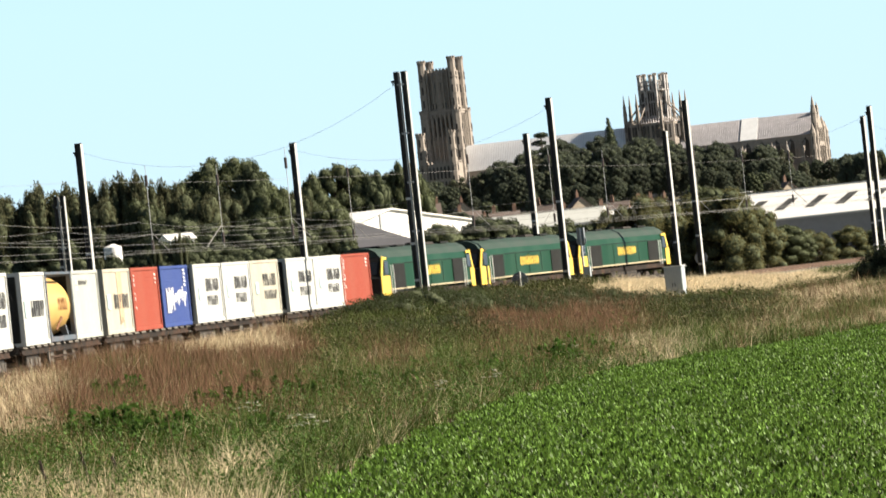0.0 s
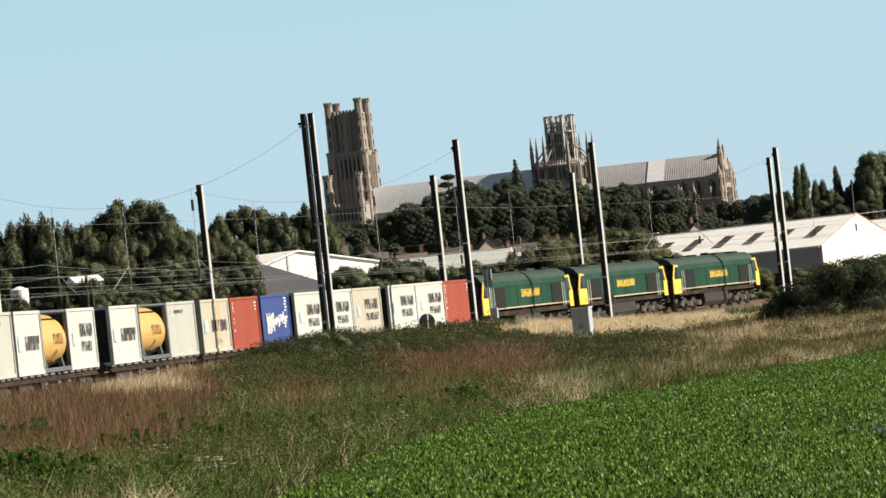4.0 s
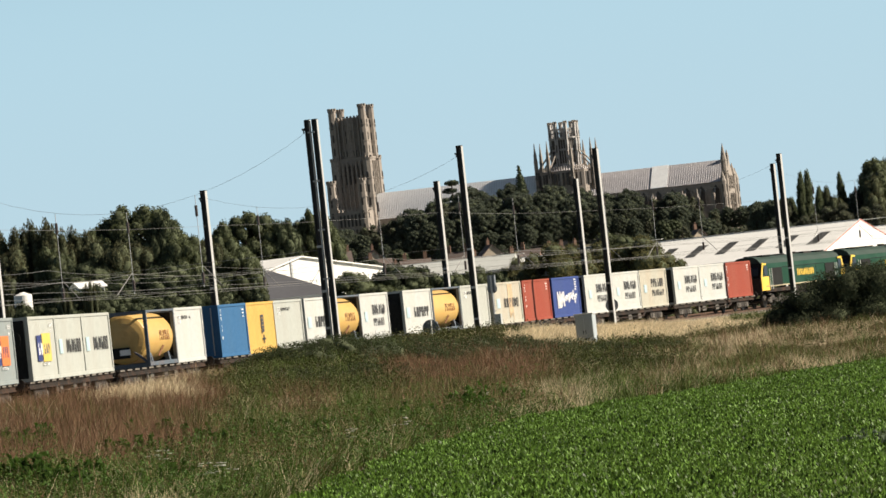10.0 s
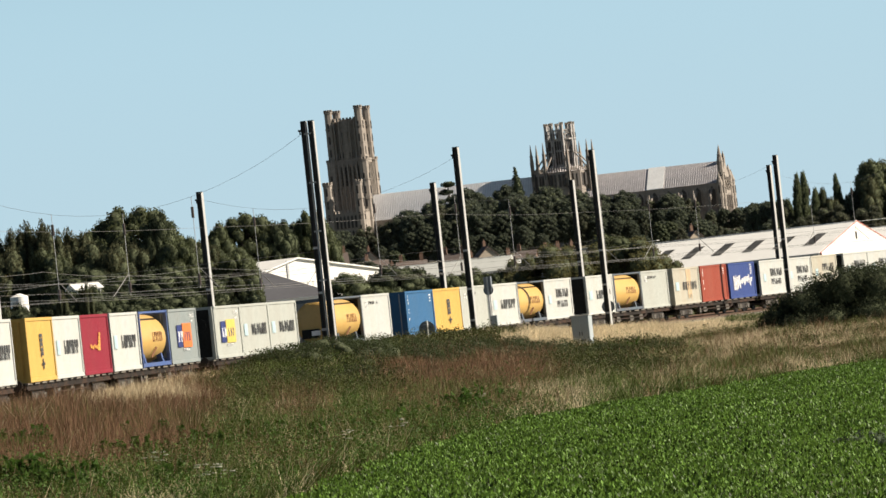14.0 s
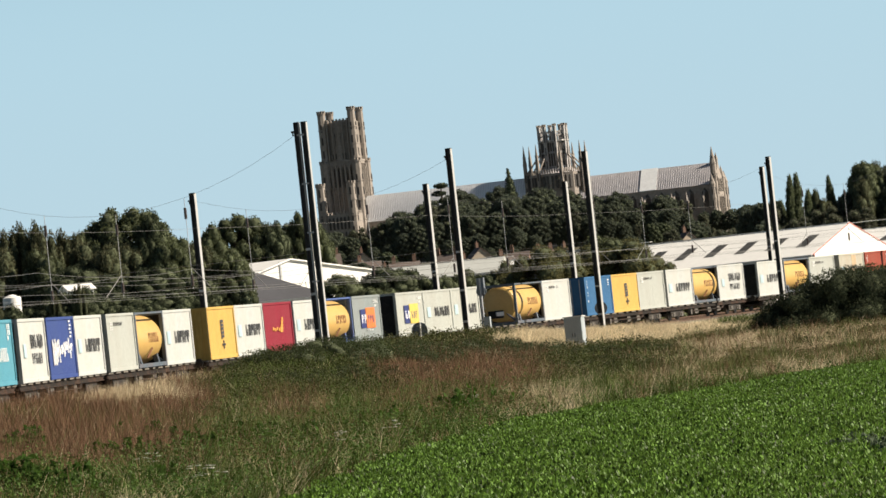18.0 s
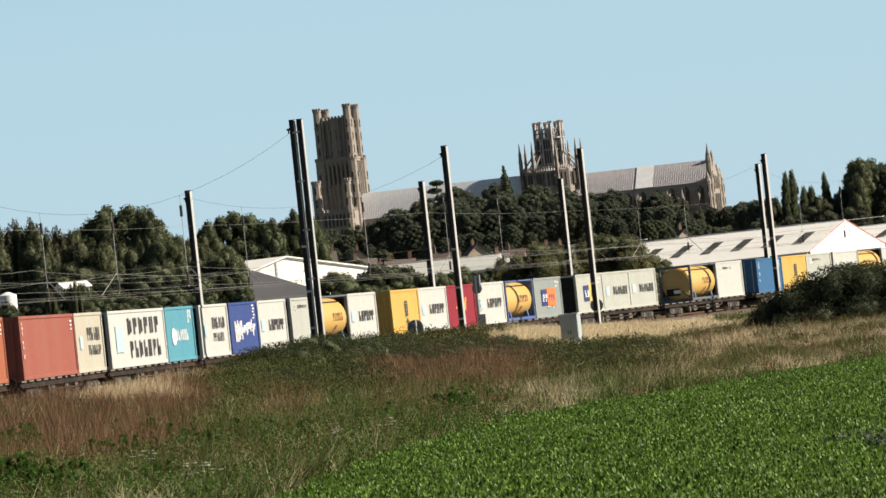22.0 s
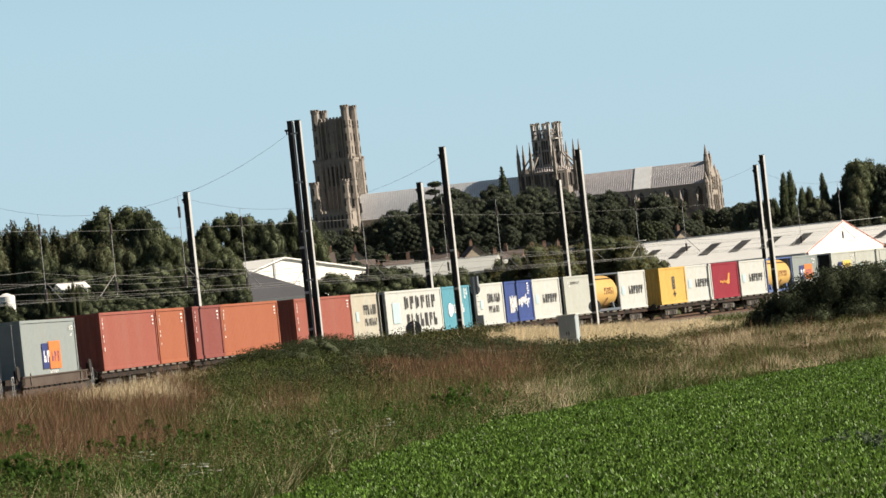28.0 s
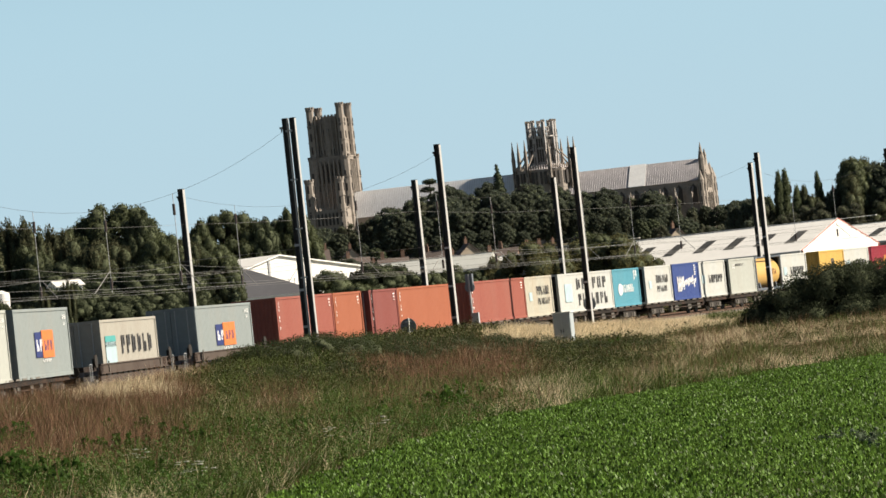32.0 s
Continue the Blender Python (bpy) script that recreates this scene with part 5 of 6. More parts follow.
shed(8.2, 520.0, -8.0, 13.6, 16.0, 6.6, 8.2, 0, False, label="low shed with a broad pale weathered roof", roof=M_SHEDP)


def lean_shed():
    """A tall white gable with a long and a short slope, turned to the sun."""
    o = thing("white_gabled_shed", "white clad shed with a broad lopsided gable", "shed", "industrial sheds", m=pose(-18.6, 499.0, -0.8, 0, 0, 45))
    prof = [(0, 0), (19.6, 0), (19.6, 8.6), (5.1, 10.9), (0, 9.7)]
    bm = bmesh.new()
    prism(bm, prof, 0, 18.0)
    part("wall", bm, M_SHED, o)
    for k, (p, q) in enumerate((((-0.2, 9.66), (5.1, 10.92)), ((5.1, 10.92), (19.9, 8.56)))):
        bm = bmesh.new()
        prism(bm, [p, q, (q[0], q[1] + 0.15), (p[0], p[1] + 0.15)], -0.3, 18.2)
        part("roof_slope", bm, M_SHED, o)
    for u in np.arange(1.0, 19.2, 0.9):
        bm = bmesh.new()
        box(bm, u, -0.03, 4.2, 0.06, 0.06, 8.4)
        part("cladding_rib", bm, M_SHED, o)
    bm = bmesh.new()
    box(bm, 3.6, -0.06, 9.0, 0.28, 0.1, 3.6)
    part("downpipe", bm, M_GALV, o)


def hip_shed():
    """A hipped roof above low walls; its front slope's shade is painted grey."""
    o = thing("hipped_shed", "shed with a hipped roof, front slope coloured as shaded, and white gutter", "shed", "industrial sheds", m=pose(-18.2, 489.0, -0.6))
    bm = bmesh.new()
    box(bm, 0, 0, 3.05, 15.0, 21.0, 6.1)
    part("wall", bm, M_SHEDG, o)
    c = [(-7.9, -10.9, 6.1), (7.9, -10.9, 6.1), (7.9, 10.9, 6.1), (-7.9, 10.9, 6.1), (0.2, -3.4, 9.3), (0.2, 3.4, 9.3)]
    for name, idx, m, label in (("front_slope", (0, 1, 4), M_SHADEROOF, "roof slope with shade put into its grey"), ("right_slope", (1, 2, 5, 4), M_SHED, "white roof slope"),
                                ("back_slope", (2, 3, 5), M_SHADEROOF, ""), ("left_slope", (3, 0, 4, 5), M_SHED, "")):
        bm = bmesh.new()
        lo = [bm.verts.new(c[i]) for i in idx]
        hi = [bm.verts.new((c[i][0], c[i][1], c[i][2] + 0.12)) for i in idx]
        bm.faces.new(lo)
        bm.faces.new(hi[::-1])
        for a in range(len(idx)):
            b = (a + 1) % len(idx)
            bm.faces.new((lo[a], lo[b], hi[b], hi[a]))
        part(name, bm, m, o, label)
    bm = bmesh.new()
    box(bm, 0, -11.05, 6.05, 16.0, 0.3, 0.34)
    part("gutter", bm, M_HAND, o, "white gutter")


lean_shed()
hip_shed()


def silo(x, y, r, z0, z1, label):
    g = float(ground_z(x, y))
    o = thing("storage_silo", label, "silo", "white silos", m=pose(x, y, g))
    bm = bmesh.new()
    tube(bm, (0, 0, 0), (0, 0, z1 - g - r * 0.35), r, n=24)
    tube(bm, (0, 0, z1 - g - r * 0.35), (0, 0, z1 - g), r, r * 0.2, n=24)
    part("shell", bm, M_SHED, o)
    for z in np.arange(1.2, z1 - g - 1, 1.2):
        bm = bmesh.new()
        tube(bm, (0, 0, z), (0, 0, z + 0.06), r + 0.03, n=24)
        part("hoop", bm, M_GALV, o)


silo(-36.4, 397.0, 0.8, 0, 7.9, "white silo seen through a gap in the trees")


def store(x, y, w, d, eave, ridge):
    g = float(ground_z(x, y)) - 0.2
    o = thing("white_store", "small white-walled store half hidden by trees", "store", m=pose(x, y, g, 0, 0, 24))
    bm = bmesh.new()
    prism(bm, [(-d / 2, 0), (d / 2, 0), (d / 2, eave - g), (0, ridge - g), (-d / 2, eave - g)], -w / 2, w / 2, axis="x")
    part("wall", bm, M_SHED, o)
    for k in (-1, 1):
        bm = bmesh.new()
        prism(bm, [(k * (d / 2 + 0.2), eave - g - 0.1), (0, ridge - g), (0, ridge - g + 0.1), (k * (d / 2 + 0.2), eave - g)], -w / 2 - 0.2, w / 2 + 0.2, axis="x")
        part("roof_slope", bm, M_SHED, o)


store(-30.7, 398.0, 2.3, 2.2, 7.75, 8.15)


def house(x, y, turn, w, d, eave, ridge, wall, name="house", chim=1):
    g = float(ground_z(x, y)) - 0.3
    o = thing(name, "small house with tiled roof and chimney below the hill", "house", "town houses", m=pose(x, y, g, 0, 0, turn))
    bm = bmesh.new()
    prism(bm, [(-d / 2, 0), (d / 2, 0), (d / 2, eave), (0, ridge - 0.1), (-d / 2, eave)], -w / 2, w / 2, axis="x")
    wl = part("wall", bm, wall, o)
    for k in (-1, 1):
        bm = bmesh.new()
        prism(bm, [(k * (d / 2 + 0.4), eave - 0.3), (0, ridge), (0, ridge + 0.18), (k * (d / 2 + 0.4), eave - 0.1)], -w / 2 - 0.3, w / 2 + 0.3, axis="x")
        part("roof_slope", bm, M_TILE, o)
    for i in range(chim):
        bm = bmesh.new()
        box(bm, (-0.35 + 0.7 * i) * w, 0.2, ridge + 0.5, 0.9, 0.7, 2.0)
        ck = part("chimney", bm, M_BRICK, o)
        bm = bmesh.new()
        for q in (-0.22, 0.22):
            tube(bm, ((-0.35 + 0.7 * i) * w + q, 0.2, ridge + 1.5), ((-0.35 + 0.7 * i) * w + q, 0.2, ridge + 2.0), 0.15, n=6)
        part("chimney_pot", bm, M_BRICK, ck)
    for z in (1.5, 4.2):
        if z + 1.2 > eave:
            continue
        for q in np.linspace(-w / 2 + 1.4, w / 2 - 1.4, max(2, int(w / 3))):
            bm = bmesh.new()
            box(bm, q, -d / 2 - 0.02, z + 0.5, 1.2, 0.08, 1.3)
            wn_ = part("window", bm, M_GLASS, wl)
            bm = bmesh.new()
            box(bm, q, -d / 2 - 0.06, z - 0.2, 1.4, 0.16, 0.12)
            box(bm, q, -d / 2 - 0.06, z + 0.5, 0.08, 0.1, 1.3)
            part("window_frame", bm, M_HAND, wn_)


_r = random.Random(5)
for x, y, t, w, d, e, r, wm, c in (
        (-26.0, 1250, 8, 10, 8, 5.4, 9.6, M_BRICK, 2), (-17.0, 1240, -80, 9, 8, 5.2, 9.0, M_RENDERW, 1), (-34.0, 1230, 10, 12, 8, 5.0, 8.6, M_BRICK, 1),
        (-5.0, 1100, 5, 13, 8, 4.6, 7.6, M_BRICK, 2), (5.5, 1110, -10, 11, 8, 4.8, 8.2, M_BRICK, 2), (13.8, 1150, -75, 9, 8, 5.0, 8.4, M_RENDERW, 1),
        (23.0, 1100, -12, 9, 7, 4.6, 7.0, M_BRICK, 1), (-14.0, 1120, 12, 11, 8, 4.8, 8.4, M_BRICK, 1),
        (9.6, 1085, -72, 7, 7, 4.2, 7.0, M_RENDERW, 1), (19.4, 1080, 15, 6, 6, 4.4, 6.6, M_RENDERW, 1), (29.0, 1090, 12, 8, 6, 4.6, 6.8, M_RENDERW, 2),
        (-9.6, 1075, -78, 6, 6, 4.4, 6.8, M_BRICK, 1), (34.6, 1110, -70, 6, 6, 4.0, 6.4, M_BRICK, 1), (65.0, 1120, -70, 7, 7, 4.4, 7.2, M_RENDERW, 1)):
    house(x, y, t, w * 0.55, d * 0.62, e * 0.9, r * 0.82, wm, chim=c)


# ---- trees ----
def fast_mesh(name, v, f):
    """A mesh from arrays of places and of triangles or quads."""
    v, f = np.asarray(v, np.float32), np.asarray(f, np.int32)
    me = bpy.data.meshes.new(name)
    n, k = f.shape
    me.vertices.add(len(v))
    me.vertices.foreach_set("co", v.ravel())
    me.loops.add(n * k)
    me.loops.foreach_set("vertex_index", f.ravel())
    me.polygons.add(n)
    me.polygons.foreach_set("loop_start", np.arange(0, n * k, k, dtype=np.int32))
    me.update(calc_edges=True)
    return me


def leaves(rng, centres, normals, size, stretch=1.0, spread=0.85):
    """A three-cornered leaf clump at each centre, turned near its normal."""
    n = len(centres)
    nn = normals + rng.normal(0, spread, (n, 3))
    nn /= np.linalg.norm(nn, axis=1, keepdims=True) + 1e-9
    ref = rng.normal(0, 1, (n, 3))
    u = np.cross(nn, ref)
    u /= np.linalg.norm(u, axis=1, keepdims=True) + 1e-9
    w = np.cross(nn, u)
    s = size * rng.uniform(0.55, 1.35, (n, 1))
    a, b = u * s * stretch, w * s * 0.8
    v = np.stack([centres - a - b * 0.5, centres + a - b * rng.uniform(0.2, 0.8, (n, 1)), centres + b * 1.1 + a * rng.uniform(-0.6, 0.6, (n, 1))], 1).reshape(-1, 3)
    return v, np.arange(n * 3).reshape(n, 3)


def crown_mesh(name, rng, blobs, count, size, stretch=1.0):
    """Leaf clumps over a set of lobes (x, y, z, rx, rz), with gaps and sprays past the outline."""
    vol = np.array([b[3] ** 2 for b in blobs])
    pick = rng.choice(len(blobs), count, p=vol / vol.sum())
    B = np.array(blobs)[pick]
    d = rng.normal(0, 1, (count, 3))
    d /= np.linalg.norm(d, axis=1, keepdims=True)
    r = rng.uniform(0.72, 1.02, (count, 1)) + (rng.random((count, 1)) < 0.10) * rng.uniform(0, 0.14, (count, 1))
    lump = 1 + 0.08 * np.sin(7 * d[:, :1] + B[:, :1]) * np.sin(6 * d[:, 1:2] + B[:, 1:2]) + 0.05 * np.sin(9 * d[:, 2:3])
    rad = np.stack([B[:, 3], B[:, 3], B[:, 4]], 1)
    c = B[:, :3] + d * r * lump * rad
    v, f = leaves(rng, c, d, size, stretch, 1.8)
    return fast_mesh(name, v, f)


def dome(seed, n, rx, z0, z1, r0, r1):
    """Lobes spread over the upper shell of a broad round crown."""
    r = random.Random(seed)
    out = [(0, 0, z0 + (z1 - z0) * 0.35, rx * 0.62, (z1 - z0) * 0.5)]
    for i in range(n):
        q = 1 - 1.25 * (i + 0.5) / n
        a = i * 2.39996
        k = math.sqrt(max(0.0, 1 - q * q))
        rr = r.uniform(r0, r1)
        d = r.uniform(0.88, 1.04)
        out.append((rx * k * d * math.cos(a), rx * k * d * math.sin(a), z0 + (z1 - z0) * (0.30 + 0.62 * q * d), rr, rr * 0.85))
    return out


def core_mesh(name, blobs, k=0.83):
    bm = bmesh.new()
    for x, y, z, rx, rz in blobs:
        m = Matrix.Translation((x, y, z)) @ Matrix.Diagonal((rx * k, rx * k, rz * k, 1))
        r = bmesh.ops.create_icosphere(bm, subdivisions=2, radius=1, matrix=m)
        for vv in r["verts"]:
            q = vv.co * 0.9
            vv.co += Vector((noise.noise(q), noise.noise(q + Vector((9, 0, 0))), noise.noise(q + Vector((0, 9, 0))))) * rx * 0.3
    for fc in bm.faces:
        fc.smooth = True
    me = bpy.data.meshes.new(name)
    bm.to_mesh(me)
    bm.free()
    return me


def tree(name, label, seed, blobs, count, size, leaf, trunk_h, trunk_r, height, stretch=1.0):
    """A tree of the given height at the origin: tapered trunk, limbs and a crown of leaf clumps."""
    rng = np.random.default_rng(seed)
    o = thing(name, label, "tree" if "tree" in name else "bush")
    bm = bmesh.new()
    tube(bm, (0, 0, -0.3), (0, 0, trunk_h), trunk_r, trunk_r * 0.6, n=9)
    for x, y, z, rx, rz in blobs:
        tube(bm, (0, 0, trunk_h * 0.75), (x * 0.8, y * 0.8, z), trunk_r * 0.45, trunk_r * 0.1, n=6)
    part("trunk", bm, M_BARK, o, "grey-brown trunk and limbs")
    crown = part("crown", crown_mesh("crown", rng, blobs, count, size, stretch), M_LEAF[leaf], o)
    co = np.empty(len(crown.data.vertices) * 3, np.float32)
    crown.data.vertices.foreach_get("co", co)
    CROWN_TOP[o.name] = float(np.percentile(co[2::3], 99.8))
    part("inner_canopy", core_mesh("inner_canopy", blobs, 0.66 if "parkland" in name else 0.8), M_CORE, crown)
    return o


def lobes(seed, n, spread, z0, z1, r0, r1, flat=0.85):
    r = random.Random(seed)
    out = []
    for i in range(n):
        t = i / max(1, n - 1)
        a = i * 2.4 + r.uniform(-0.4, 0.4)
        k = spread * (0.35 + 0.65 * math.sin(math.pi * min(1.0, 0.25 + t * 0.7)))
        rr = r.uniform(r0, r1)
        k = k * r.uniform(0.55, 1.0) if n > 14 else k
        out.append((k * math.cos(a), k * math.sin(a), z0 + (z1 - z0) * t + r.uniform(-0.4, 0.4), rr, rr * flat))
    return out


# patterns, each about 12 m tall
CROWN_TOP = {}
PATTERN = {
    "oak": tree("oak_tree", "broad dark green oak tree in full leaf", 1, dome(1, 48, 3.7, 2.2, 11.3, 0.8, 1.4), 22000, 0.105, "oak", 4.0, 0.35, 12),
    "oak2": tree("oak_tree", "tall rounded oak tree in full leaf", 2, dome(4, 44, 3.0, 2.0, 11.6, 0.7, 1.25), 21000, 0.105, "oak", 4.5, 0.3, 12),
    "dark": tree("dark_tree", "dense dark green broadleaf tree", 3, dome(9, 44, 3.3, 1.8, 11.4, 0.75, 1.3), 21000, 0.105, "dark", 4.0, 0.3, 12),
    "olive": tree("willow_tree", "olive-green bushy willow tree", 4, lobes(12, 30, 3.2, 1.6, 10.8, 0.8, 1.4, 1.2), 21000, 0.1, "olive", 3.5, 0.25, 12, 1.1),
    "sallow": tree("sallow_bush", "light olive-green bushy sallow", 14, lobes(15, 34, 3.4, 1.4, 10.8, 0.8, 1.4, 1.2), 22000, 0.1, "sallow", 3.0, 0.22, 12, 1.2),
    "poplar": tree("poplar_tree", "narrow upright poplar tree", 5, [(0.2 * math.sin(i), 0.2 * math.cos(i), 1.6 + i * 0.95, 1.45 - 0.075 * abs(i - 4) - (0.25 if i > 9 else 0), 1.2) for i in range(11)], 9000, 0.13, "poplar", 4.0, 0.2, 12, 1.2),
    "conifer": tree("conifer_tree", "dark pointed conifer tree", 6, [(0, 0, 1.5 + i * 1.0, 2.4 - i * 0.21, 0.7) for i in range(11)], 9000, 0.15, "conifer", 6.0, 0.25, 12),
    "cedar": tree("cedar_tree", "flat-topped cedar tree with open tiers", 7, [(0.9 * math.cos(i * 2.2), 0.9 * math.sin(i * 2.2), 6 + i * 1.1, 2.4 - 0.1 * i, 0.35) for i in range(6)], 2600, 0.2, "conifer", 11.5, 0.3, 12),
    "dome": tree("spreading_oak_tree", "broad domed oak tree in dense dark leaf", 16, dome(41, 80, 4.8, 2.4, 11.6, 0.6, 1.1), 30000, 0.10, "oak", 4.0, 0.4, 12),
    "willow": tree("willow_tree", "feathery grey-green willow with upright sprays", 17, [(2.6 * math.sqrt((i % 11) / 11) * math.cos(i * 2.4), 2.6 * math.sqrt((i % 11) / 11) * math.sin(i * 2.4), (3.2, 6.4, 9.4)[i // 11] - 0.10 * (i % 11) + 0.35 * math.sin(i * 1.7), 0.85, 1.8) for i in range(33)], 24000, 0.095, "olive", 3.5, 0.25, 12, 1.5),
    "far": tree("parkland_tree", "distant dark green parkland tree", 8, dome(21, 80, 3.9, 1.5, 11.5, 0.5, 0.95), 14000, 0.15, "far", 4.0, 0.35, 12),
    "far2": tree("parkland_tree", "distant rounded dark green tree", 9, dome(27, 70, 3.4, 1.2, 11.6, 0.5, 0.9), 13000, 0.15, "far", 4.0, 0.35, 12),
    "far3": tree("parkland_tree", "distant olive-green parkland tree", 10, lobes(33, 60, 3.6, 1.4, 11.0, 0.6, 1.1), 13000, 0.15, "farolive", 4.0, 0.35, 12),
}
_used = set()


def plant(kind, x, y, top, wide=1.0, turn=0.0, sink=0.3):
    """Sets a tree so that its top reaches the height top; wide widens the crown."""
    g = float(ground_z(x, y)) - sink
    k = (top - g) / CROWN_TOP[PATTERN[kind].name]
    m = pose(x, y, g, 0, 0, turn) @ Matrix.Diagonal((k * wide, k * wide, k, 1))
    if kind in _used:
        s = PATTERN[kind].scale
        return copy_thing(PATTERN[kind], m @ Matrix.Diagonal((1 / s[0], 1 / s[1], 1 / s[2], 1)))
    _used.add(kind)
    PATTERN[kind].matrix_basis = m
    return PATTERN[kind]


rt = random.Random(11)
# the wood beyond the yard
for x, y, top, kind, wide in (
        (-62.0, 430, 14.0, "willow", 0.9), (-56.0, 430, 14.6, "willow", 0.8), (-50.0, 430, 14.2, "willow", 0.8), (-46.0, 430, 14.6, "willow", 0.6), (-43.4, 432, 14.3, "willow", 0.6), (-41.0, 432, 14.1, "willow", 0.5),
        (-38.6, 431, 14.8, "willow", 0.45), (-36.5, 430, 14.7, "willow", 0.45), (-34.1, 433, 13.8, "willow", 0.5), (-32.6, 430, 12.6, "olive", 0.6), (-39.8, 426, 12.6, "olive", 0.6), (-35.6, 425, 12.0, "oak2", 0.6),
        (-36.9, 565, 19.5, "dome", 0.80), (-40.6, 568, 18.2, "oak2", 0.7), (-33.3, 560, 18.5, "dark", 0.38), (-42.6, 562, 17.0, "oak", 0.45), (-30.2, 556, 14.8, "oak2", 0.6),
        (-22.3, 565, 17.2, "dome", 0.72), (-26.0, 560, 16.2, "oak2", 0.50), (-18.6, 562, 15.8, "dark", 0.5), (-14.6, 566, 16.7, "dome", 0.45), (-28.6, 558, 14.2, "oak", 0.6),
        (-27.6, 430, 11.8, "olive", 0.6), (-30.2, 428, 12.0, "olive", 0.7), (-24.2, 430, 12.2, "oak2", 0.6), (-21.4, 432, 11.6, "olive", 0.65), (-18.6, 430, 10.4, "oak2", 0.7),
        # nearer rows use the dark leaf, which puts their shade into the colour
        (-44.0, 415, 9.5, "dark", 1.1), (-32.5, 414, 10.0, "dark", 1.1), (-29.0, 412, 9.0, "dark", 1.2), (-25.0, 412, 9.2, "dark", 1.1), (-21.5, 414, 8.4, "dark", 1.0),
        (-34.2, 404, 6.0, "dark", 1.0), (-41.5, 408, 5.8, "dark", 1.4), (-29.0, 402, 6.8, "dark", 1.3), (-26.0, 402, 6.6, "dark", 1.3), (-22.6, 404, 7.0, "dark", 1.3),
        (-16.4, 406, 6.6, "conifer", 1.4), (-31.6, 388, 5.9, "dark", 0.9), (-35.4, 386, 6.3, "dark", 0.8), (-48.0, 405, 7.0, "dark", 1.3), (-32.4, 391, 6.9, "dark", 0.9), (-30.2, 391, 7.2, "dark", 0.9), (-28.6, 392, 6.6, "dark", 1.0), (-36.8, 391, 5.2, "dark", 1.1), (-34.6, 392, 6.4, "dark", 0.8), (-38.6, 391, 6.0, "dark", 0.9), (-26.2, 390, 5.6, "dark", 1.2), (-24.0, 392, 5.8, "dark", 1.1), (-21.6, 392, 5.4, "dark", 1.2), (-41.4, 391, 5.8, "dark", 1.2), (-31.0, 392, 7.5, "dark", 0.8), (-29.6, 393, 7.8, "dark", 0.5), (-36.2, 392, 6.9, "dark", 0.5), (-36.9, 388, 6.9, "willow", 0.35), (-31.9, 388, 7.4, "willow", 0.3), (-29.9, 389, 8.0, "willow", 0.3)):
    plant(kind, x, y, top, wide, rt.uniform(0, 360))
# bushes right behind the line, in the middle
for x, y, top, kind, wide in (
        (-7.6, 400, 6.6, "oak", 1.0), (-6.2, 404, 5.6, "oak2", 1.0), (-3.6, 402, 6.9, "dark", 1.2), (-1.6, 404, 6.6, "dark", 1.0), (-4.9, 398, 5.2, "oak", 1.0),
        (1.2, 402, 5.6, "oak", 0.8), (3.2, 404, 5.9, "oak2", 0.8), (7.2, 410, 6.4, "sallow", 1.0), (9.6, 404, 7.3, "sallow", 1.3), (12.2, 406, 7.0, "sallow", 1.2),
        (5.2, 408, 5.4, "dark", 0.9), (15.8, 408, 7.0, "sallow", 1.2), (18.0, 404, 7.1, "sallow", 1.3), (20.6, 410, 5.4, "sallow", 1.4), (16.8, 420, 7.9, "oak2", 1.0),
        (23.4, 415, 3.4, "oak", 1.6), (26.5, 420, 2.8, "sallow", 1.8), (30.0, 425, 2.8, "sallow", 1.9), (33.5, 428, 2.4, "oak", 1.9), (37.0, 430, 2.5, "sallow", 1.9),
        (41.0, 436, 2.6, "olive", 1.9), (45.5, 440, 3.2, "oak", 1.8), (50.0, 446, 3.6, "oak2", 1.8), (55.0, 452, 3.8, "olive", 1.8), (60.0, 460, 4.2, "oak", 1.6)):
    plant(kind, x, y, top, wide, rt.uniform(0, 360), 0.6)
# poplars and big trees past the long shed
for x, y, top, kind, wide in (
        (73.74, 900, 22.9, "poplar", 0.5), (72.2, 904, 18.2, "poplar", 0.7), (75.5, 905, 23.2, "poplar", 0.55), (76.8, 896, 19.6, "poplar", 0.6), (78.3, 900, 19.6, "olive", 0.42), (79.2, 906, 19.4, "poplar", 0.55),
        (81.6, 900, 21.9, "poplar", 0.52), (82.7, 905, 18.6, "poplar", 0.6), (84.4, 898, 18.4, "far2", 0.5), (80.2, 895, 17.5, "olive", 0.6), (86.6, 897, 18.6, "olive", 0.5),
        (89.3, 900, 24.0, "oak", 0.62), (92.6, 905, 24.0, "olive", 0.7), (87.6, 895, 20.4, "olive", 0.62), (95.0, 900, 22.5, "far", 0.8), (70.6, 900, 16.8, "far3", 0.6), (67.4, 902, 18.0, "far", 0.5), (64.8, 904, 17.6, "far2", 0.5),
        (78.5, 880, 15.5, "far3", 1.1), (84.0, 870, 14.5, "far3", 1.1), (90.0, 860, 14.5, "olive", 1.1), (72.0, 870, 14.0, "far3", 1.1), (67.0, 880, 14.0, "far2", 1.1), (98.0, 880, 17.0, "olive", 1.1),
        (104.0, 890, 20.0, "far", 1.0), (111.0, 900, 21.0, "far2", 1.0)):
    plant(kind, x, y, top, wide, rt.uniform(0, 360))


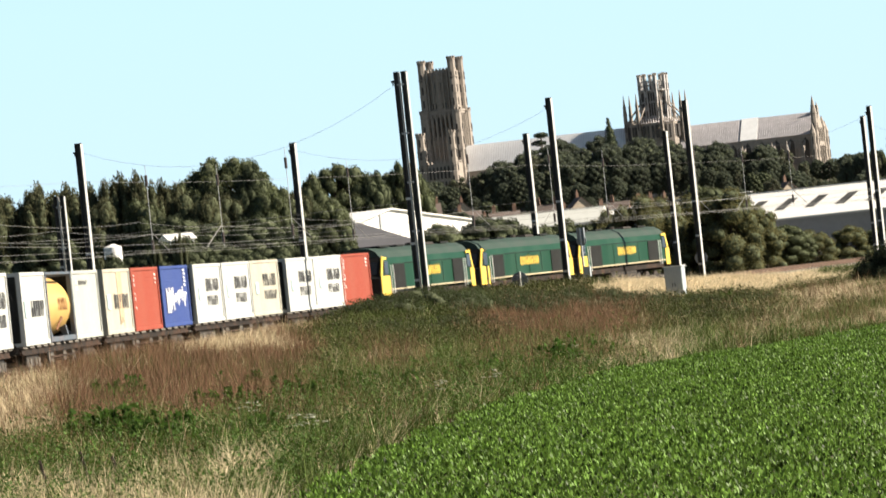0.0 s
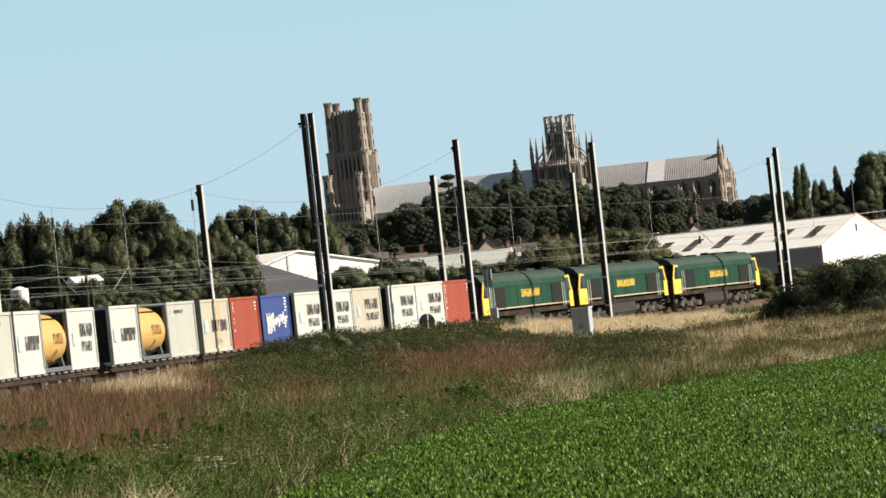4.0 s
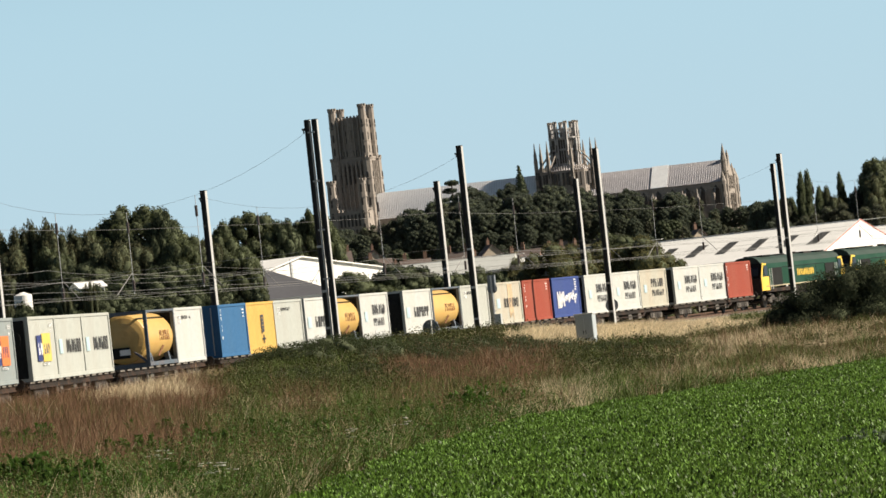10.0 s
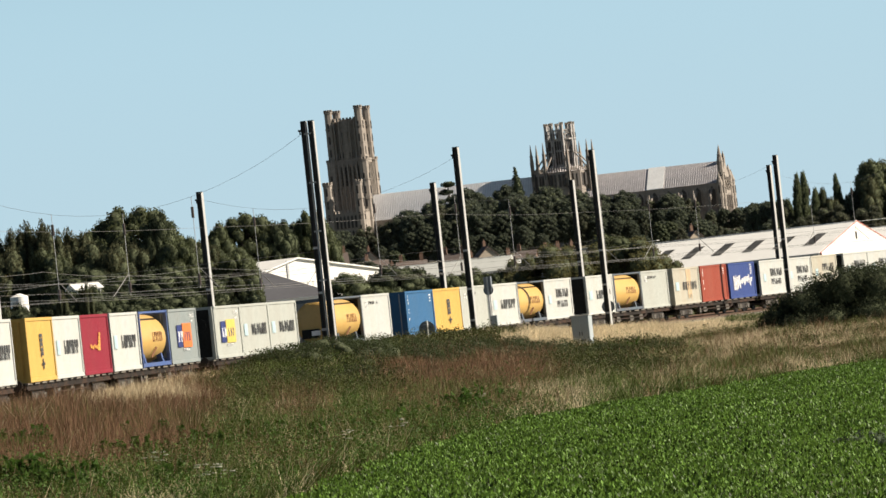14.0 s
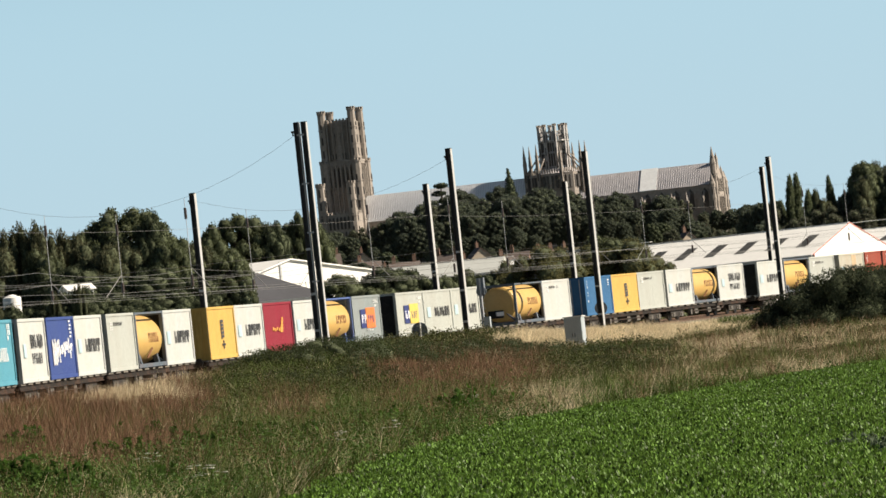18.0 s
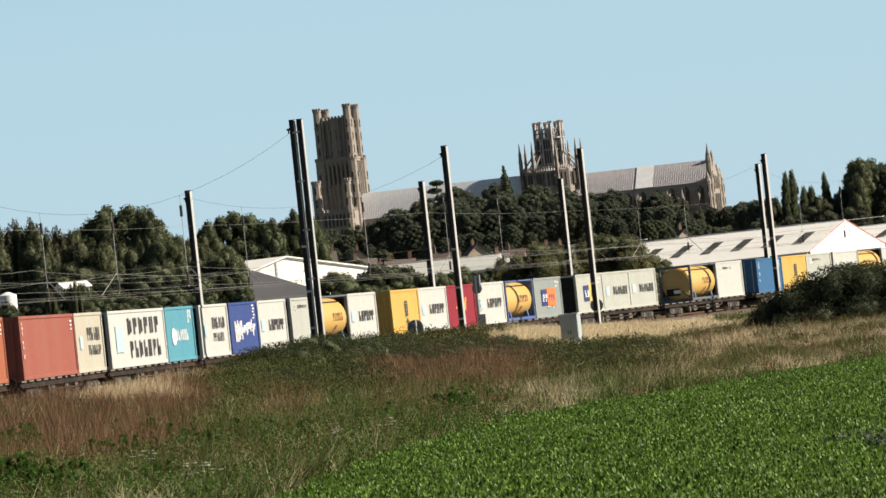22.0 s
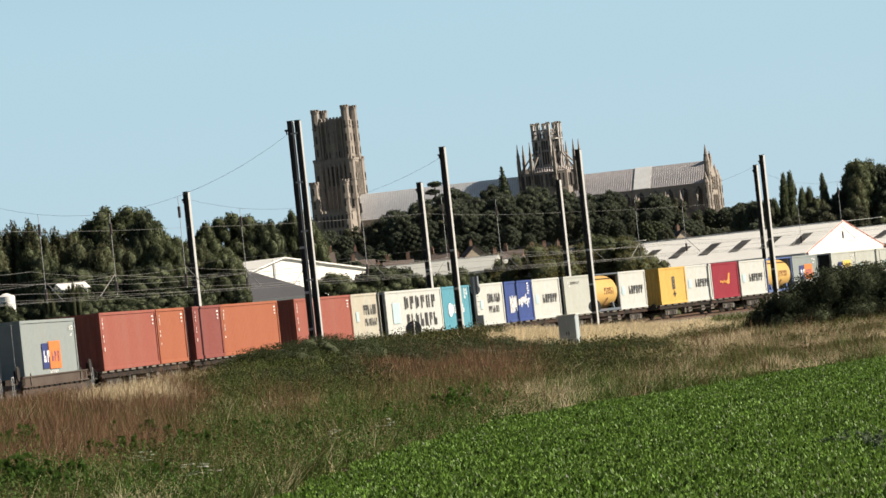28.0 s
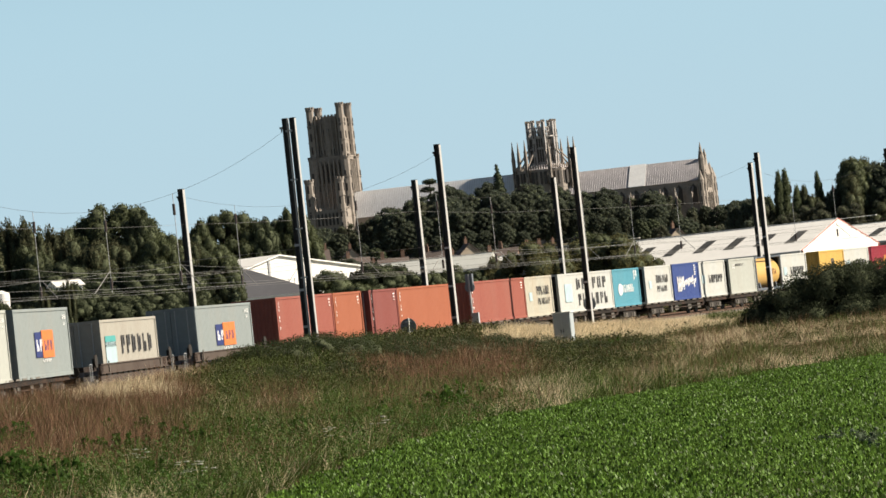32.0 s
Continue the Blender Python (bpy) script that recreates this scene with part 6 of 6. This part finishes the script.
def hill_top(x):
    """Height that the parkland trees reach along the hill, seen from the field."""
    return float(np.interp(x, [-140, -75, -60, -49, -44, -38, -33, -25, -15, -9, -2.5, 4, 8, 18, 28, 38, 41, 48, 57, 62, 67, 76, 79, 86, 94, 98, 107, 111, 117, 124, 128, 140, 170],
                           [33, 34, 36, 40, 42, 39, 37.5, 37, 38, 41.5, 42.8, 44.3, 45.5, 47, 46.8, 46.5, 43.8, 43, 43, 40.5, 40.4, 37.5, 35, 36.6, 34.6, 31.8, 29.6, 30.3, 32, 31, 29, 27, 27]))


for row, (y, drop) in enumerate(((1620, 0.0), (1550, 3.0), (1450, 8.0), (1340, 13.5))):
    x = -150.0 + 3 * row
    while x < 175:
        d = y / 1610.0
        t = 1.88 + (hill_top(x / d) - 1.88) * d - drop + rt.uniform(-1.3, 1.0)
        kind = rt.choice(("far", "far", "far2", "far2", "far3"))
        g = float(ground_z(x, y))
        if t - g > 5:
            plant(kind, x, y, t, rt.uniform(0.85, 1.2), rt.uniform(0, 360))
        x += max(5.5, 0.50 * (t - g)) * rt.uniform(0.8, 1.15)
plant("conifer", 32.6, 1600, 50.4, 0.95)
plant("conifer", 33.6, 1604, 47.0, 1.1)
plant("cedar", 8.7, 1660, 51.4, 0.55)
# garden trees among the houses
for k in range(50):
    x, y = (rt.uniform(-60, 85), rt.uniform(960, 1260)) if k < 30 else (rt.uniform(18, 80), rt.uniform(950, 1150))
    g = float(ground_z(x, y))
    plant(rt.choice(("far2", "far", "far3", "dark")), x, y, g + rt.uniform(3.5, 8.0), rt.uniform(0.9, 1.4), rt.uniform(0, 360))


for k in range(22):
    x, y = -36 + 3.4 * k + rt.uniform(-1, 1), rt.uniform(985, 1060)
    plant(rt.choice(("far2", "far", "far3")), x, y, float(ground_z(x, y)) + rt.uniform(3.0, 6.2), rt.uniform(1.0, 1.5), rt.uniform(0, 360))


# ---- the dark thorn bush beside the line ----
def bush(name, label, x, y, lob, count, size, leaf, seed):
    g = float(ground_z(x, y))
    o = thing(name, label, "bush", m=pose(x, y, g))
    rng = np.random.default_rng(seed)
    bm = bmesh.new()
    for bx, by, bz, rx, rz in lob:
        for k in range(3):
            tube(bm, (bx * 0.7 + 0.2 * k, by * 0.7, -0.2), (bx + 0.4 * (k - 1) * rx, by, bz), 0.05, 0.015, n=5)
    tagged(part("stem", bm, M_BARK, o), kind="stuff")
    part("foliage", crown_mesh("foliage", rng, lob, count, size), M_LEAF[leaf], o)
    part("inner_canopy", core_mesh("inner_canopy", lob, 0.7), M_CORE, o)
    return o


bush("thorn_bush", "large dense dark green thorn bush beside the railway", 21.5, 250.0,
     [(-3.4, 0, 0.3, 0.8, 0.7), (-2.9, 0, 0.8, 1.0, 1.0), (-2.2, 0.4, 1.2, 1.1, 1.1), (-1.2, -0.3, 1.5, 1.2, 1.2), (-0.2, 0.2, 1.9, 1.3, 1.3), (0.9, -0.2, 2.2, 1.3, 1.25), (1.9, 0.3, 2.3, 1.3, 1.2),
      (2.9, 0, 2.0, 1.4, 1.3), (4.2, 0.4, 1.9, 1.5, 1.4), (5.6, 0, 2.0, 1.5, 1.4), (-1.8, -0.8, 0.4, 1.4, 0.8), (0.0, -0.8, 0.6, 1.4, 0.9), (2.5, -0.8, 0.7, 1.6, 1.0), (4.6, -0.8, 0.7, 1.6, 1.0), (7.0, 0, 1.7, 1.5, 1.3)], 60000, 0.052, "dark", 31)
bush("hawthorn_bush", "tall olive-green hawthorn bush behind the thorn bush", 25.6, 255.0,
     [(-2.6, 0, 1.6, 1.0, 1.1), (-1.7, 0.3, 2.2, 1.1, 1.1), (-0.6, 0, 2.3, 1.2, 1.15), (0.6, 0.2, 2.2, 1.2, 1.2), (1.8, 0, 2.4, 1.2, 1.15), (3.0, 0.2, 2.3, 1.2, 1.2), (4.2, 0, 2.2, 1.2, 1.2), (0.0, -0.3, 1.0, 1.6, 1.1), (2.6, -0.3, 1.0, 1.6, 1.1)],
     36000, 0.055, "thorn", 33)


# ---- the verge and the field ----
def field_edge(y):
    """x of the edge of the crop at each y."""
    return np.interp(y, [20, 60, 75, 89, 102, 116, 124, 129, 139, 144, 160, 200], [-4.2, -3.2, -2.4, -1.4, -0.1, 2.0, 4.0, 7.0, 10.5, 13.9, 30.0, 60.0])


def blades(rng, x, y, z, high, wide, lean=0.35, per=5):
    """Tufts of narrow blades that share a lean, each blade one triangle."""
    n = len(x) * per
    r = 0.05 + 0.0004 * np.repeat(y, per)
    bx = np.repeat(x, per) + rng.normal(0, 1, n) * r
    by = np.repeat(y, per) + rng.normal(0, 1, n) * r
    bz = np.repeat(z, per)
    h = np.repeat(high, per) * rng.uniform(0.45, 1.2, n)
    a = rng.uniform(0, 2 * np.pi, n)
    w = wide * rng.uniform(0.6, 1.4, n)
    tx, ty = np.repeat(rng.normal(0.05, lean, len(x)), per), np.repeat(rng.normal(0, lean, len(x)), per)
    lx, ly = (tx + rng.normal(0, lean * 0.6, n)) * h, (ty + rng.normal(0, lean * 0.6, n)) * h
    dx, dy = np.cos(a) * w, np.sin(a) * w
    v = np.stack([np.stack([bx - dx, by - dy, bz - 0.05], 1), np.stack([bx + dx, by + dy, bz - 0.05], 1),
                  np.stack([bx + lx, by + ly, bz + h], 1)], 1).reshape(-1, 3)
    return v, np.arange(n * 3).reshape(n, 3)


def leafy(rng, x, y, z, high, size, per=6):
    """Low plants of broad pointed leaves held at several heights."""
    n = len(x) * per
    t = rng.uniform(0.15, 1.0, n)
    c = np.stack([np.repeat(x, per) + rng.normal(0, 0.10, n), np.repeat(y, per) + rng.normal(0, 0.10, n), np.repeat(z, per) + np.repeat(high, per) * t], 1)
    nn = np.stack([rng.normal(0, 0.7, n), rng.normal(0, 0.7, n), rng.uniform(0.1, 1.0, n)], 1)
    return leaves(rng, c, nn, np.repeat(size, per)[:, None], 1.0, 0.2)


rv = np.random.default_rng(77)


_lattice = np.random.default_rng(12).random((257, 257))


def wobble(x, y, k, seed):
    """Smooth uneven patches between about -1 and 1, in three octaves; k is the coarsest frequency per metre."""
    out, amp = 0.0, 1.0
    for o in range(3):
        u, w = np.asarray(x) * k * 2 ** o * 0.6 + seed * 17.3 + 80, np.asarray(y) * k * 2 ** o * 0.25 + seed * 5.1 + 80
        iu, iw = np.floor(u).astype(int), np.floor(w).astype(int)
        fu, fw = u - iu, w - iw
        fu, fw = fu * fu * (3 - 2 * fu), fw * fw * (3 - 2 * fw)
        L = lambda a, b: _lattice[a % 257, b % 257]
        n = (L(iu, iw) * (1 - fu) + L(iu + 1, iw) * fu) * (1 - fw) + (L(iu, iw + 1) * (1 - fu) + L(iu + 1, iw + 1) * fu) * fw
        out = out + amp * (n * 2 - 1)
        amp *= 0.6
    return out / 1.2


def verge_points(n):
    """Random places on the verge, denser towards the camera."""
    y = 52 + (rv.random(n) ** 0.9) * 285
    x = (rv.random(n) * 2 - 1) * (0.135 * y + 2) + 0.006 * y
    off = line_offset(x, y)
    keep = (off > 3.3) & (off < 60) & (x < field_edge(y) - 0.1)
    return x[keep], y[keep], off[keep]


# kinds of growth by place; b is the bearing seen from the field, v how far below the horizon
x, y, off = verge_points(400000)
z = ground_z(x, y)
b = x / y * 100
v = 8000 * (1.88 - z - 0.25) / y
p = wobble(x, y, 0.35, 1.0) * 0.6 + wobble(x, y, 1.3, 3.0) * 0.4
b, v = b + 0.6 * wobble(x, y, 0.3, 9.0), v * (1 + 0.14 * wobble(x, y, 0.5, 7.0))


def zone(b0, b1, v0, v1, soft=0.4, vs=7.0):
    """A soft patch between two bearings and two depths below the horizon."""
    return step(b0 - soft, b0 + soft, b) * (1 - step(b1 - soft, b1 + soft, b)) * step(v0 - vs, v0 + vs, v) * (1 - step(v1 - vs, v1 + vs, v))


front = zone(-40, -5, 176, 600) + zone(-5, -1.0, 150, 600) + zone(-1.0, 1.6, 150, 600) + zone(1.6, 4.0, 178, 600)
edge = (field_edge(y) - x < 1.4) * 1.0
weight = [
    (1.3 + 1.5 * p) * zone(-40, -4.7, 60, 186) + (1.2 + 1.6 * p) * zone(-1.3, 2.8, 52, 166) + 1.5 * zone(-3.9, -2.4, 105, 150) + 0.55 * zone(4.2, 30, 80, 165) + 0.10 * front + 1.1 * front * step(0.05, 0.5, p) * (v < 260) + 0.5 * zone(-40, -1, 170, 225),
    0.07 + 2.4 * zone(-40, -10.9, 106, 190) + 2.2 * zone(-13, -6.2, 272, 420) * (p > -0.2) + 3.0 * zone(-8.0, -5.6, 58, 90) + 2.2 * zone(1.8, 3.2, 140, 180) + 0.3 * zone(-3.9, -3.0, 112, 150) + 1.6 * zone(-1.9, -1.0, 180, 216)
    + 7.0 * zone(1.7, 6.2, 28, 76) + 1.5 * zone(4.6, 30, 70, 175) * step(-0.1, 0.2, p) + 0.15 * zone(2.8, 5.2, 128, 175) + 0.2 * (p > 0.4) + 0.06 * front + 0.45 * zone(-5.5, 4, 120, 600) * (p > -0.1),
    0.25 + 0.55 * front + 1.3 * zone(-5.5, 4, 120, 600) + 1.8 * zone(5.0, 30, 80, 172) * (1 - step(0.0, 0.2, p)) + 1.5 * zone(-5, -1, 15, 125) + 1.2 * zone(2.6, 5.4, 60, 175) + 0.8 * edge,
    (1.0 + 1.3 * p) * (2.3 - 0.7 * zone(-5.5, 6, 100, 600)) * front + 1.2 * edge + 0.25 * zone(-5, 3, 110, 180),
    1.3 * zone(-5.0, -0.9, 8, 122) + 1.6 * zone(-1.2, 1.6, 20, 60) + 2.4 * zone(2.5, 5.0, 60, 132) + 0.9 * zone(5, 30, 70, 130) * (p < -0.1),
]
weight = np.clip(np.stack(weight), 0, None)
strip = zone(1.7, 6.2, 28, 76) + zone(-8.0, -5.8, 60, 86) * 0.8
weight[[0, 2, 3, 4]] *= 1 - 0.93 * np.clip(strip, 0, 1)
u = rv.random(len(x)) * weight.sum(0)
kind = (u[None, :] > np.cumsum(weight, 0)).sum(0)
low = np.where((off < 9) & (y > 235), 0.75, 1.0)
for k, (name, label, category, m, lo, hi, wd, lean) in enumerate((
        ("dead_dock", "rusty brown dead dock and seeding grass", "dead plants", M_DOCK, 0.24, 0.74, 0.0055, 0.30),
        ("straw_grass", "dry straw-coloured long grass", "grass", M_STRAW, 0.20, 0.50, 0.0070, 0.55),
        ("green_grass", "green grass and low weeds of the verge", "grass", M_GREENG, 0.20, 0.56, 0.0095, 0.42),
        ("leafy_weeds", "tangled broad-leaved green weeds of the verge", "weeds", M_WEEDS, 0.15, 0.60, 0.036, 0),
        ("low_scrub", "low olive-green scrub and brambles on the bank", "scrub", M_SCRUB, 0.15, 0.65, 0.036, 0))):
    q = np.minimum(kind, 4) == k
    if k == 3:
        q &= wobble(x, y, 1.1, 6.0) > -0.35
    h = rv.uniform(lo, hi, q.sum()) * np.clip(1 + 0.55 * wobble(x[q], y[q], 1.6, 4.0), 0.3, 2) * low[q] * np.where(rv.random(q.sum()) < 0.06, 1.25, 1.0)
    if k < 3:
        vv, ff = blades(rv, x[q], y[q], z[q], h, wd * np.repeat(0.5 + y[q] / 170, 6), lean, 6)
    else:
        vv, ff = leafy(rv, x[q], y[q], z[q], h, wd * (0.45 + y[q] / 260), 9)
    me = fast_mesh(name, vv, ff)
    me.materials.append(m)
    tagged(new(name, me), label, category, kind="stuff")


# brambles on the bank and along the line
def thicket(name, label, cx, cy, rx, ry, high, count, size, leaf, seed):
    rng = np.random.default_rng(seed)
    lob = []
    r = random.Random(seed)
    n = max(8, int(rx * ry * 1.2))
    for i in range(n):
        a, d = r.uniform(0, 6.28), math.sqrt(r.random())
        bx, by = cx + rx * d * math.cos(a), cy + ry * d * math.sin(a)
        rr = r.uniform(0.55, 1.0) * high
        lob.append((bx, by, float(ground_z(bx, by)) + high * 0.25 * (1 - d * d), rr * 1.1, rr * 0.75 * (1 - 0.4 * d * d)))
    o = thing(name, label, "bush", "bramble thickets")
    part("foliage", crown_mesh("foliage", rng, lob, count, size), M_LEAF[leaf], o)
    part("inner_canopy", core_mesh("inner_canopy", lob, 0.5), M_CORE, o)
    bm = bmesh.new()
    for bx, by, bz, rr, rz in lob:
        tube(bm, (bx, by, bz - 0.6), (bx + r.uniform(-0.6, 0.6), by, bz + rz * 1.15), 0.02, 0.006, n=4)
    tagged(part("stem", bm, M_BARK, o), kind="stuff")
    return o


for k, (cx, cy, rx, ry, hi) in enumerate((
        (-8.2, 203, 1.6, 4, 0.75), (-6.9, 206, 2.0, 5, 0.95), (-5.2, 208, 2.2, 6, 1.1), (-3.4, 212, 2.2, 6, 1.1), (-1.8, 216, 2.2, 6, 1.0), (-0.2, 220, 2.2, 6, 0.9),
        (1.4, 225, 2.2, 6, 0.95), (3.0, 231, 2.2, 5, 1.0), (4.6, 235, 2.2, 5, 1.0), (6.2, 236, 2.0, 4, 0.95), (7.6, 228, 2.2, 5, 0.95), (9.0, 222, 2.0, 5, 0.85),
        (10.2, 216, 1.8, 5, 0.75), (4.8, 220, 2.4, 5, 0.6), (6.6, 214, 2.2, 5, 0.5), (8.6, 206, 2.2, 5, 0.45), (-5.6, 192, 2.4, 6, 0.7), (-3.2, 196, 2.4, 6, 0.7), (-7.4, 188, 2.0, 6, 0.55), (-1.0, 202, 2.2, 6, 0.55), (7.0, 200, 2.2, 6, 0.7), (8.4, 192, 1.8, 6, 0.65), (7.6, 182, 1.6, 6, 0.6), (6.4, 190, 1.8, 6, 0.6))):
    thicket("bramble_thicket", "low dense dark green bramble thicket on the bank", cx, cy, rx, ry, hi, 15000, 0.036, "bramble", 50 + k)


# tall leafy weeds near the crop
def weeds(name, label, cx, cy, n, high, leaf, seed, spread=0.6, size=0.06, per=22):
    rng = np.random.default_rng(seed)
    o = thing(name, label, "weeds", "weed clumps", m=pose(cx, cy, float(ground_z(cx, cy))))
    st = bmesh.new()
    cs, ns = [], []
    for i in range(n):
        x0, y0 = rng.normal(0, spread), rng.normal(0, spread)
        h = high * rng.uniform(0.5, 1.1)
        tube(st, (x0, y0, -0.1), (x0 + rng.normal(0, 0.06), y0, h), 0.012, 0.005, n=4)
        for q in range(per):
            t = rng.uniform(0.15, 1.0)
            a = rng.uniform(0, 6.28)
            cs.append((x0 + math.cos(a) * 0.10 * (1.3 - t), y0 + math.sin(a) * 0.10 * (1.3 - t), h * t))
            ns.append((math.cos(a), math.sin(a), 0.6))
    tagged(part("stem", st, M_LEAF[leaf], o), kind="stuff")
    v, f = leaves(rng, np.array(cs), np.array(ns), size, 1.3, 1.2)
    part("foliage", fast_mesh("foliage", v, f), M_LEAF[leaf], o)


for k, (cx, cy, n, hi, sp) in enumerate(((-7.45, 79, 34, 0.75, 0.2), (-7.3, 77, 20, 0.55, 0.18), (-8.0, 81, 26, 0.65, 0.2), (-6.9, 97, 16, 0.55, 0.35), (-5.6, 98, 26, 0.60, 0.35), (-5.1, 99, 22, 0.5, 0.3),
                                         (-6.2, 104, 14, 0.6, 0.4), (-4.4, 104, 18, 0.5, 0.45), (-3.4, 108, 16, 0.5, 0.5), (-7.4, 110, 12, 0.6, 0.5), (-2.6, 113, 16, 0.5, 0.5), (-5.0, 112, 12, 0.5, 0.5), (-1.6, 118, 14, 0.5, 0.5),
                                         (-6.6, 76, 26, 0.7, 0.35), (-5.4, 78, 20, 0.5, 0.35), (0.6, 128, 20, 0.8, 0.4), (-0.6, 122, 16, 0.6, 0.6), (-9.6, 100, 18, 0.6, 0.4), (9.6, 226, 8, 0.9, 0.3))):
    weeds("nettle_clump", "clump of upright green nettles and docks", cx, cy, n, hi, "weed", 90 + k, sp)
# a patch of taller weeds standing in the crop
for k, (cx, cy, n, hi, sp) in enumerate(((6.75, 76.5, 9, 0.34, 0.20), (7.0, 73.5, 10, 0.34, 0.22), (7.3, 75.5, 9, 0.30, 0.25), (7.2, 70.5, 10, 0.34, 0.22), (7.6, 72.5, 9, 0.30, 0.3), (7.5, 68.5, 10, 0.32, 0.22))):
    weeds("goosefoot_clump", "clump of tall grey-green weeds standing in the crop", cx, cy, n, hi, "goose", 130 + k, sp, 0.04, 14)
# white umbels
for k, (cx, cy) in enumerate(((-4.1, 76), (-3.9, 75.5), (-2.2, 96), (-5.5, 85), (0.9, 132), (-1.1, 104))):
    o = thing("cow_parsley", "white flat-topped wild flowers in the verge", "flowers", "white flowers", m=pose(cx, cy, float(ground_z(cx, cy))))
    bm = bmesh.new()
    fl = bmesh.new()
    for i in range(9):
        x0, y0, h = rv.normal(0, 0.12), rv.normal(0, 0.12), rv.uniform(0.35, 0.6)
        tube(bm, (x0 * 0.4, y0 * 0.4, -0.05), (x0, y0, h), 0.006, 0.004, n=4)
        for j in range(5):
            a = j * 1.26
            tube(fl, (x0 + 0.03 * math.cos(a), y0 + 0.03 * math.sin(a), h), (x0 + 0.03 * math.cos(a), y0 + 0.03 * math.sin(a), h + 0.012), 0.022, n=6)
    part("stalk", bm, M_LEAF["weed"], o)
    tagged(part("umbel", fl, M_FLOWER, o, "white flower heads"), kind="stuff")
# old fence posts
for k, (cx, cy, h) in enumerate(((-6.75, 61.0, 0.62), (-6.45, 63.5, 0.62), (-6.1, 64.2, 0.5))):
    g = float(ground_z(cx, cy))
    o = thing("fence_post", "short leaning weathered wooden fence post", "post", "fence posts", m=pose(cx, cy, g, 0, -12, 0))
    bm = bmesh.new()
    box(bm, 0, 0, h / 2 - 0.1, 0.05, 0.05, h + 0.2, taper=0.8)
    part("stake", bm, M_WOOD, o)

# ---- the crop: rows of broad-leaved beet ----
ROW, PLANT = 0.28, 0.105
ang = radians(9.0)
us, ws = np.arange(-60, 60, ROW), np.arange(30, 190, PLANT)
gu, gw = np.meshgrid(us, ws)
gu, gw = gu.ravel() + rv.normal(0, 0.05, gu.size), gw.ravel() + rv.normal(0, 0.05, gu.size)
x, y = gu * math.cos(ang) + gw * math.sin(ang), -gu * math.sin(ang) + gw * math.cos(ang)
keep = (x > field_edge(y) + 0.15 + 0.3 * wobble(x, y, 1.3, 2)) & (abs(x - 0.01 * y) < 0.13 * y + 3) & (y > 44) & (y < 175)
x, y = x[keep], y[keep]
z = ground_z(x, y)
size = 0.100 * (1 + 0.16 * wobble(x, y, 0.5, 5) + 0.10 * rv.normal(0, 1, len(x)))
V, F, n0 = [], [], 0
for j in range(9):
    a = rv.uniform(0, 2 * np.pi, len(x))
    L = size * rv.uniform(0.55, 1.1, len(x))
    tilt = rv.uniform(0.6, 1.55, len(x))
    dx, dy = np.cos(a), np.sin(a)
    ox, oy = x + rv.normal(0, 0.05, len(x)), y + rv.normal(0, 0.05, len(x))
    hx, hz = np.cos(tilt) * L, np.sin(tilt) * L
    wd = L * rv.uniform(0.14, 0.26, len(x))
    px, py = -dy * wd, dx * wd
    b0 = z + 0.03 + rv.uniform(0, 0.11, len(x))
    dip = L * rv.uniform(-0.10, 0.02, len(x))
    foot = np.stack([ox + dx * hx * 0.15, oy + dy * hx * 0.15, b0 + hz * 0.10], 1)
    m1 = np.stack([ox + dx * hx * 0.6 + px, oy + dy * hx * 0.6 + py, b0 + hz * 0.62], 1)
    m2 = np.stack([ox + dx * hx * 0.6 - px, oy + dy * hx * 0.6 - py, b0 + hz * 0.62 + dip], 1)
    tp = np.stack([ox + dx * hx * 1.10, oy + dy * hx * 1.10, b0 + hz * 1.02 + dip], 1)
    v = np.stack([foot, m1, tp, m2], 1).reshape(-1, 3)
    V.append(v)
    F.append(np.arange(len(v)).reshape(-1, 4) + n0)
    n0 += len(v)
me = fast_mesh("beet_crop", np.concatenate(V), np.concatenate(F))
me.materials.append(M_BEET)
tagged(new("beet_crop", me), "dense field of fresh green beet leaves", "crop", kind="stuff")


# ---- what moves ----
def motions():
    for ob, s, z in ROLLING:
        walk(ob, [(t, on_line(r + s, 0, z)) for t, r in RUN])


motions()
